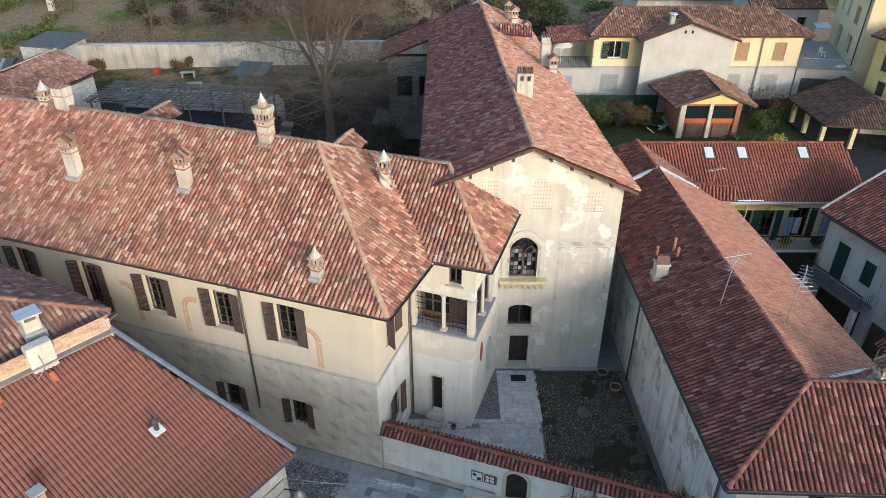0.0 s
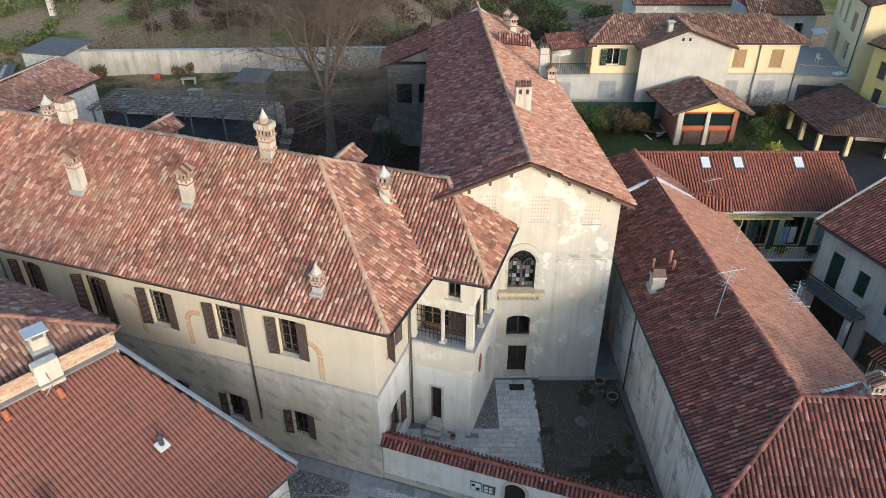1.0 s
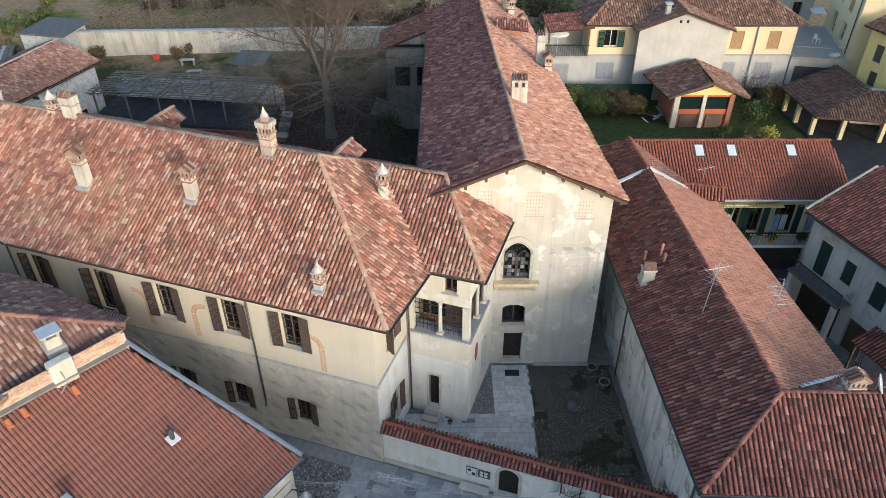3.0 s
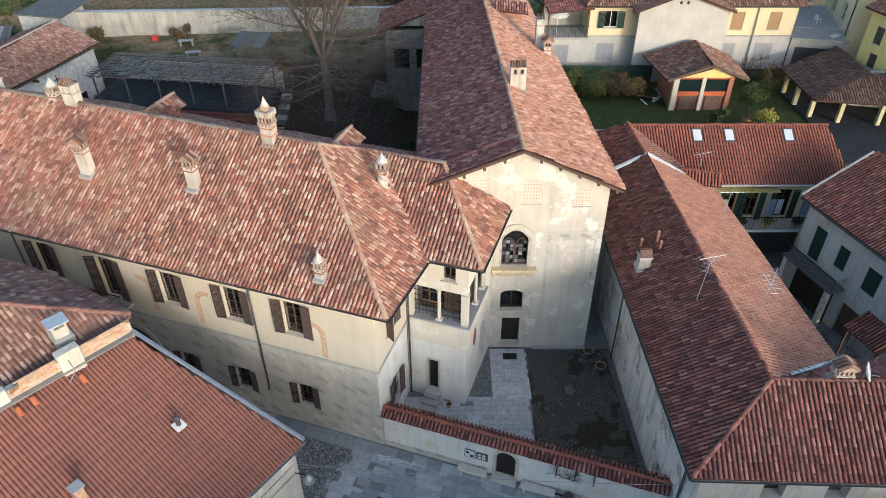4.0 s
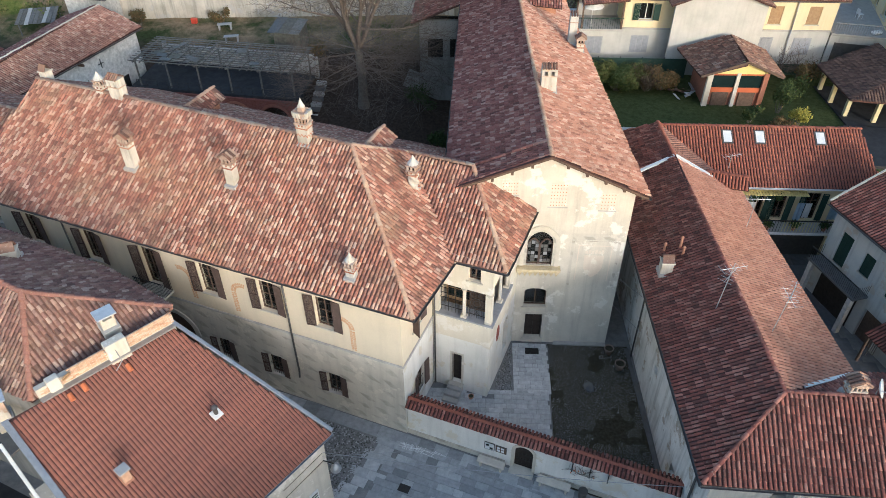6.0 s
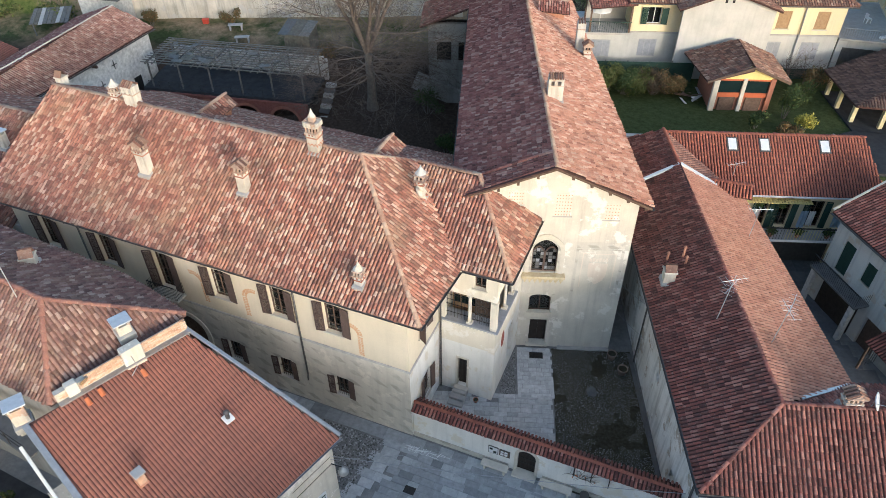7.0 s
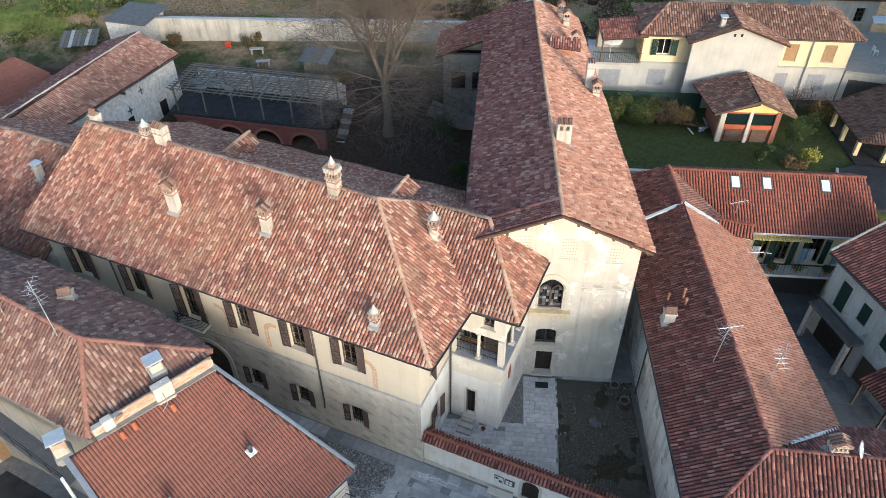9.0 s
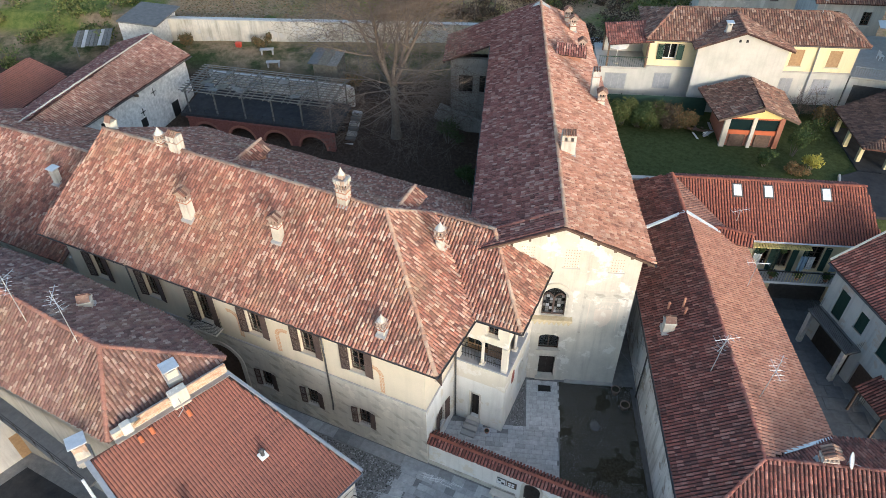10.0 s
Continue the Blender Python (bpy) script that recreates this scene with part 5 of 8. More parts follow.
pipe(side, [(10.15, 29.4, 6.9), (10.3, 29.4, 6.6), (10.3, 29.4, 0.0)], 0.05)
# rafter ends under the eaves of the long roof and its verge
for i in range(5):
    for sx in (-1, 1):
        x = 4.2 + sx * (0.9 + 1.0 * i)
        if -0.9 < x < 9.2:
            z = 13.86 - abs(x - 4.2) * 0.44
            part("rafter", box(x - 0.07, x + 0.07, 29.9, 30.5, z - 0.26, z - 0.12), "wood", hall)
part("bargeboard", box(0, 5.68, -0.03, 0.03, -0.11, 0.0, 0, Matrix.Translation((4.2, 29.86, 13.92)) @ Vector((5.2, -0.05, -2.3)).to_track_quat("X", "Z").to_matrix().to_4x4()), "wood", hall)
part("bargeboard", box(0, 5.8, -0.03, 0.03, -0.11, 0.0, 0, Matrix.Translation((4.2, 29.86, 13.92)) @ Vector((-5.35, 0.05, -2.3)).to_track_quat("X", "Z").to_matrix().to_4x4()), "wood", hall)


# ---- gable details ----
def arch_ring(bm, cx, z0, r_in, r_out, y0, y1, legs, n=14, point=0.0):
    """A jamb-and-arch surround: two legs down to legs, a round head centred at (cx, z0), raised at the crown by point."""
    def head(r):
        return [(cx - r, legs), *[(cx - r * math.cos(math.pi * i / n), z0 + r * math.sin(math.pi * i / n) * (1 + point * math.sin(math.pi * i / n) ** 6)) for i in range(n + 1)], (cx + r, legs)]
    a, b = head(r_in), head(r_out)
    va = [[bm.verts.new((x, y, z)) for x, z in a] for y in (y0, y1)]
    vb = [[bm.verts.new((x, y, z)) for x, z in b] for y in (y0, y1)]
    for i in range(len(a) - 1):
        bm.faces.new((va[0][i], va[0][i + 1], vb[0][i + 1], vb[0][i]))
        bm.faces.new((va[1][i], vb[1][i], vb[1][i + 1], va[1][i + 1]))
        bm.faces.new((vb[0][i], vb[0][i + 1], vb[1][i + 1], vb[1][i]))
        bm.faces.new((va[0][i + 1], va[0][i], va[1][i], va[1][i + 1]))
    for i in (0, -1):
        bm.faces.new((va[0][i], vb[0][i], vb[1][i], va[1][i]))


def spandrels(bm, x0, x1, z0, z1, y0, y1, n=12):
    """Fills the corners of a square-headed opening so that it ends in a round arch."""
    cx, r = (x0 + x1) / 2, (x1 - x0) / 2
    k = (z1 - z0) / r
    for s_ in (-1, 1):
        pts = [(cx + s_ * r * math.cos(math.pi / 2 * i / n), z0 + k * r * math.sin(math.pi / 2 * i / n)) for i in range(n + 1)] + [(cx + s_ * r, z1)]
        f = [bm.verts.new((x, y0, z)) for x, z in pts]
        g = [bm.verts.new((x, y1, z)) for x, z in pts]
        bm.faces.new(f), bm.faces.new(g[::-1])
        for i in range(len(pts)):
            j = (i + 1) % len(pts)
            bm.faces.new((f[i], f[j], g[j], g[i]))


GX = 4.17
gothic = part("window", box(GX - 0.72, GX + 0.72, GY + 0.14, GY + 0.2, 6.35, 6.42), "wood", hall, "pointed tracery window")
bm = bmesh.new()
spandrels(bm, GX - 0.725, GX + 0.725, 7.95, 8.855, GY + 0.02, GY + 0.45)
part("arch_fill", bm, "stone", gothic)
bm = bmesh.new()
arch_ring(bm, GX, 8.0, 0.86, 1.1, GY - 0.07, GY + 0.02, 6.35, 18, 0.12)
part("surround", bm, "stone", gothic, "carved pale stone arch")
bm = bmesh.new()
arch_ring(bm, GX, 8.0, 0.72, 0.86, GY - 0.02, GY + 0.1, 6.35, 18, 0.12)
part("surround", bm, "grey_plaster", gothic)
for dx, r in ((-0.36, 0.3), (0.36, 0.3)):
    bm = bmesh.new()
    arch_ring(bm, GX + dx, 7.75, r, r + 0.055, GY + 0.12, GY + 0.2, 6.42, 10, 0.35)
    part("mullion", bm, "shutter", gothic)
for i in range(6):
    for k in range(8):
        x = GX - 0.7 + 0.235 * i
        zz = 6.45 + 0.26 * k
        if zz < 8.35:
            p = part("pane", box(x, x + 0.2, GY + 0.22, GY + 0.23, zz, zz + 0.22), "glass" if (i * 5 + k * 3) % 7 in (0, 2, 3) or k > 5 else "porch_floor" if (i + k) % 3 else "sill", gothic)
            p.visible_shadow = False
# solid backing behind the panes, painted dark as the unlit room
part("lattice", box(GX - 0.72, GX + 0.72, GY + 0.3, GY + 0.32, 6.4, 8.8), "dark", gothic)
part("window_sill", box(GX - 1.25, GX + 1.25, GY - 0.42, GY, 6.16, 6.34, 0.02), "ochre_stone", gothic)
for i in range(8):
    x = GX - 1.05 + i * 0.3
    bm = bmesh.new()
    v = [bm.verts.new(q) for q in ((x - 0.15, GY, 6.16), (x + 0.15, GY, 6.16), (x + 0.15, GY - 0.38, 6.16), (x - 0.15, GY - 0.38, 6.16), (x, GY - 0.02, 5.62), (x, GY - 0.26, 5.72))]
    for f in ((0, 1, 2, 3), (0, 4, 1), (3, 2, 5), (0, 3, 5, 4), (1, 4, 5, 2)):
        bm.faces.new([v[i_] for i_ in f])
    part("corbel", bm, "ochre_stone", gothic, "ochre carved corbel")
# pigeon openings: perforated brick screens
for x0, x1, z0, z1 in ((4.4, 5.3, 10.5, 12.0), (7.1, 7.9, 10.35, 11.45), (1.85, 2.7, 11.2, 12.05)):
    scr = part("screen", box(x0, x1, GY - 0.012, GY, z0, z1), "white_plaster", hall)
    part("window_sill", box(x0 - 0.08, x1 + 0.08, GY - 0.05, GY, z0 - 0.05, z0), "dirty", scr)
    nx_, nz_ = int((x1 - x0) / 0.14), int((z1 - z0) / 0.2)
    for i in range(nx_):
        for k in range(nz_):
            x, z = x0 + (i + 0.5) * (x1 - x0) / nx_, z0 + (k + 0.5) * (z1 - z0) / nz_
            part("vent_hole", box(x - 0.022, x + 0.022, GY - 0.016, GY - 0.011, z - 0.028, z + 0.028), "terracotta", scr)
# faint painted frame beside the window
for x0, x1, z0, z1 in ((5.9, 8.6, 8.3, 8.75), (5.9, 6.05, 4.9, 8.2), (8.45, 8.6, 4.9, 8.2), (5.9, 8.6, 8.18, 8.24)):
    part("painted_band", box(x0, x1, GY - 0.004, GY, z0, z1), "grey_plaster", hall)
for x0, x1, z0, z1 in ((6.3, 6.36, 5.3, 7.9), (8.14, 8.2, 5.3, 7.9), (6.3, 8.2, 7.86, 7.92)):
    part("painted_band", box(x0, x1, GY - 0.004, GY, z0, z1), "faded_paint", hall)
bm = bmesh.new()
shield = [(6.7, 7.2), (7.8, 7.2), (7.78, 6.3), (7.6, 5.85), (7.25, 5.55), (6.9, 5.85), (6.72, 6.3)]
fr_, bk_ = [bm.verts.new((x, GY - 0.003, z)) for x, z in shield], [bm.verts.new((x, GY + 0.02, z)) for x, z in shield]
bm.faces.new(fr_), bm.faces.new(bk_[::-1])
for i in range(7):
    bm.faces.new((fr_[i], bk_[i], bk_[(i + 1) % 7], fr_[(i + 1) % 7]))
part("painted_shield", bm, "faded_paint", hall, "faded pink painted shield")
for i in range(6):
    part("painted_crown", box(6.72 + 0.18 * i, 6.86 + 0.18 * i, GY - 0.003, GY + 0.01, 7.32, 7.52 + 0.08 * (i % 2)), "faded_paint", hall)
bm = bmesh.new()
spandrels(bm, 3.54, 4.85, 4.25, 4.552, GY + 0.01, GY + 0.4)
part("arch_fill", bm, "white_plaster", hall)
bm = bmesh.new()
for q in ((3.36, 3.54, 3.1, 4.6), (4.85, 5.03, 3.1, 4.6)):
    add_box(bm, q[0], q[1], GY - 0.02, GY, q[2], q[3])
add_box(bm, 3.36, 5.03, GY - 0.05, GY, 2.72, 3.09)
part("surround", bm, "white_plaster", hall)
part("base_course", box(5.6, 8.85, GY - 0.25, GY, -0.1, 0.12), "concrete", hall)

# ---- facade details ----
def painted_arch(x, z0, half, side_only=0):
    """The remains of a painted arch: separate ochre voussoirs on the plaster."""
    n = 18
    for i in range(n):
        a = math.pi * (i + 0.5) / n
        if (side_only < 0 and a > math.pi * 0.62) or (side_only > 0 and a < math.pi * 0.38):
            continue
        for k, r in ((0, half), (1, half + 0.16)):
            part("painted_brick", box(-0.07, 0.07, -0.005, 0.0, -0.05, 0.05, 0, Matrix.Translation((x - r * math.cos(a), 0, z0 + r * math.sin(a))) @ Matrix.Rotation(a, 4, "Y")), "fresco", palazzo)
    for k in range(11):
        for q in (0, 0.16):
            zz = z0 - 0.1 - 0.13 * k - 0.03 * (q > 0)
            c = x + side_only * (half + q)
            part("painted_brick", box(c - 0.07, c + 0.07, -0.005, 0.0, zz - 0.05, zz + 0.05), "fresco", palazzo)


painted_arch(-3.35, 7.15, 0.55, 1)
painted_arch(-9.1, 7.45, 0.5, -1)
painted_arch(-13.0, 7.5, 0.5, 1)
bm = bmesh.new()
spandrels(bm, -15.9, -13.3, 2.9, 4.102, 0.02, 0.48)
part("arch_fill", bm, "grey_plaster", palazzo)
bm = bmesh.new()
arch_ring(bm, -14.6, 2.9, 1.3, 1.62, -0.06, 0.0, -0.1, 16)
part("portal_surround", bm, "stone", palazzo)
portal = part("portal_door", box(-15.9, -13.3, 0.38, 0.42, -0.2, 4.1), "wood", palazzo)
for i in range(10):
    part("plank", box(-15.9 + 0.26 * i + 0.005, -15.9 + 0.26 * (i + 1) - 0.005, 0.34, 0.38, -0.2, 4.1), "wood", portal)
# iron balcony
balcony = part("balcony", box(-15.9, -13.9, -0.75, 0.0, 5.98, 6.1, 0.02), "stone", palazzo)
for i in range(22):
    x = -15.85 + 1.9 * i / 21
    part("bar", tube((x, -0.7, 6.1), (x, -0.7, 7.05), 0.012, None, 5), "iron", balcony)
for i in range(8):
    for x in (-15.85, -13.95):
        part("bar", tube((x, -0.7 + 0.09 * i, 6.1), (x, -0.7 + 0.09 * i, 7.05), 0.012, None, 5), "iron", balcony)
part("handrail", box(-15.88, -13.92, -0.72, -0.68, 7.04, 7.08), "iron", balcony)

# ---- loggia ----
def column(house, x, y, z0, z1, r=0.1):
    c = part("column", lathe([(r * 1.05, z0 + 0.16), (r, z0 + 0.5), (r * 0.9, z1 - 0.26)], 14), "stone", house, m=Matrix.Translation((x, y, 0)), smooth=True)
    part("base", box(-0.17, 0.17, -0.17, 0.17, z0, z0 + 0.16, 0.03), "stone", c)
    part("capital", lathe([(r * 0.95, z1 - 0.26), (r * 1.3, z1 - 0.2), (r * 1.2, z1 - 0.14), (r * 2.1, z1 - 0.05), (r * 2.1, z1)], 8), "stone", c)


column(palazzo, 1.75, 4.12, 5.9, 8.05)
column(palazzo, 3.15, 4.12, 5.9, 8.05, 0.12)
column(palazzo, 3.15, 5.9, 5.9, 8.4)
column(palazzo, 3.15, 7.2, 5.9, 8.4)
part("ledge", box(0.1, 3.45, 3.86, 4.82, 5.82, 5.93, 0.015), "sill", palazzo)
part("ledge", box(2.95, 3.45, 4.824, 7.5, 5.82, 5.93, 0.015), "sill", palazzo)
for i in range(16):
    x = 0.2 + 3.1 * i / 15
    part("dentil", box(x - 0.05, x + 0.05, 3.9, 3.98, 5.7, 5.81), "white_plaster", palazzo)
# glazed lattice in the first bay
rail = part("grille", box(0.35, 1.7, 4.2, 4.23, 6.85, 6.88), "iron", palazzo)
for i in range(7):
    part("bar", tube((0.42 + 0.2 * i, 4.215, 5.9), (0.42 + 0.2 * i, 4.215, 8.0), 0.014, None, 5), "iron", rail)
for z in (6.25, 7.2, 7.55, 7.85):
    part("bar", box(0.35, 1.7, 4.2, 4.23, z, z + 0.022), "iron", rail)
screen = part("glazed_screen", box(0.3, 1.75, 5.3, 5.36, 5.5, 6.0), "pale_wood", palazzo, "old timber glazed screen")
for i in range(4):
    part("post", box(0.3 + 0.46 * i, 0.37 + 0.46 * i, 5.28, 5.37, 6.0, 8.4), "pale_wood", screen)
for z in (6.6, 7.2, 7.8):
    part("glazing_bar", box(0.37, 1.75, 5.3, 5.35, z, z + 0.04), "pale_wood", screen)
for i in range(3):
    part("pane", box(0.38 + 0.46 * i, 0.75 + 0.46 * i, 5.325, 5.335, 6.0, 8.4), "blue", screen)
# dark boarded back and wrought iron screen in the second bay
boards = part("boarding", box(1.78, 3.0, 4.85, 4.9, 5.5, 8.4), "wood", palazzo, "dark brown boarding")
for i in range(6):
    part("board", box(1.79 + 0.2 * i, 1.975 + 0.2 * i, 4.825, 4.85, 5.5, 8.4, 0.004), "wood", boards)
for i in range(9):
    part("bar", tube((1.9 + 0.13 * i, 4.215, 5.9), (1.9 + 0.13 * i, 4.215, 7.5 + 0.3 * math.sin(math.pi * i / 8)), 0.01, None, 5), "iron", rail)
for cx, cz, r_ in ((2.42, 7.0, 0.36), (2.42, 7.0, 0.2), (2.2, 6.4, 0.2), (2.64, 6.4, 0.2), (2.2, 7.6, 0.16), (2.64, 7.6, 0.16)):
    bm = bmesh.new()
    for i in range(14):
        a0, a1 = 2 * math.pi * i / 14, 2 * math.pi * (i + 1) / 14
        add_tube(bm, (cx + r_ * math.cos(a0), 4.2, cz + r_ * math.sin(a0)), (cx + r_ * math.cos(a1), 4.2, cz + r_ * math.sin(a1)), 0.012, None, 5)
    part("scroll", bm, "dark_zinc", rail, "wrought iron scroll")
for z in (6.15, 6.7, 7.3):
    part("bar", box(1.88, 3.0, 4.2, 4.23, z, z + 0.02), "iron", rail)
part("inner_wall", box(0.02, 0.1, 4.34, 8.5, 5.4, 10.1), "cream", palazzo)
part("step", box(1.0, 1.85, 3.45, 3.98, -0.1, 0.5, 0.02), "concrete", palazzo)
part("step", box(0.95, 1.9, 3.1, 3.45, -0.1, 0.34, 0.02), "concrete", palazzo)
part("step", box(0.95, 1.9, 2.75, 3.1, -0.1, 0.17, 0.02), "concrete", palazzo)
bm = bmesh.new()
spandrels(bm, 2.6, 3.5, 3.1, 3.602, 0.01, 0.34)
part("arch_fill", bm, "white_plaster", palazzo, m=m_le)
part("painted_oval", lathe([(0.42, 0.0), (0.4, 0.008)], 20), "oval_paint", palazzo, m=m_le @ pose(1.5, -0.006, 3.9, 90, 0, 0) @ Matrix.Diagonal((0.7, 1.5, 1, 1)))

MAT["red_clay"] = surface("bright_clay", (0.5, 0.15, 0.06), (0.56, 0.2, 0.09), 6.0)
# ---- brick upstand between the front roofs ----
b0, b1 = Vector((-13.0, 21.5, 0)), Vector((-16.95, 17.05, 0))
d = (b1 - b0)
ang = math.degrees(math.atan2(d.y, d.x))
up = part("upstand", box(0, d.length, -0.14, 0.14, 6.0, 10.55), "mortar", hip, "rendered brick upstand", Matrix.Translation(b0) @ Matrix.Rotation(radians(ang), 4, "Z"))
brick_me = mesh_of("brick", box(-0.12, 0.12, -0.03, 0.03, -0.029, 0.029, 0.004), "pale_brick")
n_b = int(d.length / 0.26)
for k in range(9):
    for i in range(n_b):
        x = 0.13 + 0.26 * (i + 0.5 * (k % 2))
        if x < d.length - 0.12 and not 2.2 < x < 3.0 and (x < 4.6 or k < 4):
            shared("brick", brick_me, up, Matrix.Translation((x, 0.13, 10.18 + 0.068 * k)))
            shared("brick", brick_me, up, Matrix.Translation((x, 0.0, 10.6 + 0.01 * ((i * 7 + k) % 3))) @ Matrix.Rotation(radians(90), 4, "X")) if k == 8 else None
part("pier", box(2.15, 3.05, -0.1, 0.35, 9.4, 10.95, 0.03), "white_plaster", up)
part("pier", box(5.0, 5.5, -0.15, 0.25, 9.4, 10.7, 0.04), "white_plaster", up)
part("vent_disc", lathe([(0.2, 0.0), (0.22, 0.03), (0.2, 0.06)], 18), "pale_wood", up, m=pose(4.75, 0.25, 10.5, 60, 0, 20))
for i, (x, y, z) in enumerate(((2.6, 0.75, 9.9), (4.4, 0.55, 10.0), (5.0, 0.6, 9.95))):
    part("new_tile", tube((x, y, z), (x, y + 0.3, z - 0.16), 0.1, 0.11, 8), "red_clay", up)
pipe(hip, [(-14.6, 19.3, 10.6), (-14.2, 18.9, 10.3), (-14.4, 18.6, 10.0)], 0.02, "zinc")
part("flashing", box(0, d.length, 0.14, 0.4, 10.02, 10.1), "zinc", up)
gutter(frontal, (-5.68, 18.72, 6.05), (-11.25, 10.8, 6.05), 0.08, "zinc")
e0, e1 = Vector((-13.0, 21.42, 10.16)), Vector((-5.7, 18.76, 6.2))
part("verge_flashing", box(0, (e1 - e0).length, -0.09, 0.09, -0.06, 0.05, 0.02, Matrix.Translation(e0) @ (e1 - e0).to_track_quat("X", "Z").to_matrix().to_4x4()), "zinc", frontal)


def roof_vent(house, x, y, z, kind="stub"):
    v = part("roof_vent", box(-0.22, 0.22, -0.22, 0.22, -0.02, 0.08, 0.02, Matrix.Rotation(radians(20), 4, "X")), "white_metal" if kind == "stub" else "terracotta", house, m=pose(x, y, z, 0, 0, 55))
    if kind == "stub":
        part("flue", tube((0, 0, 0), (0, 0, 0.42), 0.1, 0.09, 12), "dark_zinc", v)
        part("cowl", lathe([(0.15, 0.42), (0.15, 0.46), (0.04, 0.55)], 12), "dark_zinc", v)
    else:
        part("shaft", box(-0.17, 0.17, -0.17, 0.17, 0, 0.5, 0.02), "pale_brick", v)
        part("cap", box(-0.24, 0.24, -0.24, 0.24, 0.62, 0.68, 0.015), "concrete", v)
        for sx in (-0.13, 0.13):
            part("pier", box(sx - 0.04, sx + 0.04, -0.15, 0.15, 0.5, 0.62), "pale_brick", v)


roof_vent(frontal, -10.4, 18.05, 8.05)
roof_vent(frontal, -12.95, 14.75, 8.15, "brick")


# ---- antennas ----
def antenna(x, y, z, h, lean=(0.0, 0.0), turn=30, arms=(0.9, 0.75), label="thin steel television antenna on a tiled roof"):
    a = thing("antenna", label, "antenna", pose(x, y, z), "roof antennas")
    top = Vector((lean[0], lean[1], h))
    part("mast", tube((0, 0, -0.25), top, 0.025, 0.02, 8), "steel", a)
    for i, f in enumerate(arms):
        p = top * f
        m = Matrix.Translation(p) @ Matrix.Rotation(radians(turn + 35 * i), 4, "Z")
        b = part("boom", tube((-0.65, 0, 0), (0.75, 0, 0), 0.015, None, 6), "steel", a, m=m)
        for k in range(5):
            xx = -0.6 + 0.3 * k
            L = 0.34 - 0.03 * k
            part("rod", tube((xx, -L, 0.01), (xx, L, 0.01), 0.008, None, 5), "steel", b)
    return a


antenna(12.35, 25.1, 8.4, 2.9, (0.25, 0.1), 15)
antenna(14.45, 23.4, 8.65, 2.8, (0.35, 0.2), 60)
antenna(16.2, 32.8, 7.65, 2.1, (0.1, 0.0), 0, (0.95,))
antenna(-19.9, 20.9, 12.4, 2.9, (-0.5, 0.5), 110)
antenna(-23.3, 22.1, 12.1, 2.8, (-0.5, 0.5), 80)
antenna(17.3, 40.2, 7.0, 1.0, (0.0, 0.0), 20, (0.9,))
antenna(28.5, 64.4, 12.2, 1.8, (0.0, 0.0), 20, (0.95, 0.8))
dish = thing("satellite_dish", "white satellite dish fixed beside the chimney", "dish", pose(17.4, 19.5, 8.9))
part("mast", tube((0, 0, -0.3), (0, 0, 0.7), 0.025), "steel", dish)
part("reflector", lathe([(0.02, 0.0), (0.25, 0.03), (0.4, 0.09), (0.41, 0.11), (0.25, 0.06), (0.02, 0.02)], 20), "white_metal", dish, m=pose(0, 0, 0.65, 65, 0, 60), smooth=True)
part("feed_arm", tube((0, -0.1, 0.6), (0.35, -0.35, 0.75), 0.015), "steel", dish)

# ---- roof lights ----
for x in (17.45, 19.62, 23.63):
    m = Matrix.Translation((x, 42.25, 8.12)) @ Matrix.Rotation(math.atan(0.55), 4, "X")
    w = part("skylight", box(-0.36, 0.36, -0.52, 0.52, -0.05, 0.1), "dark_zinc", lit, "bright roof light", m)
    part("pane", box(-0.27, 0.27, -0.43, 0.43, 0.1, 0.115), "white_metal", w)

# white flashings between the north roofs
for a, b in (((10.4, 37.4, 8.15), (13.0, 38.45, 8.88)), ((13.1, 38.5, 8.88), (15.9, 37.6, 7.62))):
    a, b = Vector(a), Vector(b)
    part("flashing", box(0, (b - a).length, -0.1, 0.1, -0.05, 0.07, 0, Matrix.Translation(a) @ (b - a).to_track_quat("X", "Z").to_matrix().to_4x4()), "white_metal", side)
roof_slope(lit, [(15.0, 37.3, 7.55), (17.5, 36.7, 7.55), (17.6, 37.5, 8.0), (15.1, 38.1, 8.0)], "porto", "red", 0.1)
ridge(lit, (15.1, 38.1, 8.0), (17.6, 37.5, 8.0), "red")

# verge of the corner house towards the yard, and a low roof below it
for a, b, w_, mat_ in (((-17.6, 15.75, 10.2), (-11.3, 10.75, 6.2), 0.13, "zinc"), ((-17.9, 15.3, 9.3), (-12.2, 10.6, 5.7), 0.07, "white_metal")):
    a, b = Vector(a), Vector(b)
    part("verge_flashing", box(0, (b - a).length, -w_, w_, -0.06, 0.06, 0.02, Matrix.Translation(a) @ (b - a).to_track_quat("X", "Z").to_matrix().to_4x4()), mat_, frontal)
low_roof = thing("yard_shed", "low shed with a dark red tile roof in the yard", "shed", pose(0, 0, 0))
roof_slope(low_roof, [(-22.0, 10.2, 5.6), (-17.2, 6.8, 5.6), (-15.6, 9.6, 6.8), (-19.8, 13.4, 6.8)], "porto", "porto")
part("wall", prism([(-21.6, 10.4), (-17.2, 7.2), (-15.9, 9.6), (-19.8, 13.0)], -0.2, 5.5), "dirty", low_roof)


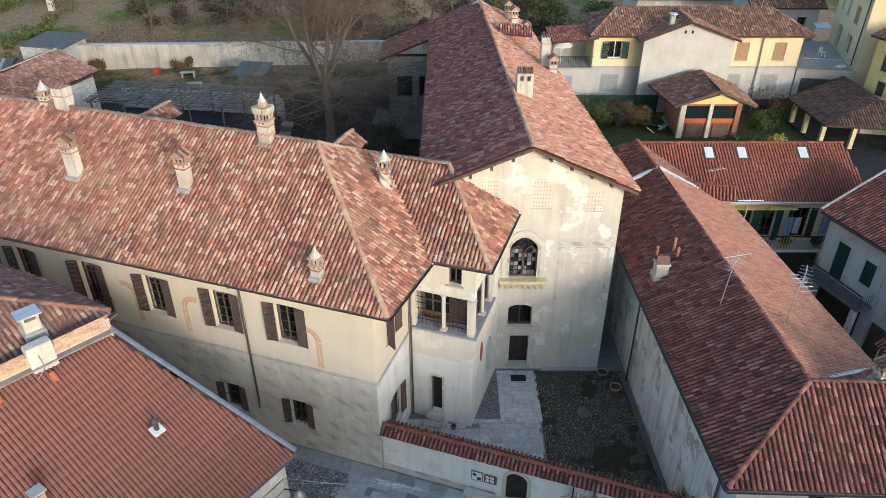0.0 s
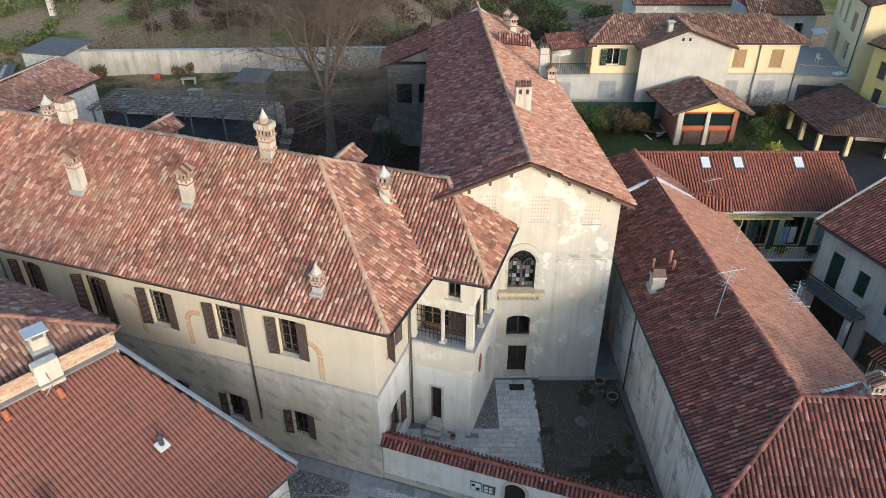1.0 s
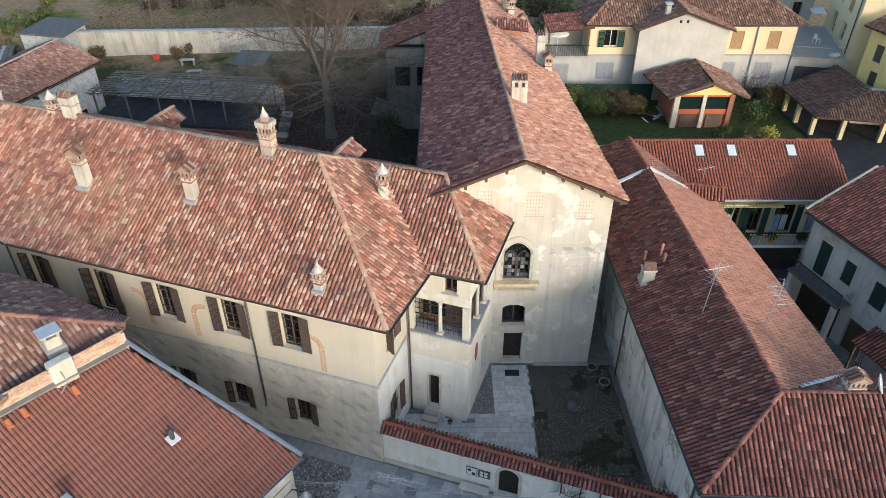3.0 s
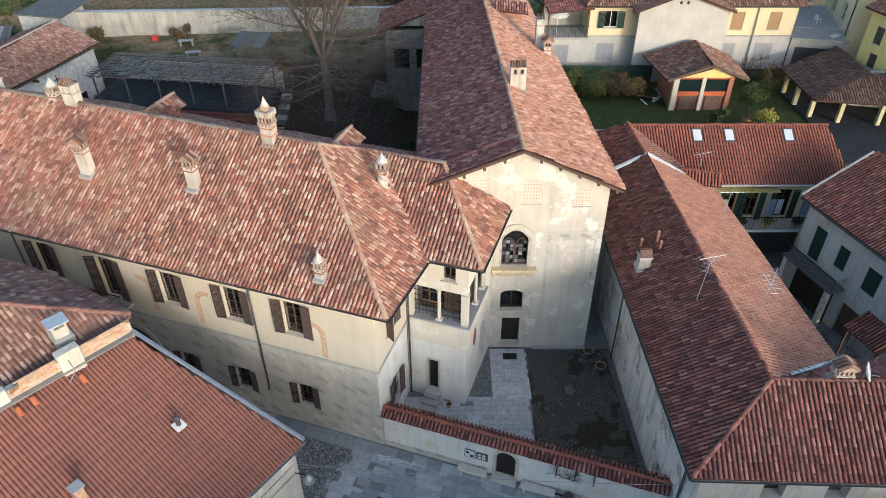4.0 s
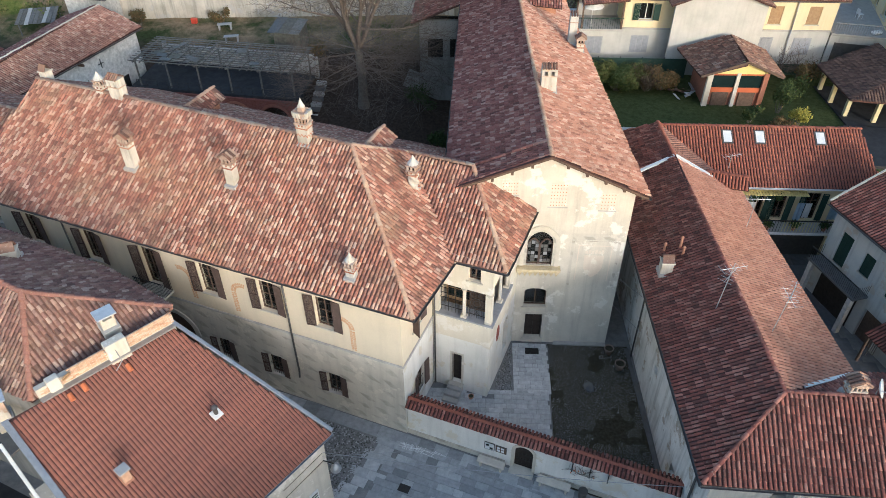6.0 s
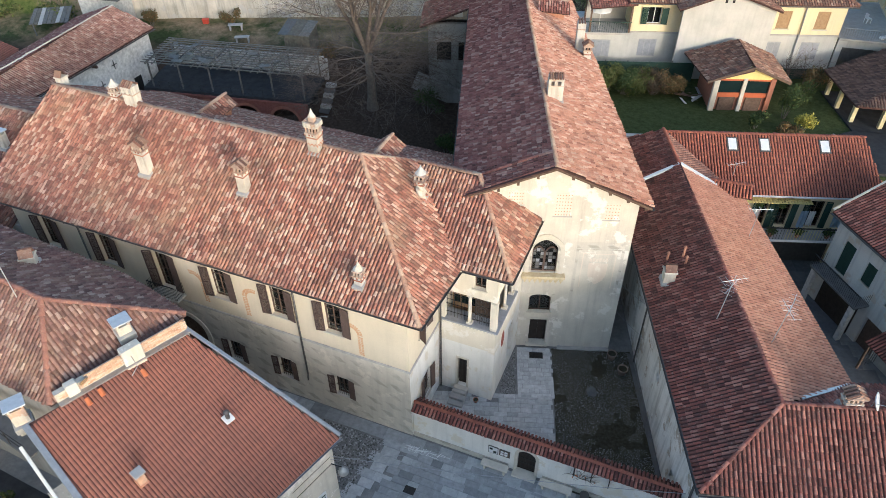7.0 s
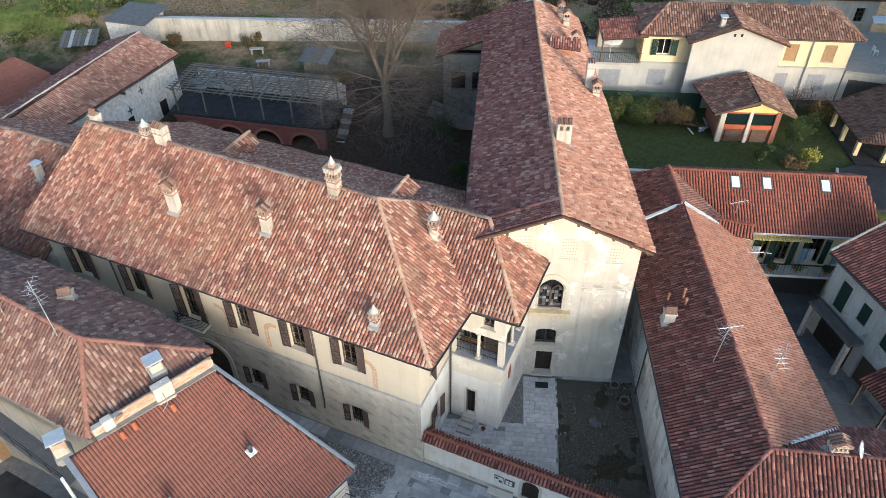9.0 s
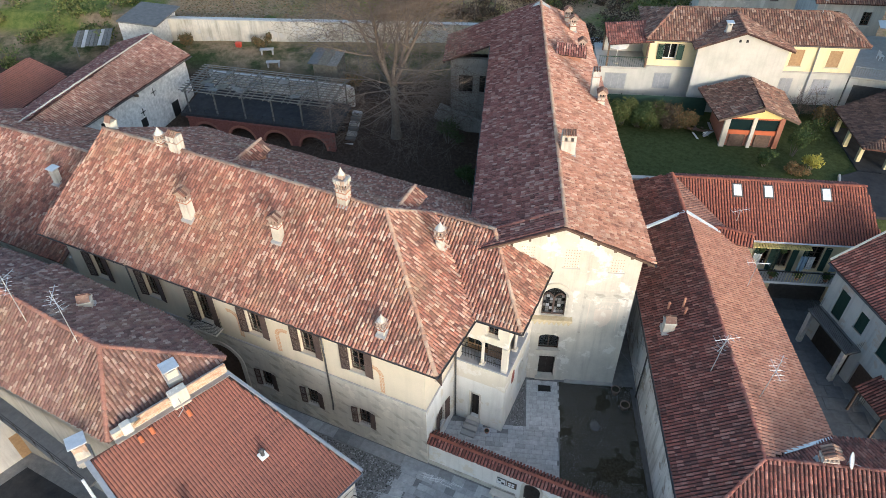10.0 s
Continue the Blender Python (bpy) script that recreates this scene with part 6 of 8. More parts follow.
# ---- paving ----
def lay_slabs(owner, x0, x1, y0, y1, row, low, high, material, keep=lambda x, y: True, name="slab", seed=3, z=0.0):
    """Stone slabs in courses, each a piece of its own."""
    rnd = random.Random(seed)
    shapes = {}
    y = y0
    while y < y1 - 0.05:
        x = x0
        while x < x1 - 0.12:
            w = round(min(rnd.uniform(low, high) * (0.6 if x == x0 else 1), x1 - x), 1)
            if keep(x + w / 2, y + row / 2):
                if w not in shapes:
                    shapes[w] = mesh_of(name, box(0, w - 0.012, 0, row - 0.012, -0.08, 0.0, 0.008), material)
                shared(name, shapes[w], owner, Matrix.Translation((x, y, z + 0.03 + rnd.uniform(-0.006, 0.006))) @ Matrix.Rotation(rnd.uniform(-0.006, 0.006), 4, "X"))
            x += max(w, 0.1)
        y += row


def cobbles(owner_name, label, spots, size=0.12, seed=5, z=0.012, mat="cobble"):
    """Round stones set side by side; too many to count, so one mesh."""
    r = np.random.default_rng(seed)
    spots = np.array(spots)
    n = len(spots)
    ring = np.array([(math.cos(a), math.sin(a)) for a in np.arange(6) * math.pi / 3])
    base = np.concatenate([np.c_[ring, np.full(6, -0.4)], np.c_[ring * 0.72, np.full(6, 0.25)], [[0, 0, 0.42]]])
    s = size * 0.5 * r.uniform(0.75, 1.15, (n, 1, 1))
    ang = r.uniform(0, 6.28, n)
    c, sn = np.cos(ang), np.sin(ang)
    stretch = r.uniform(0.8, 1.25, n)
    vx, vy, vz = base[:, 0][None] * stretch[:, None], base[:, 1][None] / stretch[:, None], np.repeat(base[:, 2][None], n, 0)
    v = np.stack([vx * c[:, None] - vy * sn[:, None], vx * sn[:, None] + vy * c[:, None], vz], -1) * s
    v[..., 0] += spots[:, 0, None]
    v[..., 1] += spots[:, 1, None]
    v[..., 2] += z
    f4 = [(i, (i + 1) % 6, 6 + (i + 1) % 6, 6 + i) for i in range(6)]
    f3 = [(6 + i, 6 + (i + 1) % 6, 12) for i in range(6)]
    lo = np.array([k for f in f4 + f3 for k in f])
    st = np.array([*range(0, 24, 4), *range(24, 42, 3)])
    loops = (lo[None] + 13 * np.arange(n)[:, None]).ravel()
    starts = (st[None] + 42 * np.arange(n)[:, None]).ravel()
    ob = new(owner_name, quick_mesh(owner_name, v.reshape(-1, 3), loops, starts, mat))
    return tagged(ob, label, "cobbles", kind="stuff")


def scatter(x0, x1, y0, y1, step, keep, seed):
    r = np.random.default_rng(seed)
    out = []
    for j, y in enumerate(np.arange(y0, y1, step)):
        for x in np.arange(x0, x1, step):
            p = (x + (j % 2) * step / 2 + r.uniform(-0.45, 0.45) * step, y + r.uniform(-0.45, 0.45) * step)
            if keep(*p):
                out.append(p)
    return out


PINV = PAL.inverted()


def local(x, y):
    v = PINV @ Vector((x, y, 0))
    return v.x, v.y


def in_court(x, y):
    e, n = local(x, y)
    return n > 0.55 and y < 30.2 and x < 10.5 and (e > 0.0 and (n < 3.9 or e > 3.4))


paving = thing("court_paving", "worn grey granite slabs across the court", "paving", pose(0, 0, 0), kind="structure")
lay_slabs(paving, -3.0, 5.1, 20.5, 26.25, 0.33, 0.4, 0.8, "slab", lambda x, y: in_court(x, y) and local(x, y)[1] > 0.8)
lay_slabs(paving, 3.05, 5.2, 26.25, 30.2, 0.33, 0.3, 0.7, "pale_slab", lambda x, y: True, seed=8)
cobbles("court_cobbles", "dark mossy cobbles of the shaded court", scatter(2.0, 10.4, 18.8, 30.2, 0.078, lambda x, y: in_court(x, y) and ((x > 5.2 and noise.noise(Vector((x * 0.5, y * 0.4, 1))) + 0.5 * noise.noise(Vector((x * 2, y * 2, 4))) < 0.42 - 0.07 * (x - 6)) or (y > 26.3 and x < 2.95)), 3), 0.08)
bed = single("moss_bed", prism([(5.1, 20.4), (10.45, 18.7), (10.2, 30.2), (5.25, 30.2)], 0.0, 0.022), "ground", "damp mossy earth between the cobbles", "moss", kind="structure")
MAT["moss"] = surface("mossy_earth", (0.028, 0.026, 0.018), (0.075, 0.068, 0.046), 5.0, 0.95, 0.1, 0.0, 0.8)
bed.data.materials[0] = MAT["moss"]


def cobbled(x, y):
    """Above zero on the cobbled side of the street, before the corner house."""
    return -1.25 + 0.125 * (y + 1.1) - x


street = thing("street_paving", "grey granite slabs of the street", "paving", PAL, kind="structure")
lay_slabs(street, -1.5, 13.5, -5.6, -0.9, 0.42, 0.45, 0.95, "street_slab", lambda x, y: x > 0.35 + 0.3 * (y + 0.9), seed=11)
lay_slabs(street, -3.6, 1.2, -5.6, -0.9, 0.55, 0.7, 1.2, "street_strip", lambda x, y: cobbled(x, y) < 0 and x < 0.35 + 0.3 * (y + 0.9), seed=14, z=-0.002)
lay_slabs(street, -14.0, 13.5, -0.85, -0.05, 0.78, 0.7, 1.1, "street_slab", lambda x, y: True, seed=13)
cobbles("street_cobbles", "small dark cobbles beside the corner house", [tuple((PAL @ Vector((a, b, 0))).xy) for a, b in scatter(-12, -1.2, -6.5, -0.9, 0.1, lambda x, y: cobbled(x, y) > 0.05, 9)], 0.12)
drain = single("drain_cover", box(-0.3, 0.3, -0.22, 0.22, 0.03, 0.045), "iron", "square iron drain cover set in the street", "drain", PAL @ pose(1.25, -3.2, 0))


# ---- street furniture and the gate ----
bm = bmesh.new()
spandrels(bm, 6.05, 7.05, 1.5, 2.002, 0.01, 0.38)
part("arch_fill", bm, "limewash", court, m=m_cw)
gate = part("gate", box(6.05, 7.05, 0.2, 0.26, -0.1, 2.0), "dark_door", court, "dark arched plank gate", m_cw)
for i in range(5):
    part("plank", box(6.06 + 0.2 * i, 6.24 + 0.2 * i, 0.17, 0.2, -0.05, 1.95, 0.005), "dark_door", gate)
for i in range(4):
    part("strap", box(6.06, 7.04, 0.155, 0.17, 0.25 + 0.42 * i, 0.31 + 0.42 * i), "iron", gate)
bm = bmesh.new()
arch_ring(bm, 6.55, 1.5, 0.5, 0.66, -0.04, 0.01, -0.1, 14)
part("gate_surround", bm, "stone", court, m=m_cw)
part("threshold", box(5.9, 7.2, -0.45, 0.15, -0.05, 0.14, 0.02), "stone", court, m=m_cw)
part("base_course", box(0, 5.6, -0.06, 0, -0.1, 0.35), "grey_plaster", court, m=m_cw)
part("base_course", box(7.5, 14.2, -0.06, 0, -0.1, 0.35), "grey_plaster", court, m=m_cw)


def bench(x0, x1):
    b = thing("bench", "long stone bench against the white court wall", "bench", PAL, "street benches")
    part("seat", box(x0, x1, -0.55, -0.1, 0.38, 0.5, 0.03), "stone", b)
    for x in (x0 + 0.15, x1 - 0.25):
        part("leg", box(x, x + 0.12, -0.5, -0.12, -0.02, 0.38, 0.01), "stone", b)


bench(4.25, 5.75)
bench(7.5, 9.25)
for x0, x1, z0, z1, mat_, lab in ((4.5, 5.0, 0.92, 1.45, "white_metal", "white notice board with printed sheets"), (5.12, 5.66, 0.95, 1.42, "wood", "dark wooden notice board")):
    nb = thing("notice_board", lab, "board", PAL, "notice boards")
    part("panel", box(x0, x1, 0.04, 0.1, z0, z1, 0.008), mat_, nb)
    part("frame", box(x0 - 0.03, x1 + 0.03, 0.05, 0.098, z0 - 0.03, z1 + 0.03), "dark_zinc", nb)
    for i in range(2):
        for k in range(2):
            part("sheet", box(x0 + 0.05 + 0.22 * i, x0 + 0.22 + 0.22 * i, 0.034, 0.04, z0 + 0.06 + 0.23 * k, z0 + 0.24 + 0.2 * k), "cloth" if mat_ == "wood" else ("blue" if (i + k) % 2 else "cloth"), nb)
bin_ = thing("litter_bin", "dark metal litter bin against the wall", "bin", PAL @ pose(9.9, -0.35, 0))
part("body", lathe([(0.17, 0.05), (0.2, 0.1), (0.22, 0.62), (0.2, 0.62), (0.17, 0.2)], 16), "dark_zinc", bin_, smooth=True)
part("rim", lathe([(0.22, 0.6), (0.245, 0.62), (0.245, 0.66), (0.2, 0.66)], 16), "dark_zinc", bin_)
for i in range(3):
    br = single("wall_bracket", box(9.1 + 0.9 * i, 9.15 + 0.9 * i, -0.12, 0.1, 1.55, 2.25), "iron", "short dark iron bracket on the court wall", "bracket", PAL, "wall brackets")


def cable(pts, r=0.018, sag=0.15, label="thin overhead cable slung across the street"):
    bm = bmesh.new()
    a, b = Vector(pts[0]), Vector(pts[1])
    out = (b - a).cross(Vector((0, 0, 1))).normalized()
    rings = []
    for i in range(13):
        t = i / 12
        p = a.lerp(b, t) - Vector((0, 0, sag * 4 * t * (1 - t)))
        rings.append([bm.verts.new(p + r * (math.cos(k * 1.2566) * out + math.sin(k * 1.2566) * Vector((0, 0, 1)))) for k in range(5)])
    for lo, hi in zip(rings, rings[1:]):
        for k in range(5):
            bm.faces.new((lo[k], lo[(k + 1) % 5], hi[(k + 1) % 5], hi[k]))
    single("cable", bm, "zinc", label, "cable", group="overhead cables", smooth=True)


cable(((-6.5, 18.3, 5.2), (10.6, 18.4, 3.4)), 0.016, 0.3)
cable(((-6.2, 18.2, 5.0), (-1.0, 21.5, 1.2)), 0.012, 0.1)
cable(((8.9, 30.6, 5.4), (10.3, 29.0, 5.2)), 0.014, 0.05, "thin cable between two house walls")
cable(((8.9, 30.6, 3.2), (10.3, 28.6, 3.0)), 0.014, 0.05, "thin cable between two house walls")


# pale netting dropped on the street, and a leafless climber on the court wall
net = thing("ground_net", "crumpled pale netting lying on the street slabs", "net", pose(-2.0, 22.05, 0.05, 0, 0, -15))
nr = random.Random(12)
for i in range(16):
    x, y = nr.uniform(-1.1, 1.0), nr.uniform(-0.16, 0.16)
    part("strand", tube((x - 0.3, y, 0.012), (x + 0.34, y + nr.uniform(-0.14, 0.14), 0.02 + nr.uniform(0, 0.05)), 0.014, 0.01, 5), "cloth", net)
for i in range(14):
    x = nr.uniform(-1.1, 1.1)
    part("strand", tube((x, -0.2, 0.015), (x + nr.uniform(-0.2, 0.2), 0.2, 0.04), 0.012, None, 5), "cloth", net)
climber = thing("climbing_rose", "leafless climbing rose with red hips on the court wall", "climber", PAL @ pose(9.6, 0.06, 1.2))
bm = bmesh.new()
for i in range(9):
    limbs(bm, (nr.uniform(-0.1, 0.1), 0, 0.1), (nr.uniform(-1.4, 1.2), -0.1, nr.uniform(0.1, 0.8)), nr.uniform(0.6, 1.3), 0.012, 1, nr, 0.5)
part("stems", bm, "twig", climber)
for i in range(7):
    part("hip", lathe([(0.015, -0.03), (0.04, 0.0), (0.015, 0.035)], 8), "red_clay", climber, m=pose(nr.uniform(-0.6, 0.8), -0.12, nr.uniform(0.1, 0.7)))

# ---- pots and stones in the court ----
MAT["old_pot"] = surface("weathered_pot", (0.2, 0.13, 0.1), (0.34, 0.27, 0.22), 6.0, 0.95)
def pot(x, y, r, h, label, plant=0):
    p = thing("plant_pot", label, "plant pot", pose(x, y, 0.03), "court pots")
    part("body", lathe([(r * 0.66, 0), (r * 0.9, h * 0.75), (r, h * 0.8), (r, h), (r * 0.88, h), (r * 0.82, h * 0.82)], 20), "terracotta" if plant else "old_pot", p, smooth=True)
    part("soil", lathe([(r * 0.85, h * 0.8), (r * 0.83, h * 0.86)], 16), "moss", p)
    return p


pot(8.95, 29.6, 0.3, 0.5, "large grey stone pot of bare soil in the court corner")
pot(9.45, 28.4, 0.32, 0.5, "large grey stone pot of bare soil by the wall")
pot(0.55, 25.75, 0.16, 0.22, "small terracotta pot at the loggia foot", 1)
rock = bmesh.new()
bmesh.ops.create_icosphere(rock, subdivisions=2, radius=0.34)
for v in rock.verts:
    v.co *= 1 + 0.35 * noise.noise(v.co * 3.1)
    v.co.z *= 0.55
single("boulder", rock, "porch_floor", "low grey boulder among the court cobbles", "stone", pose(7.45, 26.8, 0.12))
single("door_mat", box(-0.42, 0.42, -0.24, 0.24, 0.0, 0.025), "iron", "dark door mat on the slabs", "mat", pose(4.25, 29.55, 0.04))


# ---- trees and shrubs ----
def bare_tree(x, y, h, r, label, seed, depth=4, stems=5):
    rnd = random.Random(seed)
    t = thing("tree", label, "tree", pose(x, y, height(x, y) - 0.1))
    bm = bmesh.new()
    p = Vector((0, 0, 0))
    for i in range(5):
        q = Vector((0.06 * math.sin(i * 1.3), 0.05 * math.cos(i * 1.7), h * 0.36 * (i + 1) / 5))
        add_tube(bm, p, q, r * (1.35 if i == 0 else 1.0) * (1 - 0.05 * i), r * (1 - 0.05 * (i + 1)), 12, False)
        p = q
    part("trunk", bm, "bark", t, smooth=True)
    crown = bmesh.new()
    for k in range(stems):
        a = 6.28 * k / stems + rnd.uniform(-0.3, 0.3)
        limbs(crown, p - Vector((0, 0, rnd.uniform(0, 0.9))), Vector((0.5 * math.cos(a), 0.5 * math.sin(a), 1.0)), h * 0.5, r * 0.5, depth, rnd, 0.55, 0.0, (4, 7) if depth > 3 else (3, 5))
    for k in range(20):
        a = rnd.uniform(0, 6.28)
        limbs(crown, Vector((0, 0, h * rnd.uniform(0.2, 0.38))), Vector((math.cos(a), math.sin(a), 0.05)), h * 0.34, r * 0.16, depth - 1, rnd, 0.5, 0.2, (4, 6) if depth > 3 else (3, 5))
    part("crown", crown, "twig", t, "bare grey-brown branches and twigs")
    return t


bare_tree(-9.4, 54.6, 15.0, 0.42, "large bare deciduous tree with dense grey twigs", 4, 4, 6)


def leaf_mesh(name, blobs, count, size, material, seed):
    """Loose leaves gathered on uneven clumps."""
    r = np.random.default_rng(seed)
    verts = []
    for cx, cy, cz, rx, ry, rz, share in blobs:
        n = int(count * share)
        d = r.normal(size=(n, 3))
        d /= np.linalg.norm(d, axis=1, keepdims=True)
        lump = 0.72 + 0.28 * np.sin(d[:, 0] * 5.1 + cx) * np.sin(d[:, 1] * 4.3 + cy) + 0.12 * r.normal(size=n)
        c = d * (lump * r.uniform(0.55, 1.05, n) ** 0.5)[:, None] * (rx, ry, rz) + (cx, cy, cz)
        u = r.normal(size=(n, 3))
        u /= np.linalg.norm(u, axis=1, keepdims=True)
        w = np.cross(u, d + 0.3 * r.normal(size=(n, 3)))
        w /= np.linalg.norm(w, axis=1, keepdims=True) + 1e-9
        s = size * r.uniform(0.6, 1.4, (n, 1))
        verts.append(np.stack([c - u * s, c + w * s * 0.55, c + u * s, c - w * s * 0.55], 1))
    v = np.concatenate(verts)
    n = len(v)
    return quick_mesh(name, v.reshape(-1, 3), np.arange(4 * n), np.arange(0, 4 * n, 4), material, False)


def shrub(x, y, rx, ry, rz, label, material="leaf", count=900, size=0.13, seed=1, clumps=7, name="shrub", stems=True):
    rnd = random.Random(seed)
    s = thing(name, label, name, pose(x, y, height(x, y)))
    blobs = [(rnd.uniform(-0.6, 0.6) * rx, rnd.uniform(-0.6, 0.6) * ry, rz * rnd.uniform(0.45, 1.05), rx * rnd.uniform(0.35, 0.6), ry * rnd.uniform(0.35, 0.6), rz * rnd.uniform(0.35, 0.55), 1.0 / clumps) for _ in range(clumps)]
    ob = new("foliage", leaf_mesh("foliage", blobs, count, size, material, seed))
    ob.parent = s
    if stems:
        bm = bmesh.new()
        for b in blobs:
            add_tube(bm, (b[0] * 0.2, b[1] * 0.2, -0.1), b[:3], 0.035, 0.012, 5, False)
        part("stem", bm, "bark", s)
    return s


MAT["blue_cloth"] = surface("pale_blue_cloth", (0.3, 0.4, 0.52), (0.4, 0.5, 0.6), 3.0)
MAT["bright_leaf"] = pieces_mat("garden_leaves", [(0.05, 0.075, 0.02), (0.1, 0.125, 0.035), (0.16, 0.17, 0.05), (0.07, 0.09, 0.03), (0.2, 0.16, 0.06)], 3.0)
# hedge and garden plants round the yellow house
for i in range(6):
    shrub(9.8 + 1.35 * i, 57.0 + 0.3 * (i % 2), 1.5, 1.7, 1.9 - 0.1 * i, "dense green hedge mixed with brown leaves", ("leaf", "bright_leaf", "leaf", "bright_leaf", "brush_leaf", "dry_leaf")[i], 5200, 0.07, 20 + i, 16, "hedge")
for x, y, rx, rz, mat_, lab in ((22.6, 51.6, 0.9, 1.2, "leaf", "feathery green shrub on the lawn"), (26.2, 51.2, 0.9, 1.3, "yellow_leaf", "yellow flowering shrub on the lawn"), (25.4, 53.3, 0.9, 2.2, "leaf", "climbing green shrub at the shed corner"), (24.9, 50.6, 1.2, 0.7, "dry_leaf", "low tangled brown shrub"), (27.5, 56.6, 1.6, 1.5, "leaf", "dark green bush by the shed"), (29.3, 58.4, 1.5, 1.6, "dry_leaf", "bare brown bush beside the porch"), (17.2, 57.2, 0.9, 1.4, "dry_leaf", "brown leafless bush by the shed"), (13.5, 45.9, 0.6, 0.6, "leaf", "low green plant behind the roof"), (12.3, 45.6, 0.4, 0.5, "leaf", "low green plant behind the roof"), (-4.5, 54.0, 1.6, 1.7, "leaf", "dark evergreen bush under the wall"), (-2.6, 49.5, 1.2, 1.2, "leaf", "dark evergreen bush in the shaded garden"), (-14.5, 60.0, 1.4, 1.5, "dry_leaf", "brown climbing bush by the hut"), (-25.0, 66.3, 1.1, 1.1, "dry_leaf", "dry bush against the garden wall"), (-33.0, 65.8, 1.0, 1.2, "dry_leaf", "dry bush against the garden wall"), (-6.0, 45.5, 0.9, 0.7, "leaf", "low dark plant in the shaded garden"), (-4.0, 43.2, 0.7, 0.8, "leaf", "low dark plant in the shaded garden")):
    shrub(x, y, rx, rx * 0.9, rz, lab, mat_, 1500, 0.08, int(abs(x * 7 + y * 3)), 6)
for i, (x, y) in enumerate(((29.0, 59.5), (27.6, 59.8))):
    bare_tree(x, y, 3.6, 0.07, "small bare garden tree with thin branches", 40 + i, 2, 4)

# the wooded slope behind: brush, bare stems and evergreens
wr = random.Random(9)
brush = []
while len(brush) < 420:
    x, y = wr.uniform(-48, 14), wr.uniform(69.5, 106)
    if (x < -13 and y < 75 + 3 * noise.noise(Vector((x * 0.2, 0, 0)))) or (x < -34 and y < 84):
        continue
    s = wr.uniform(0.6, 1.5)
    brush.append((x, y, height(x, y) + s * 0.45, s * 1.4, s * 1.2, s * 0.8, 1 / 420))
ob = new("brushwood", leaf_mesh("brushwood", brush, 90000, 0.13, "brush_leaf", 77))
tagged(ob, "brown winter brushwood on the slope", "brushwood", kind="stuff")
green = []
while len(green) < 200:
    x, y = wr.choice(((wr.uniform(-66, -37), wr.uniform(66, 100)), (wr.uniform(-66, -44), wr.uniform(60, 72)), (wr.uniform(-40, 2), wr.uniform(86, 104)), (wr.uniform(4, 34), wr.uniform(77, 92))))
    if x < -30 and noise.noise(Vector((x * 0.12, y * 0.12, 5))) < -0.1:
        continue
    s = wr.uniform(0.6, 1.8)
    green.append((x, y, height(x, y) + s * 0.5, s * 1.3, s * 1.2, s * 0.9, 1 / 200))
ob = new("evergreens", leaf_mesh("evergreens", green, 60000, 0.14, "bright_leaf", 78))
tagged(ob, "green bushes and ivy on the slope", "bushes", kind="stuff")
bm = bmesh.new()
for i in range(70):
    x, y = wr.uniform(-30, 6), wr.uniform(72, 100)
    limbs(bm, (x, y, height(x, y) - 0.1), (0, 0, 1), wr.uniform(3, 6), 0.09, 2, wr, 0.4)
ob = single("saplings", bm, "twig", "thin bare saplings on the slope", "saplings", kind="stuff")
# fallen leaves on the terrace garden and slope
cob = scatter(-36, -6, 68.8, 78, 0.3, lambda x, y: True, 31)
lr_ = np.random.default_rng(4)
lv = []
for x, y in cob:
    a = lr_.uniform(0, 6.28)
    z = height(x, y) + 0.03
    s = lr_.uniform(0.08, 0.17)
    lv.append([(x + s * math.cos(a + k * 1.57), y + s * math.sin(a + k * 1.57), z + 0.03 * lr_.normal()) for k in range(4)])
lv = np.array(lv)
ob = new("fallen_leaves", quick_mesh("fallen_leaves", lv.reshape(-1, 3), np.arange(4 * len(lv)), np.arange(0, 4 * len(lv), 4), "dry_leaf", False))
tagged(ob, "fallen brown leaves on the ground", "leaves", kind="stuff")

# ---- terrace, pergola and hut ----
T0, T1 = Vector((-28.9, 54.1, 0)), Vector((-14.7, 52.3, 0))
tl = (T1 - T0).length
ta = math.degrees(math.atan2((T1 - T0).y, (T1 - T0).x))
mt = Matrix.Translation(T0) @ Matrix.Rotation(radians(ta), 4, "Z")
arches = [(0.5 + 3.5 * i, 3.0 + 3.5 * i, 0.6, 4.05) for i in range(4)]
m_t = wall(terrace, T0.xy, T1.xy, 0.5, 4.6, arches, "dark_brick", 0.4, "arcade_wall")
for a, b, c, d_ in arches:
    bm = bmesh.new()
    spandrels(bm, a, b, 2.9, d_ + 0.002, 0.01, 0.38)
    part("arch_fill", bm, "dark_brick", terrace, m=m_t)
    bm = bmesh.new()
    arch_ring(bm, (a + b) / 2, 2.9, (b - a) / 2, (b - a) / 2 + 0.22, -0.03, 0.0, 0.6, 14)
    part("arch_ring", bm, "brick", terrace, m=m_t)
# near-black sheet painted as the deep shade inside the arcade
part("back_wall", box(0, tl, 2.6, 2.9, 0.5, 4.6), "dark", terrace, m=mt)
part("house_wall", box(0, tl, 5.2, 5.5, 4.9, 6.6), "dirty", terrace, m=mt)
part("coping", box(-0.1, tl + 0.1, -0.12, 0.4, 4.6, 4.72, 0.02), "dark_brick", terrace, m=mt)
part("rear_retaining", box(0, tl, 6.0, 6.3, 3.0, 6.0), "dirty", terrace, m=mt)
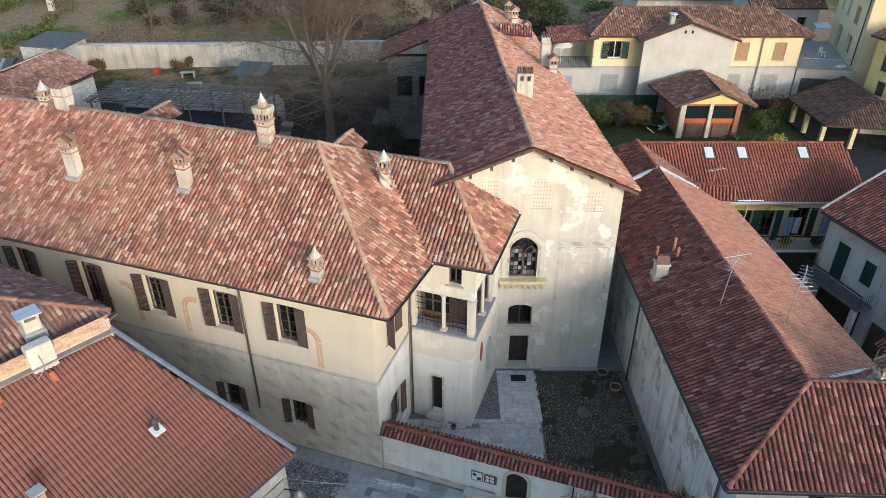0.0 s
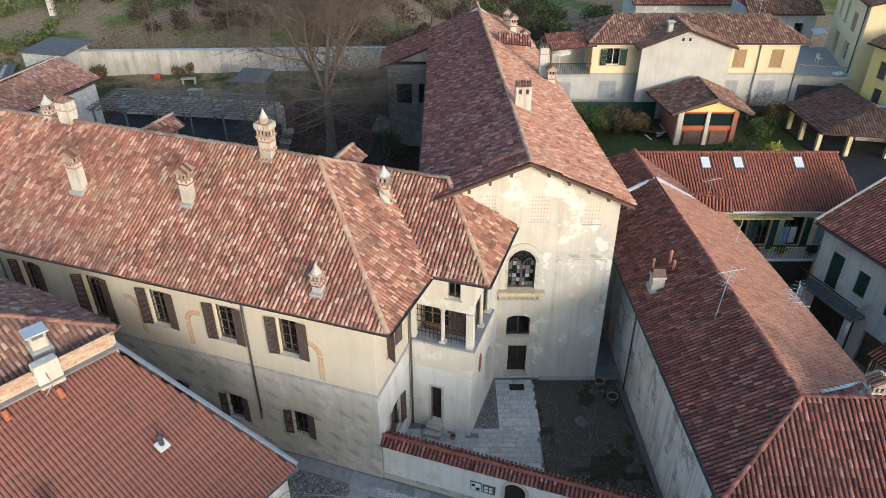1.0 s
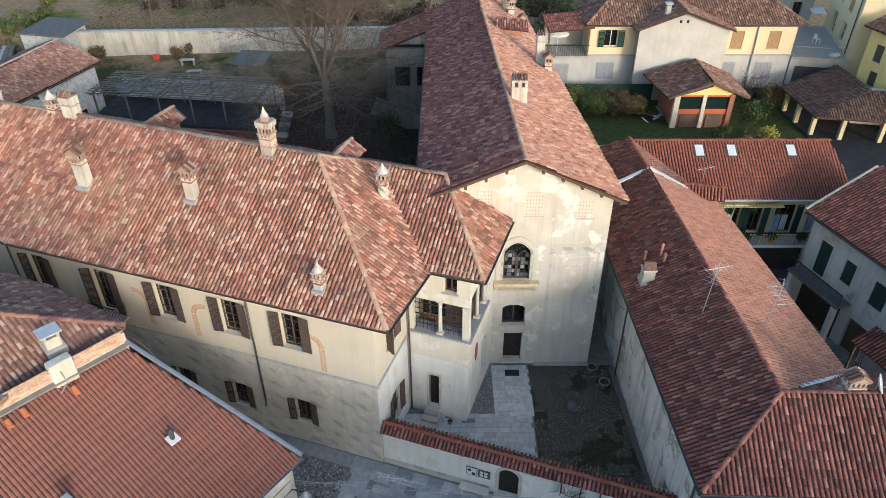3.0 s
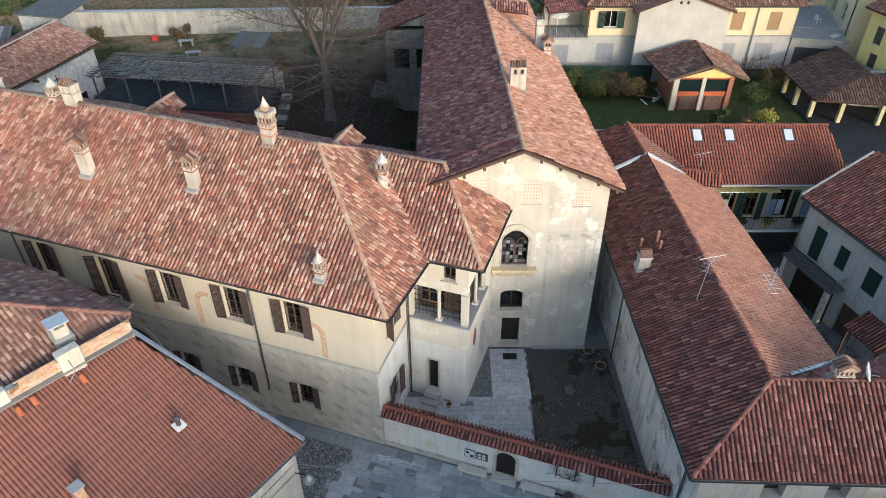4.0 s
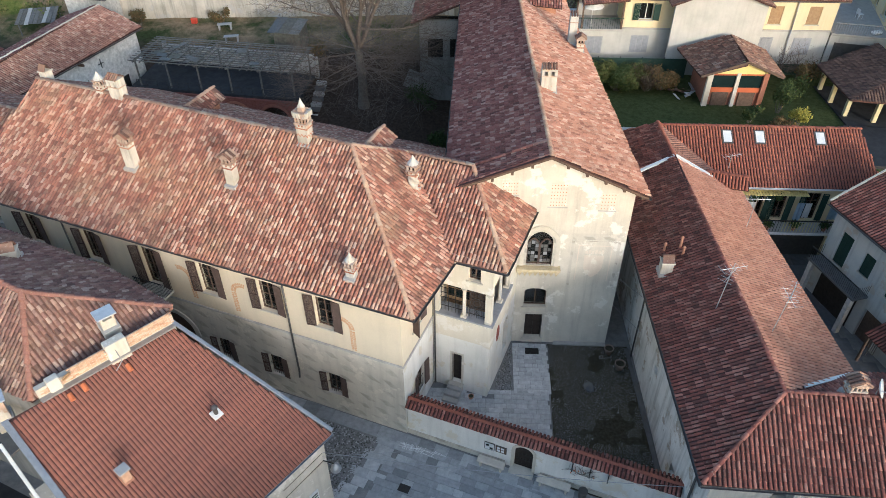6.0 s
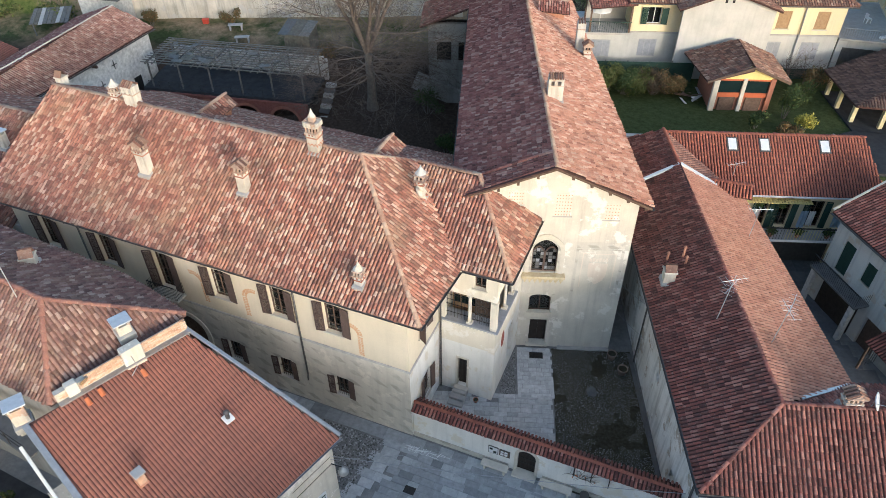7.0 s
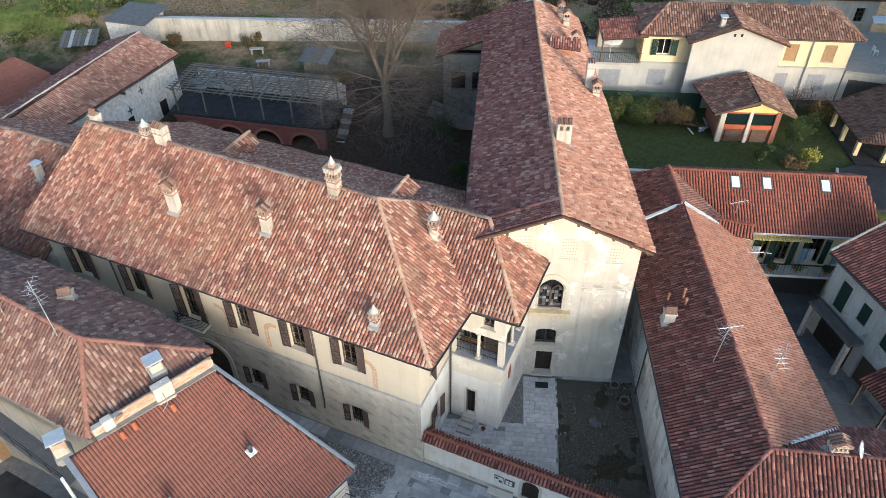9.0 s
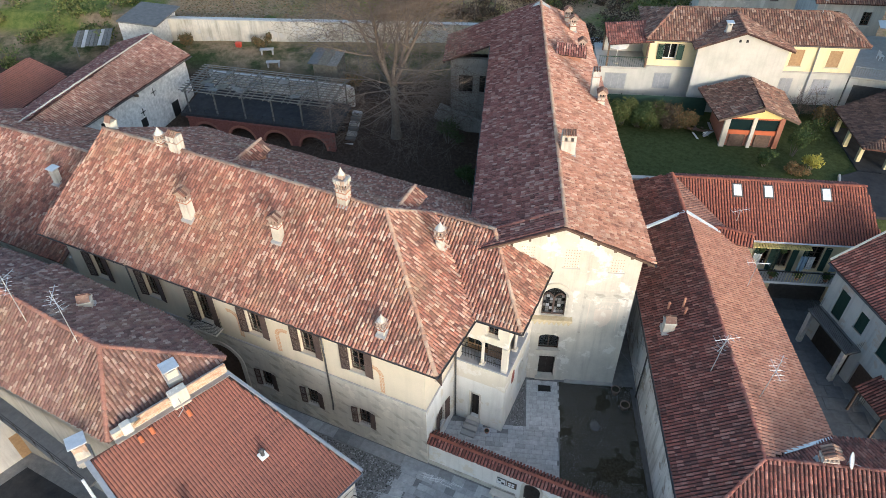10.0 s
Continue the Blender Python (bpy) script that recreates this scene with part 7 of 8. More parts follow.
for i in range(16):
    x = tl * i / 15
    part("post", tube((x, 0.1, 4.7), (x, 0.1, 5.65), 0.022, None, 6), "iron", terrace, m=mt)
for z in (5.2, 5.62):
    part("rail", tube((0, 0.1, z), (tl, 0.1, z), 0.02, None, 6), "iron", terrace, m=mt)
stair = thing("garden_stair", "worn stone steps beside the terrace", "stairs", pose(-14.3, 51.6, 0, 0, 0, -8))
for i in range(11):
    zz = 1.9 + 0.28 * i
    part("step", box(-0.1, 0.8, 0.45 * i, 0.45 * i + 0.5, zz - 0.35, zz, 0.02), "porch_floor" if i % 2 else "concrete", stair)
pergola = thing("pergola", "weathered grey timber pergola with ragged cover over the terrace", "pergola", mt)
for i in range(6):
    x = 0.2 + (tl - 0.4) * i / 5
    for y in (0.4, 4.6):
        part("post", box(x - 0.06, x + 0.06, y - 0.06, y + 0.06, 4.6, 7.2, 0.01), "grey_wood", pergola)
    part("beam", box(x - 0.06, x + 0.06, 0.0, 5.2, 7.2, 7.34), "grey_wood", pergola)
for i in range(13):
    y = 0.05 + 5.0 * i / 12
    part("batten", box(-0.2, tl + 0.2, y - 0.035, y + 0.035, 7.34 + 0.02 * (i % 3), 7.41 + 0.02 * (i % 3)), "grey_wood", pergola)
for i in range(24):
    x = 0.3 + (tl - 0.6) * i / 23
    part("rafter", box(x - 0.03, x + 0.03, -0.1 if i % 3 else 1.4, 5.2 - 0.5 * (i % 4), 7.27, 7.34), "grey_wood", pergola)
prr = random.Random(5)
for i in range(18):
    x, y = prr.uniform(0.3, tl - 1), prr.uniform(0.2, 3.6)
    part("sheet", box(0, prr.uniform(0.4, 1.0), 0, prr.uniform(0.3, 0.8), 0, 0.02, 0, Matrix.Translation((x, y, 7.46)) @ Matrix.Rotation(prr.uniform(-0.5, 0.5), 4, "Z") @ Matrix.Rotation(prr.uniform(-0.1, 0.1), 4, "X")), prr.choice(("grey_wood", "hut_wood", "dark_zinc", "grey_wood")), pergola)
hut = thing("garden_hut", "small grey timber hut with a patched sheet roof", "hut", pose(-16.6, 60.6, height(-16.6, 60.6), 0, 0, -8))
for i in range(9):
    part("board", box(-1.2 + 0.27 * i, -0.95 + 0.27 * i, -1.1, -1.05, 0, 3.2), "hut_wood", hut)
    part("board", box(-1.22, -1.17, -1.1 + 0.25 * i, -0.87 + 0.25 * i, 0, 3.25), "hut_wood", hut)
part("wall", box(-1.15, 1.2, -1.04, 1.1, 0, 3.2), "hut_wood", hut)
for i in range(3):
    part("roof_sheet", box(-1.45 + 0.98 * i, -0.5 + 0.98 * i, -1.4, 1.4, 3.35, 3.39, 0, Matrix.Rotation(radians(7), 4, "X")), ("dark_zinc", "hut_wood", "grey_wood")[i], hut)
for x, y, lab in ((-24.3, 65.2, "pale stone garden bench on the grass"), (-23.2, 63.4, "pale stone garden table on the grass")):
    g = thing("garden_bench" if "bench" in lab else "garden_table", lab, "bench" if "bench" in lab else "table", pose(x, y, height(x, y), 0, 0, 10))
    part("seat" if "bench" in lab else "tabletop", box(-0.7, 0.7, -0.25, 0.25, 0.5, 0.6, 0.02), "concrete", g)
    for sx in (-0.6, 0.5):
        part("leg", box(sx, sx + 0.14, -0.22, 0.22, 0, 0.5, 0.01), "concrete", g)
rb = thing("storage_box", "bright red plastic box on the grass", "box", pose(-27.7, 66.4, height(-27.7, 66.4)))
MAT["red_plastic"] = surface("red_plastic", (0.6, 0.08, 0.04), (0.55, 0.07, 0.04), 3.0, 0.4, 0.4)
part("body", box(-0.28, 0.28, -0.2, 0.2, 0, 0.42, 0.03), "red_plastic", rb)
part("lid", box(-0.31, 0.31, -0.23, 0.23, 0.42, 0.48, 0.02), "red_plastic", rb)
# wall coping, brick patches
part("coping", box(0, 34.02, -0.1, 0.5, 8.2, 8.3, 0.02), "dirty", gwall, m=Matrix.Translation((-36, 67.0, 0)) @ Matrix.Rotation(math.atan2(1.2, 34), 4, "Z"))
pm = mesh_of("stone", box(-0.16, 0.16, -0.03, 0.0, -0.08, 0.08, 0.012), "wall_stone")
gr = random.Random(2)
for i in range(290):
    x = gr.uniform(15.5, 31)
    z = gr.uniform(5.6, 8.1)
    if noise.noise(Vector((x * 0.3, z * 0.5, 0))) > -0.15:
        shared("stone", pm, gwall, Matrix.Translation((-36, 67.0, 0)) @ Matrix.Rotation(math.atan2(1.2, 34), 4, "Z") @ pose(x, 0.012, z, 0, gr.uniform(-4, 4), 0))

# ---- north-west outbuildings ----
nwh = thing("brick_outhouse", "pale rubble outhouse with a flat grey roof", "outhouse", pose(-37.0, 66.6, 0, 0, 0, -6))
part("wall", box(-1.9, 1.9, -2.2, 2.2, 4.0, 8.8), "rubble", nwh)
part("roof", box(-2.2, 2.2, -2.5, 2.5, 8.8, 8.95, 0.02, Matrix.Rotation(radians(2), 4, "Y")), "porch_floor", nwh)
pile = thing("lean_to", "lean-to roofed with loose boards and sheets", "lean-to", pose(-42.4, 64.8, height(-42.4, 64.8), 0, 0, 15))
for i in range(9):
    part("board", box(-1.8 + 0.4 * i, -1.44 + 0.4 * i, -1.5, 1.5, 1.5, 1.54, 0, Matrix.Rotation(radians(8 + (i % 3)), 4, "X")), ("grey_wood", "hut_wood", "concrete", "grey_wood")[i % 4], pile)
for x in (-1.6, 1.6):
    for y in (-1.3, 1.3):
        part("post", box(x - 0.05, x + 0.05, y - 0.05, y + 0.05, 0, 1.5 + 0.15 * y), "grey_wood", pile)
lowb = thing("low_outbuilding", "low outbuilding with an even red tile roof", "outbuilding", pose(0, 0, 0))
roof_slope(lowb, [(-43.0, 46.0, 6.9), (-41.0, 56.6, 6.9), (-44.8, 57.6, 8.3), (-47.0, 47.0, 8.3)], "low", "front")
part("wall", prism([(-49, 47), (-43.3, 46.3), (-41.4, 56.2), (-47.0, 58)], 1.0, 6.8), "dirty", lowb)
pillar = thing("stone_pillar", "pale stone pillar standing on the slope", "pillar", pose(-43.5, 80.0, height(-43.5, 80.0)))
part("shaft", box(-0.3, 0.3, -0.3, 0.3, -0.2, 2.6, 0.05), "stone", pillar)
part("top", box(-0.36, 0.36, -0.36, 0.36, 2.6, 2.8, 0.04), "stone", pillar)
# barn wall openings, ties and drain
mb = Matrix.Translation((-35.2, 42.9, 0)) @ Matrix.Rotation(math.atan2(15.9, 5.1), 4, "Z")
# solid near-black boxes stand for unlit holes in the wall
for s, z0, z1, w in ((9.6, 4.4, 5.3, 0.7), (13.6, 3.4, 4.9, 0.9), (3.0, 6.4, 7.2, 0.5), (5.5, 6.5, 7.2, 0.5)):
    part("opening", box(s, s + w, -0.02, 0.3, z0, z1), "dark", barn, m=mb)
for s, z in ((11.9, 7.0), (10.1, 5.9)):
    part("wall_tie", box(s - 0.03, s + 0.03, -0.06, -0.02, z - 0.4, z + 0.4, 0, None), "iron", barn, m=mb)
    part("wall_tie", box(s - 0.3, s + 0.3, -0.06, -0.02, z - 0.03, z + 0.03), "iron", barn, m=mb)
for s in (2.0, 6.0, 9.6):
    part("beam_end", box(s, s + 0.18, -0.55, 0.0, 7.75, 7.95), "wood", barn, m=mb)

# ---- low house west of the palazzo ----
west = thing("west_house", "low house joined to the palazzo, with an old tiled roof", "house", PAL)
roof_slope(west, [(-44, -0.35, 7.1), (-26.6, -0.35, 7.1), (-26.6, 6.6, 10.8), (-44, 6.6, 10.8)], "coppi", "coppi")
roof_slope(west, [(-26.6, 12.0, 8.0), (-44, 12.0, 8.0), (-44, 6.6, 10.8), (-26.6, 6.6, 10.8)], "coppi", "coppi")
ridge(west, (-44, 6.6, 10.8), (-26.6, 6.6, 10.8))
m_w = wall(west, (-44, 0.2), (-25.85, 0.2), -0.3, 7.2, [(11, 12, 3.6, 5.6), (15.6, 16.6, 3.6, 5.6)], "grey_plaster", 0.4)
window(west, m_w, 11, 12, 3.6, 5.6)
window(west, m_w, 15.6, 16.6, 3.6, 5.6)
wall(west, (-26.6, 11.5), (-44, 11.5), -0.3, 8.0, (), "dirty", 0.4)
chimney(west, (-30.5, 4.2, 9.5), 0.45, 0.45, 1.0, "slab")


# ---- details of the eastern houses ----
def closed_shutters(house, m, s0, s1, za, zb, material="green_shutter"):
    w, h = s1 - s0, zb - za
    f = part("window", box(s0, s1, 0.16, 0.2, za, zb), "wood", house, "", m)
    for i in range(2):
        bm = bmesh.new()
        a = s0 + w / 2 * i + 0.01
        b = s0 + w / 2 * (i + 1) - 0.01
        for q in ((a, a + 0.05, za, zb), (b - 0.05, b, za, zb), (a + 0.05, b - 0.05, za, za + 0.06), (a + 0.05, b - 0.05, zb - 0.06, zb)):
            add_box(bm, q[0], q[1], 0.06, 0.11, q[2], q[3])
        for k in range(int((h - 0.12) / 0.08)):
            add_box(bm, a + 0.05, b - 0.05, 0.07, 0.1, za + 0.06 + 0.08 * k, za + 0.125 + 0.08 * k)
        part("shutter", bm, material, f)
    part("window_sill", box(s0 - 0.08, s1 + 0.08, -0.06, 0.15, za - 0.07, za), "stone", f)


for q in ((1.0, 1.9, 3.3, 5.6), (3.0, 3.8, 4.0, 5.5), (5.2, 6.2, 3.9, 5.5), (7.6, 8.4, 3.9, 5.5)):
    closed_shutters(edge, m_edge, *q)
# added dark panel stands for the shaded carport opening under the balcony
part("garage_door", box(0.75, 3.85, -0.03, 0.0, 0.0, 2.7), "dark_door", edge, m=m_edge)
part("garage_door", box(4.6, 6.0, 0.2, 0.26, -0.1, 2.3), "wood", edge, m=m_edge)
eb = part("balcony", box(0.2, 4.4, -1.1, 0.0, 2.95, 3.12, 0.02), "porch_floor", edge, "", m_edge)
for i in range(30):
    part("bar", tube((0.25 + 0.142 * i, -1.05, 3.1), (0.25 + 0.142 * i, -1.05, 4.0), 0.012, None, 5), "iron", eb)
for i in range(7):
    for s in (0.25, 4.35):
        part("bar", tube((s, -1.05 + 0.15 * i, 3.1), (s, -1.05 + 0.15 * i, 4.0), 0.012, None, 5), "iron", eb)
part("handrail", box(0.2, 4.4, -1.08, -1.02, 3.98, 4.03), "iron", eb)
for s in (0.5, 4.1):
    part("pier", box(s - 0.15, s + 0.15, -1.05, -0.75, -0.1, 2.95), "rubble", edge, m=m_edge)
ph = Matrix(m_edge)
pr0, pr1 = ph @ Vector((6.3, -1.5, 2.3)), ph @ Vector((8.9, -1.5, 2.3))
pr2, pr3 = ph @ Vector((8.9, 0, 3.0)), ph @ Vector((6.3, 0, 3.0))
roof_slope(edge, [pr0, pr1, pr2, pr3], "porto", "porto", 0.08)
for s in (6.5, 8.7):
    part("post", box(s - 0.06, s + 0.06, -1.35, -1.23, -0.1, 2.3), "wood", edge, m=m_edge)
for i in range(6):
    part("lattice_bar", box(6.5 + 0.0 * i, 6.53, -1.2 + 0.2 * i, -1.17 + 0.2 * i, 0.2, 2.2), "grey_wood", edge, m=m_edge)
part("verge_flashing", box(0, 5.6, -0.06, 0.06, -0.03, 0.05, 0, Matrix.Translation((22.45, 36.35, 7.2)) @ Vector((5.15, 2.3, 1.9)).to_track_quat("X", "Z").to_matrix().to_4x4()), "mortar", edge)
# yard behind the court house
yard = thing("yard_paving", "dark grey yard slabs between the houses", "paving", pose(0, 0, 0), kind="structure")
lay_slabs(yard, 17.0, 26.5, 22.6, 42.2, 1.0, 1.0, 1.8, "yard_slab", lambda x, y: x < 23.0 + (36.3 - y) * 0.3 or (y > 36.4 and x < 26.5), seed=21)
single("drain_cover", box(-0.3, 0.3, -0.25, 0.25, 0.03, 0.045), "iron", "square iron drain cover in the yard", "drain", pose(20.6, 36.6, 0))

# gallery of the skylight house
gal = part("balcony", box(0.4, 9.6, -1.3, 0.0, 2.95, 3.1, 0.02), "concrete", lit, "", m_lit)
for i in range(46):
    part("bar", tube((0.5 + 0.2 * i, -1.25, 3.1), (0.5 + 0.2 * i, -1.25, 4.05), 0.014, None, 5), "bright_yellow" if 20 < i < 33 else "iron", gal)
part("handrail", box(0.4, 9.6, -1.29, -1.21, 4.03, 4.09), "iron", gal)
part("edge_band", box(0.38, 9.62, -1.34, -1.3, 2.93, 3.12), "white_metal", gal)
for i in range(24):
    part("slat", box(1.2 + 0.2 * i, 1.36 + 0.2 * i, -0.75, -0.15, 5.72, 5.76), "bright_yellow", lit, m=m_lit)
for s0, s1, z0, z1 in ((2.8, 3.5, 3.1, 5.5), (4.2, 5.0, 3.1, 5.5), (6.2, 7.2, 3.3, 5.5)):
    window(lit, m_lit, s0, s1, z0, z1, shutters="green_shutter", panes=(2, 3), spread=0.4, sill=None)
window(lit, m_lit, 0.8, 2.0, 3.4, 5.4, shutters=None, panes=(2, 2))
part("garage_door", box(4.4, 8.6, 0.2, 0.26, -0.1, 2.4), "dark_zinc", lit, m=m_lit)
for i, s in enumerate((1.2, 2.3, 3.8, 5.6, 7.6)):
    v = m_lit @ Vector((s, -0.95, 3.1))
    p = thing("planter", "terracotta planter of green trailing leaves on the gallery", "planter", Matrix.Translation(v), "gallery planters")
    part("body", lathe([(0.12, 0), (0.17, 0.28), (0.15, 0.28)], 12), "terracotta", p)
    ob = new("foliage", leaf_mesh("foliage", [(0, 0, 0.5, 0.4, 0.3, 0.38, 1.0)], 260, 0.08, "leaf", 60 + i))
    ob.parent = p
for i, s in enumerate((1.4, 2.6, 4.1)):
    v = m_lit @ Vector((s, -0.6, 5.6))
    p = thing("hanging_plant", "green trailing plant hung under the gallery eave", "plant", Matrix.Translation(v), "hanging plants")
    part("hook", tube((0, 0, 0.0), (0, 0, 0.55), 0.008, None, 5), "iron", p)
    ob = new("foliage", leaf_mesh("foliage", [(0, 0, -0.1, 0.3, 0.22, 0.28, 1.0)], 160, 0.08, "leaf", 70 + i))
    ob.parent = p
for i, (s, w_, z0, z1, mat_) in enumerate(((2.05, 0.55, 3.6, 5.3, "cloth"), (5.3, 0.5, 3.9, 5.3, "blue_cloth"), (5.85, 0.4, 4.1, 5.3, "cloth"), (7.5, 0.6, 4.0, 5.3, "blue_cloth"))):
    bm = bmesh.new()
    n = 8
    top_ = [bm.verts.new((w_ * k / n, 0.03 * math.sin(k * 1.7 + i), z1 - z0)) for k in range(n + 1)]
    low_ = [bm.verts.new((w_ * k / n, 0.06 * math.sin(k * 1.7 + i + 0.5), 0.04 * math.sin(k * 2.1))) for k in range(n + 1)]
    for k in range(n):
        bm.faces.new((top_[k], top_[k + 1], low_[k + 1], low_[k]))
    bmesh.ops.solidify(bm, geom=list(bm.faces), thickness=0.012)
    single("laundry", bm, mat_, "washed cloth hung to dry on the gallery", "laundry", m_lit @ pose(s, -0.9, z0), "gallery laundry")
# ---- yellow house ----
def yellow_front():
    m = Matrix.Translation((13.3, 61.6, 0))
    window(yh, m, 1.3, 2.5, 8.6, 10.1, shutters="green_shutter", frame_mat="white_metal", spread=0.55, panes=(2, 1))
    for s in (12.6, 15.9):
        r = part("window", box(s, s + 1.1, 0.06, 0.14, 8.4, 10.0), "pale_wood", yh, "closed beige roller blind", m)
        for k in range(15):
            part("slat", box(s + 0.03, s + 1.07, 0.045, 0.06, 8.43 + 0.104 * k, 8.52 + 0.104 * k), "pale_wood", r)
        part("window_sill", box(s - 0.1, s + 1.2, -0.08, 0.06, 8.3, 8.39), "stone", r)
    part("base_course", box(-0.02, 18.32, -0.03, 0.0, 4.0, 7.75), "pale_grey", yh, m=m)
    part("string_course", box(-0.05, 18.35, -0.1, 0.0, 7.75, 7.9), "concrete", yh, m=m)
    for s in (-2.4, 0.9, 11.9, 15.3):
        if s < 0:
            continue
        g = part("window", box(s, s + 1.6, -0.05, -0.03, 5.6, 7.2), "zinc", yh, "grey glazed doors", m)
        for k in range(3):
            part("pane", box(s + 0.06 + 0.52 * k, s + 0.5 + 0.52 * k, -0.065, -0.05, 5.7, 7.1), "sill", g)
    pipe(yh, [(28.1, 61.5, 10.7), (28.1, 61.45, 8.0), (28.1, 61.4, 4.3)], 0.06, "zinc")
    gutter(yh, (12.8, 60.93, 10.65), (32.2, 60.93, 10.65))
    # holes drawn as near-black blocks, their shade in the colour
    for s in (20.6, 21.2):
        part("vent_hole", box(s - 0.1, s + 0.1, 59.985, 60.0, 11.2, 11.45), "dark", yh)


yellow_front()
for a, b in (((12.8, 61.0, 10.75), (15.6, 64.6, 12.3)), ((32.2, 61.0, 10.75), (29.4, 64.6, 12.3)), ((15.6, 64.6, 12.3), (29.4, 64.6, 12.3)), ((20.9, 59.6, 12.25), (20.9, 64.0, 12.25))):
    ridge(yh, a, b, "grey_tiles")
ver = thing("roof_terrace", "covered terrace with a red canopy and green railing", "terrace", pose(0, 0, 0))
part("base_wall", box(8.9, 13.28, 61.2, 66.0, 4.0, 7.7), "pale_grey", ver)
part("floor", box(8.8, 13.28, 61.1, 66.0, 7.7, 7.9), "concrete", ver)
roof_slope(ver, [(9.5, 60.9, 10.15), (13.5, 60.9, 10.55), (13.3, 64.6, 11.0), (9.3, 64.6, 10.6)], "low", "porto", 0.1)
for x, y in ((9.6, 61.2), (13.1, 61.2), (9.5, 64.4)):
    part("post", box(x - 0.07, x + 0.07, y - 0.07, y + 0.07, 7.9, 10.3), "wood", ver)
part("back_wall", box(9.6, 13.2, 64.4, 64.6, 7.9, 10.4), "dirty", ver)
for i in range(22):
    part("bar", tube((8.9 + 0.2 * i, 61.15, 7.9), (8.9 + 0.2 * i, 61.15, 8.85), 0.014, None, 5), "green_shutter", ver)
part("handrail", box(8.85, 13.25, 61.12, 61.18, 8.83, 8.89), "green_shutter", ver)
g = part("window", box(9.6, 11.6, 61.17, 61.2, 5.6, 7.2), "zinc", ver, "grey glazed doors")
for k in range(3):
    part("pane", box(9.68 + 0.64 * k, 10.24 + 0.64 * k, 61.155, 61.17, 5.7, 7.1), "sill", g)
umb = thing("parasol", "pale open garden parasol on the terrace", "parasol", pose(10.5, 61.9, 7.9))
part("pole", tube((0, 0, 0), (0, 0, 2.2), 0.025), "white_metal", umb)
part("canopy", lathe([(1.0, 1.75), (0.98, 1.8), (0.5, 2.05), (0.04, 2.25), (0.02, 2.2), (0.5, 2.0), (0.96, 1.74)], 8), "cloth", umb)
part("base", lathe([(0.25, 0), (0.25, 0.06), (0.05, 0.1)], 12), "concrete", umb)
# fence of green netting before the hedge
fence = thing("garden_fence", "dark green netting fence along the garden", "fence", pose(0, 0, 0))
part("net", box(9.2, 19.0, 59.35, 59.38, 4.2, 6.0), "green_shutter", fence)
for i in range(6):
    part("post", tube((9.2 + 1.95 * i, 59.4, 4.0), (9.2 + 1.95 * i, 59.4, 6.1), 0.035), "iron", fence)
part("net", box(26.0, 31.5, 60.2, 60.23, 4.3, 5.3), "green_shutter", fence)

# ---- garden house ----
part("pier", box(19.42, 19.85, 54.3, 54.62, 4.0, 7.1), "stone", shed)
part("pier", box(21.75, 22.05, 54.3, 54.62, 4.0, 7.1), "stone", shed)
part("pier", box(23.95, 24.35, 54.3, 54.62, 4.0, 7.1), "brick", shed)
for x0, x1 in ((19.85, 21.75), (22.05, 23.95)):
    part("panel", box(x0, x1, 54.42, 54.6, 5.35, 5.75), "orange_paint", shed)
    part("opening", box(x0, x1, 54.5, 54.6, 5.75, 6.85), "blue", shed)
    part("panel", box(x0, x1, 54.4, 54.6, 6.85, 7.02), "orange_paint", shed)
    part("door", box(x0 + 0.3, x1 - 0.3, 54.45, 54.6, 4.0, 5.35), "wood", shed)
bm = bmesh.new()
v = [bm.verts.new(q) for q in ((19.4, 54.35, 7.02), (24.4, 54.35, 7.02), (22.1, 54.35, 8.1), (19.4, 54.6, 7.02), (24.4, 54.6, 7.02), (22.1, 54.6, 8.1))]
for f in ((0, 1, 2), (5, 4, 3), (0, 3, 4, 1), (1, 4, 5, 2), (2, 5, 3, 0)):
    bm.faces.new([v[i] for i in f])
part("gable", bm, "bright_yellow", shed)
part("bargeboard", box(0, 3.75, -0.04, 0.04, -0.18, 0.02, 0, Matrix.Translation((22.2, 53.88, 8.32)) @ Vector((-3.5, 0, -1.3)).to_track_quat("X", "Z").to_matrix().to_4x4()), "wood", shed)
part("bargeboard", box(0, 3.45, -0.04, 0.04, -0.18, 0.02, 0, Matrix.Translation((22.2, 53.88, 8.32)) @ Vector((3.2, 0, -1.3)).to_track_quat("X", "Z").to_matrix().to_4x4()), "wood", shed)
junk = random.Random(3)
for i in range(12):
    x, y = junk.uniform(17.2, 19.0), junk.uniform(54.6, 56.6)
    single("old_board", box(-0.5, 0.5, -0.12, 0.12, 0, 0.04), junk.choice(("grey_wood", "zinc", "cloth", "wood")), "discarded board leaning in the heap by the shed", "board", pose(x, y, height(x, y) + 0.1 + 0.07 * i, junk.uniform(-25, 25), junk.uniform(-30, 30), junk.uniform(0, 180)), "heap by the shed")

# ---- porch and houses at the north-east ----
porch = thing("open_porch", "open porch with yellow posts and a worn tile roof", "porch", pose(0, 0, 0))
roof_slope(porch, [(29.7, 58.0, 6.3), (30.0, 51.6, 6.3), (35.4, 54.2, 7.5), (35.2, 60.0, 7.5)], "far", "porch_tiles")
roof_slope(porch, [(30.0, 51.6, 6.3), (38.5, 50.2, 6.3), (38.5, 54.0, 7.5), (35.4, 54.2, 7.5)], "far", "porch_tiles")
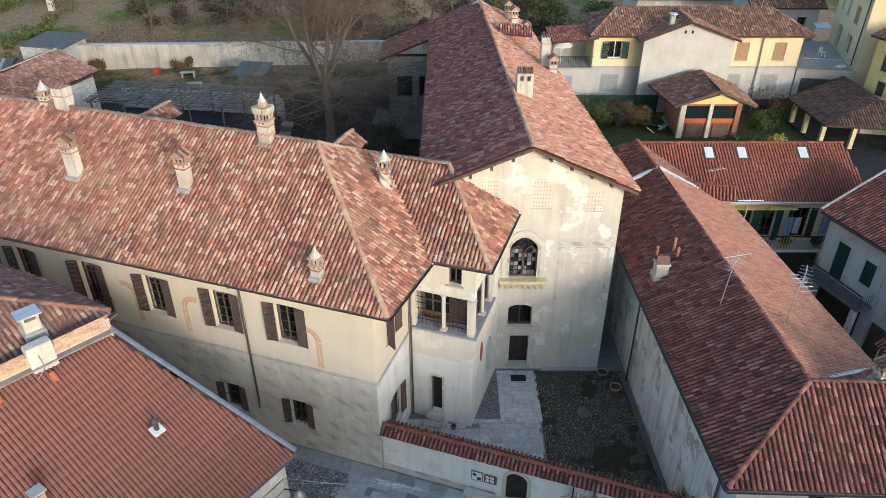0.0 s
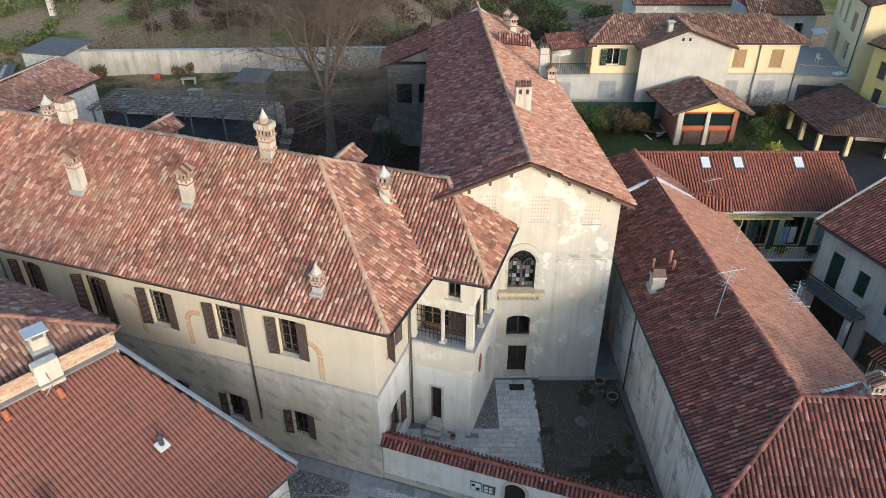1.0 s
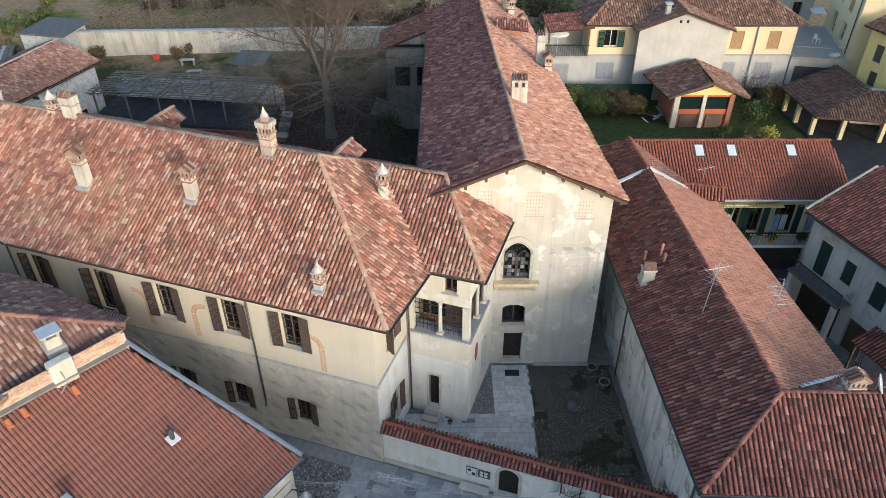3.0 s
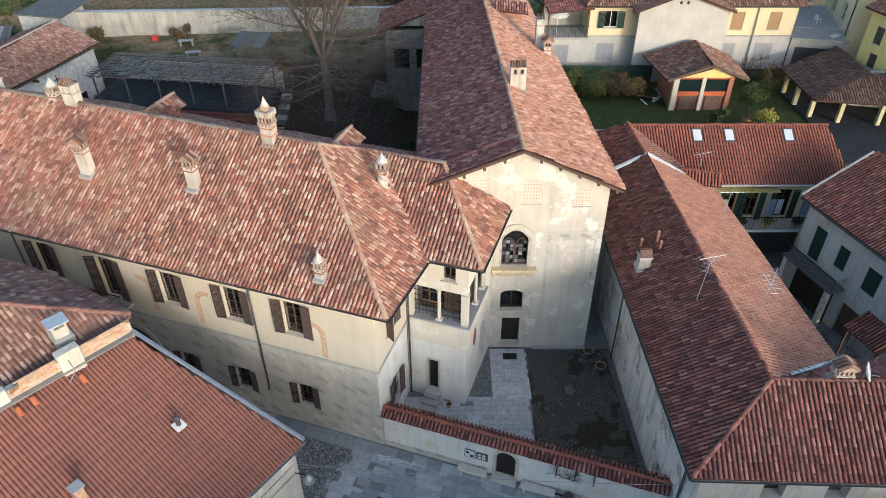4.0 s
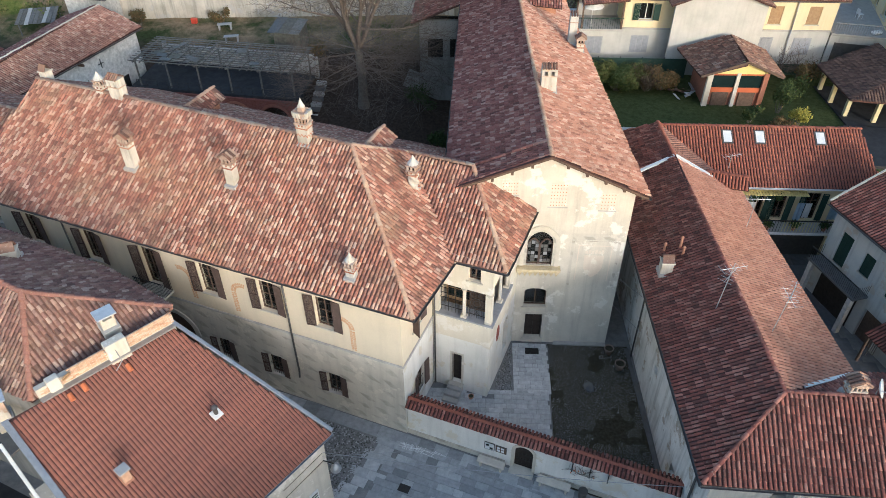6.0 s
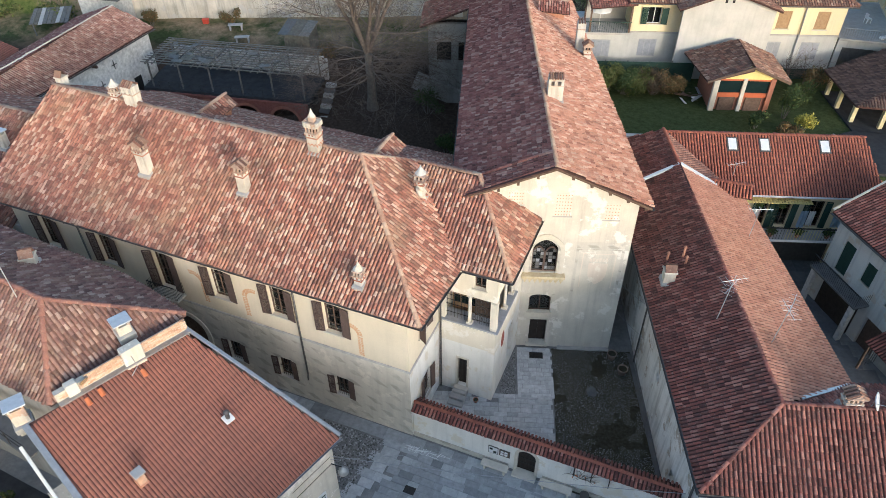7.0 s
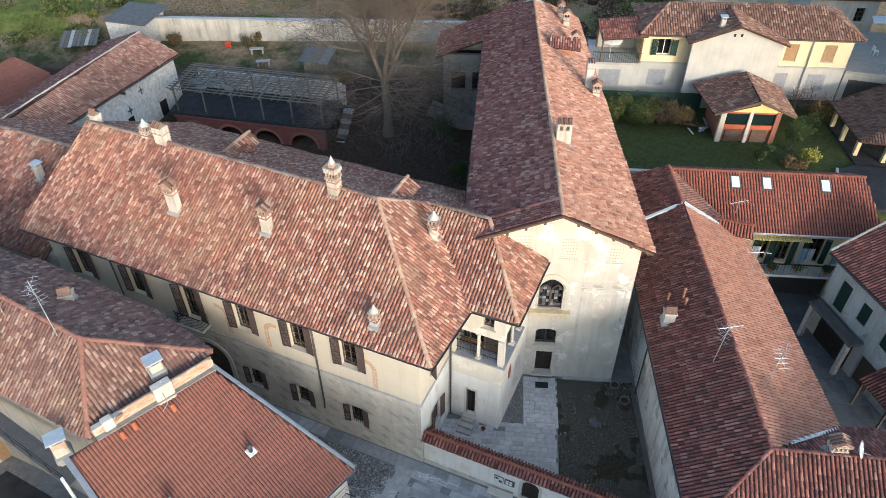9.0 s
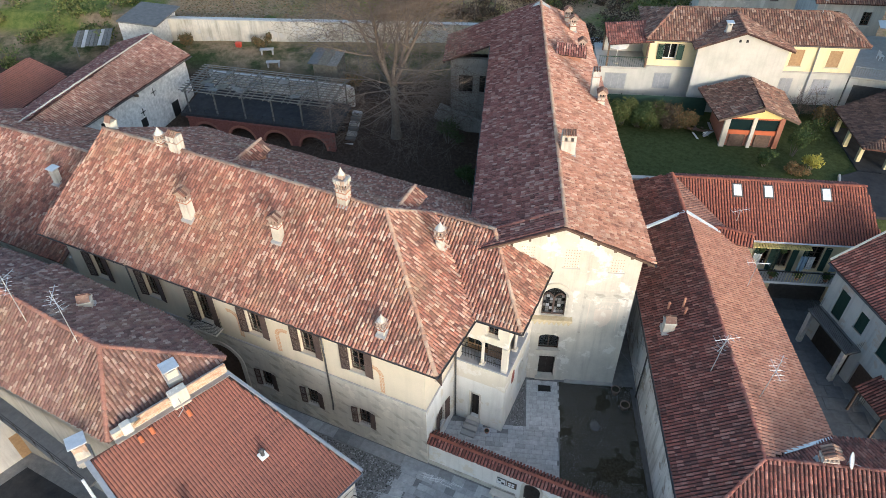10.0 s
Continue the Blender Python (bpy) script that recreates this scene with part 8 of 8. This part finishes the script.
for x, y in ((30.4, 57.6), (30.4, 55.2), (30.7, 52.9), (32.6, 51.9), (35.6, 51.4)):
    part("post", box(x - 0.16, x + 0.16, y - 0.16, y + 0.16, 3.9, 6.4), "post_paint", porch)
# floor coloured near black for the shade under the porch roof
part("floor", prism([(30.1, 58.2), (30.3, 51.4), (42, 49.6), (42, 58)], 3.9, 4.22), "dark_floor", porch)
part("back_wall", prism([(35.2, 59.6), (35.0, 55.0), (42, 53.4), (42, 53.7), (35.3, 55.3), (35.5, 59.6)], 4.0, 7.3), "dirty", porch)
# sheet added over the grass; its dark colour stands for shaded ground
lane = thing("back_lane", "dark lane sheet behind the low houses, its shade in the colour", "lane", pose(0, 0, 0), kind="structure")
part("sheet", prism([(26.9, 45.2), (60, 43.5), (60, 49.0), (42, 49.4), (30.2, 51.2), (28.6, 50.4)], 4.0, 4.32), "dark_floor", lane)
part("kerb", prism([(28.4, 50.5), (28.55, 50.4), (26.85, 45.2), (26.7, 45.2)], 4.0, 4.42), "concrete", lane)
ty = thing("tall_yellow_house", "tall yellow house with dark closed shutters", "house", pose(0, 0, 0))
m_ty = wall(ty, (36.1, 58.2), (38.6, 50.0), 4.0, 11.6, [(1.0, 1.8, 8.9, 10.3), (1.2, 2.0, 6.9, 8.1), (3.6, 4.4, 8.9, 10.3), (3.8, 4.6, 6.9, 8.1)], "bright_yellow", 0.35)
for q in ((1.0, 1.8, 8.9, 10.3), (1.2, 2.0, 6.9, 8.1), (3.6, 4.4, 8.9, 10.3), (3.8, 4.6, 6.9, 8.1)):
    closed_shutters(ty, m_ty, *q, "dark_zinc")
wall(ty, (46, 61.2), (36.1, 58.2), 4.0, 11.6, (), "bright_yellow", 0.35)
roof_slope(ty, [(35.5, 58.5, 11.5), (38.4, 49.0, 11.5), (43.5, 51.0, 13.4), (41, 60.2, 13.4)], "far", "grey_tiles")
pipe(ty, [(37.05, 54.95, 11.4), (37.0, 54.95, 4.2)], 0.06)
be = thing("tall_beige_house", "tall beige house with windows over a terrace", "house", pose(0, 0, 0))
op = [(1.5, 2.3, 11.3, 12.9), (3.6, 4.4, 11.2, 13.0), (6.2, 7.5, 11.0, 12.6), (2.4, 3.6, 7.9, 10.0), (5.8, 7.4, 8.2, 10.0)]
m_be = wall(be, (38.6, 70.5), (36.2, 60.6), 4.0, 14.2, op, "yellow", 0.35)
for i, q in enumerate(op):
    if i == 2:
        part("window", box(q[0], q[1], 0.08, 0.12, q[2], q[3]), "pale_wood", be, "closed beige blind", m_be)
    else:
        window(be, m_be, *q, shutters=None, frame_mat="white_metal", panes=(2, 2))
wall(be, (36.2, 60.6), (46, 58.0), 4.0, 14.2, (), "yellow", 0.35)
roof_slope(be, [(38.0, 70.8, 14.1), (35.6, 60.0, 14.1), (41, 58.6, 15.8), (43, 69.5, 15.8)], "far", "grey_tiles")
pipe(be, [(36.25, 61.2, 14.0), (36.2, 61.2, 8.0)], 0.06)
deck = thing("garage_terrace", "grey concrete terrace over a dark garage", "terrace", pose(0, 0, 0))
m_d = wall(deck, (31.7, 61.5), (36.2, 60.5), 4.0, 7.6, [(0.5, 3.4, 4.2, 6.9)], "dirty", 0.3)
part("floor", prism([(31.6, 61.2), (36.3, 60.2), (38.6, 70.0), (32.5, 70.0)], 7.6, 7.8), "concrete", deck)
part("garage_door", box(0.5, 3.4, 0.2, 0.25, 4.2, 6.9), "dark_zinc", deck, m=m_d)
for i in range(20):
    part("bar", tube((0.2 * i + 0.2, -0.1, 7.8), (0.2 * i + 0.2, -0.1, 8.7), 0.013, None, 5), "zinc", deck, m=m_d)
part("handrail", box(0.1, 4.4, -0.13, -0.07, 8.68, 8.74), "zinc", deck, m=m_d)
part("awning", box(0, 1.8, -1.2, 0.0, 9.95, 10.02, 0, Matrix.Rotation(radians(6), 4, "X")), "cloth", be, m=m_be @ pose(2.0, 0, 0))
for x, y, a in ((33.6, 66.6, 20), (35.3, 64.8, 100)):
    c = thing("plastic_chair", "white plastic garden chair on the terrace", "chair", pose(x, y, 7.8, 0, 0, a), "terrace chairs")
    part("seat", box(-0.24, 0.24, -0.24, 0.24, 0.42, 0.46, 0.015), "cloth", c)
    part("backrest", box(-0.24, 0.24, 0.2, 0.25, 0.46, 0.9, 0.015), "cloth", c)
    for sx in (-0.22, 0.18):
        for sy in (-0.22, 0.18):
            part("leg", box(sx, sx + 0.04, sy, sy + 0.04, 0, 0.42), "cloth", c)
single("cloth_bundle", box(-0.5, 0.5, -0.25, 0.25, 0, 0.3, 0.12), "cloth", "white bundle of sheeting on the terrace edge", "bundle", pose(35.4, 61.2, 7.8, 0, 0, 20))
# houses farther up the street
for x0, x1, y0, y1, h, mat_, rm, nm in ((21.0, 36.0, 78.0, 84.0, 10.2, "white_plaster", "porto", "far white house with a red roof"), (30.5, 37.0, 70.5, 76.0, 11.0, "dirty", "grey_tiles", "far grey house with a dark roof")):
    f = thing("far_house", nm, "house", pose(0, 0, 0))
    m_f = wall(f, (x0, y0), (x1, y0), 4.0, h, [(1.5 + 3 * i, 2.4 + 3 * i, h - 2.4, h - 1.0) for i in range(int((x1 - x0) / 3) - 0)], mat_, 0.3)
    for i in range(int((x1 - x0) / 3)):
        window(f, m_f, 1.5 + 3 * i, 2.4 + 3 * i, h - 2.4, h - 1.0, shutters=None)
    wall(f, (x0, y1), (x0, y0), 4.0, h, (), mat_, 0.3)
    roof_slope(f, [(x0 - 0.5, y0 - 0.5, h), (x1 + 0.5, y0 - 0.5, h), (x1 + 0.5, y1 - 2.5, h + 1.8), (x0 - 0.5, y1 - 2.5, h + 1.8)], "far", rm)
cobbles("rubble_bank", "grey rubble bank behind the yellow house", [(x, y) for x, y in scatter(8, 22, 71, 74, 0.5, lambda x, y: True, 41)], 0.6, 42, height(14, 72) + 0.2, "slab")

# ---- corner house front and lower left yard ----
cw0, cw1 = Vector((-11.2, 11.6, 0)), Vector((-6.1, 18.4, 0))
mc = Matrix.Translation(cw0) @ Matrix.Rotation(math.atan2(6.8, 5.1), 4, "Z")
part("door", box(5.2, 6.5, -0.04, 0.0, 0, 2.6), "wood", frontal, m=mc)
part("sign", box(7.2, 7.7, -0.05, 0.0, 2.2, 3.0), "white_metal", frontal, m=mc)
for k in range(3):
    part("sign_bar", box(7.27, 7.63, -0.056, -0.05, 2.35 + 0.2 * k, 2.43 + 0.2 * k), "blue", frontal, m=mc)
sl = thing("street_lamp", "grey wall lamp on an iron arm at the house corner", "street lamp", mc)
part("arm", tube((8.3, 0, 4.6), (8.4, -0.7, 4.9), 0.025), "iron", sl)
part("shade", lathe([(0.26, 4.55), (0.2, 4.75), (0.08, 4.9), (0.03, 4.95)], 16), "zinc", sl, m=Matrix.Translation((8.4, -0.75, 0)))
for z in (4.4, 5.0):
    part("wire", tube((6.0, -0.03, z), (8.3, -0.03, z + 0.2), 0.012, None, 5), "iron", frontal, m=mc)
ly = thing("yard_house", "white yard house with a plank door", "house", pose(0, 0, 0))
# greyed plaster holds the shade that falls on this house
part("wall", prism([(-27.6, 21.9), (-32.4, 15.15), (-37, 18.5), (-33, 24)], -0.1, 5.6), "dirty", ly)
m_ly = Matrix.Translation((-28.96, 20.05, 0)) @ Matrix.Rotation(math.atan2(1.78, 1.26), 4, "Z")
yard_door = part("door", box(1.4, 2.15, -0.05, 0.0, 0, 2.2), "pale_wood", ly, m=m_ly)
for i in range(5):
    part("plank", box(1.41 + 0.147 * i, 1.54 + 0.147 * i, -0.07, -0.05, 0.03, 2.17), "pale_wood", yard_door)
# boards coloured near black for the unlit rooms behind
for s_ in (-0.2, -2.4):
    part("window", box(s_, s_ + 0.7, -0.03, 0.0, 1.2, 2.2), "dark", ly, m=m_ly)
# dark sheet added over the paving as the shade in the yard
yard_dark = thing("yard_floor", "dark floor sheet carrying the yard's shade below the hipped house", "paving", pose(0, 0, 0), kind="structure")
part("sheet", prism([(-31, 8), (-13, 8), (-14, 15), (-20, 17.6), (-27.5, 20.6), (-31.5, 15)], -0.1, 0.02), "dark_floor", yard_dark)
for i, (x, y) in enumerate(((-20.5, 15.6), (-19.2, 14.6), (-21.8, 16.6), (-23.4, 17.6))):
    shrub(x, y, 0.55, 0.5, 0.8, "small green potted shrub in the dark yard", "bright_leaf", 500, 0.07, 90 + i, 5)
lean = thing("covered_passage", "narrow grey gallery with a thin iron rail along the hipped house", "gallery", pose(0, 0, 0))
slope_g = Matrix.Rotation(math.atan2(-0.646, 1.27), 4, "Z")
for i in range(-3, 6):
    a = Vector((-25.45 + 1.27 * i, 20.22 - 0.646 * i, 8.0))
    # slab colour darkened in place of shade on the gallery
    part("slab", box(0, 1.42, -0.85, 0.0, -0.1, 0.0, 0.01, Matrix.Translation(a) @ slope_g), "porch_floor", lean)
    part("post", tube(a + slope_g @ Vector((0.1, -0.8, -0.05)), a + slope_g @ Vector((0.1, -0.8, 0.9)), 0.02), "iron", lean)
    for z in (0.45, 0.88):
        part("rail", box(0.1, 1.53, -0.815, -0.785, z, z + 0.03, 0, Matrix.Translation(a) @ slope_g), "iron", lean)
    part("bracket", box(0.05, 0.15, -0.8, 0.0, -0.3, -0.1, 0.01, Matrix.Translation(a) @ slope_g), "concrete", lean)
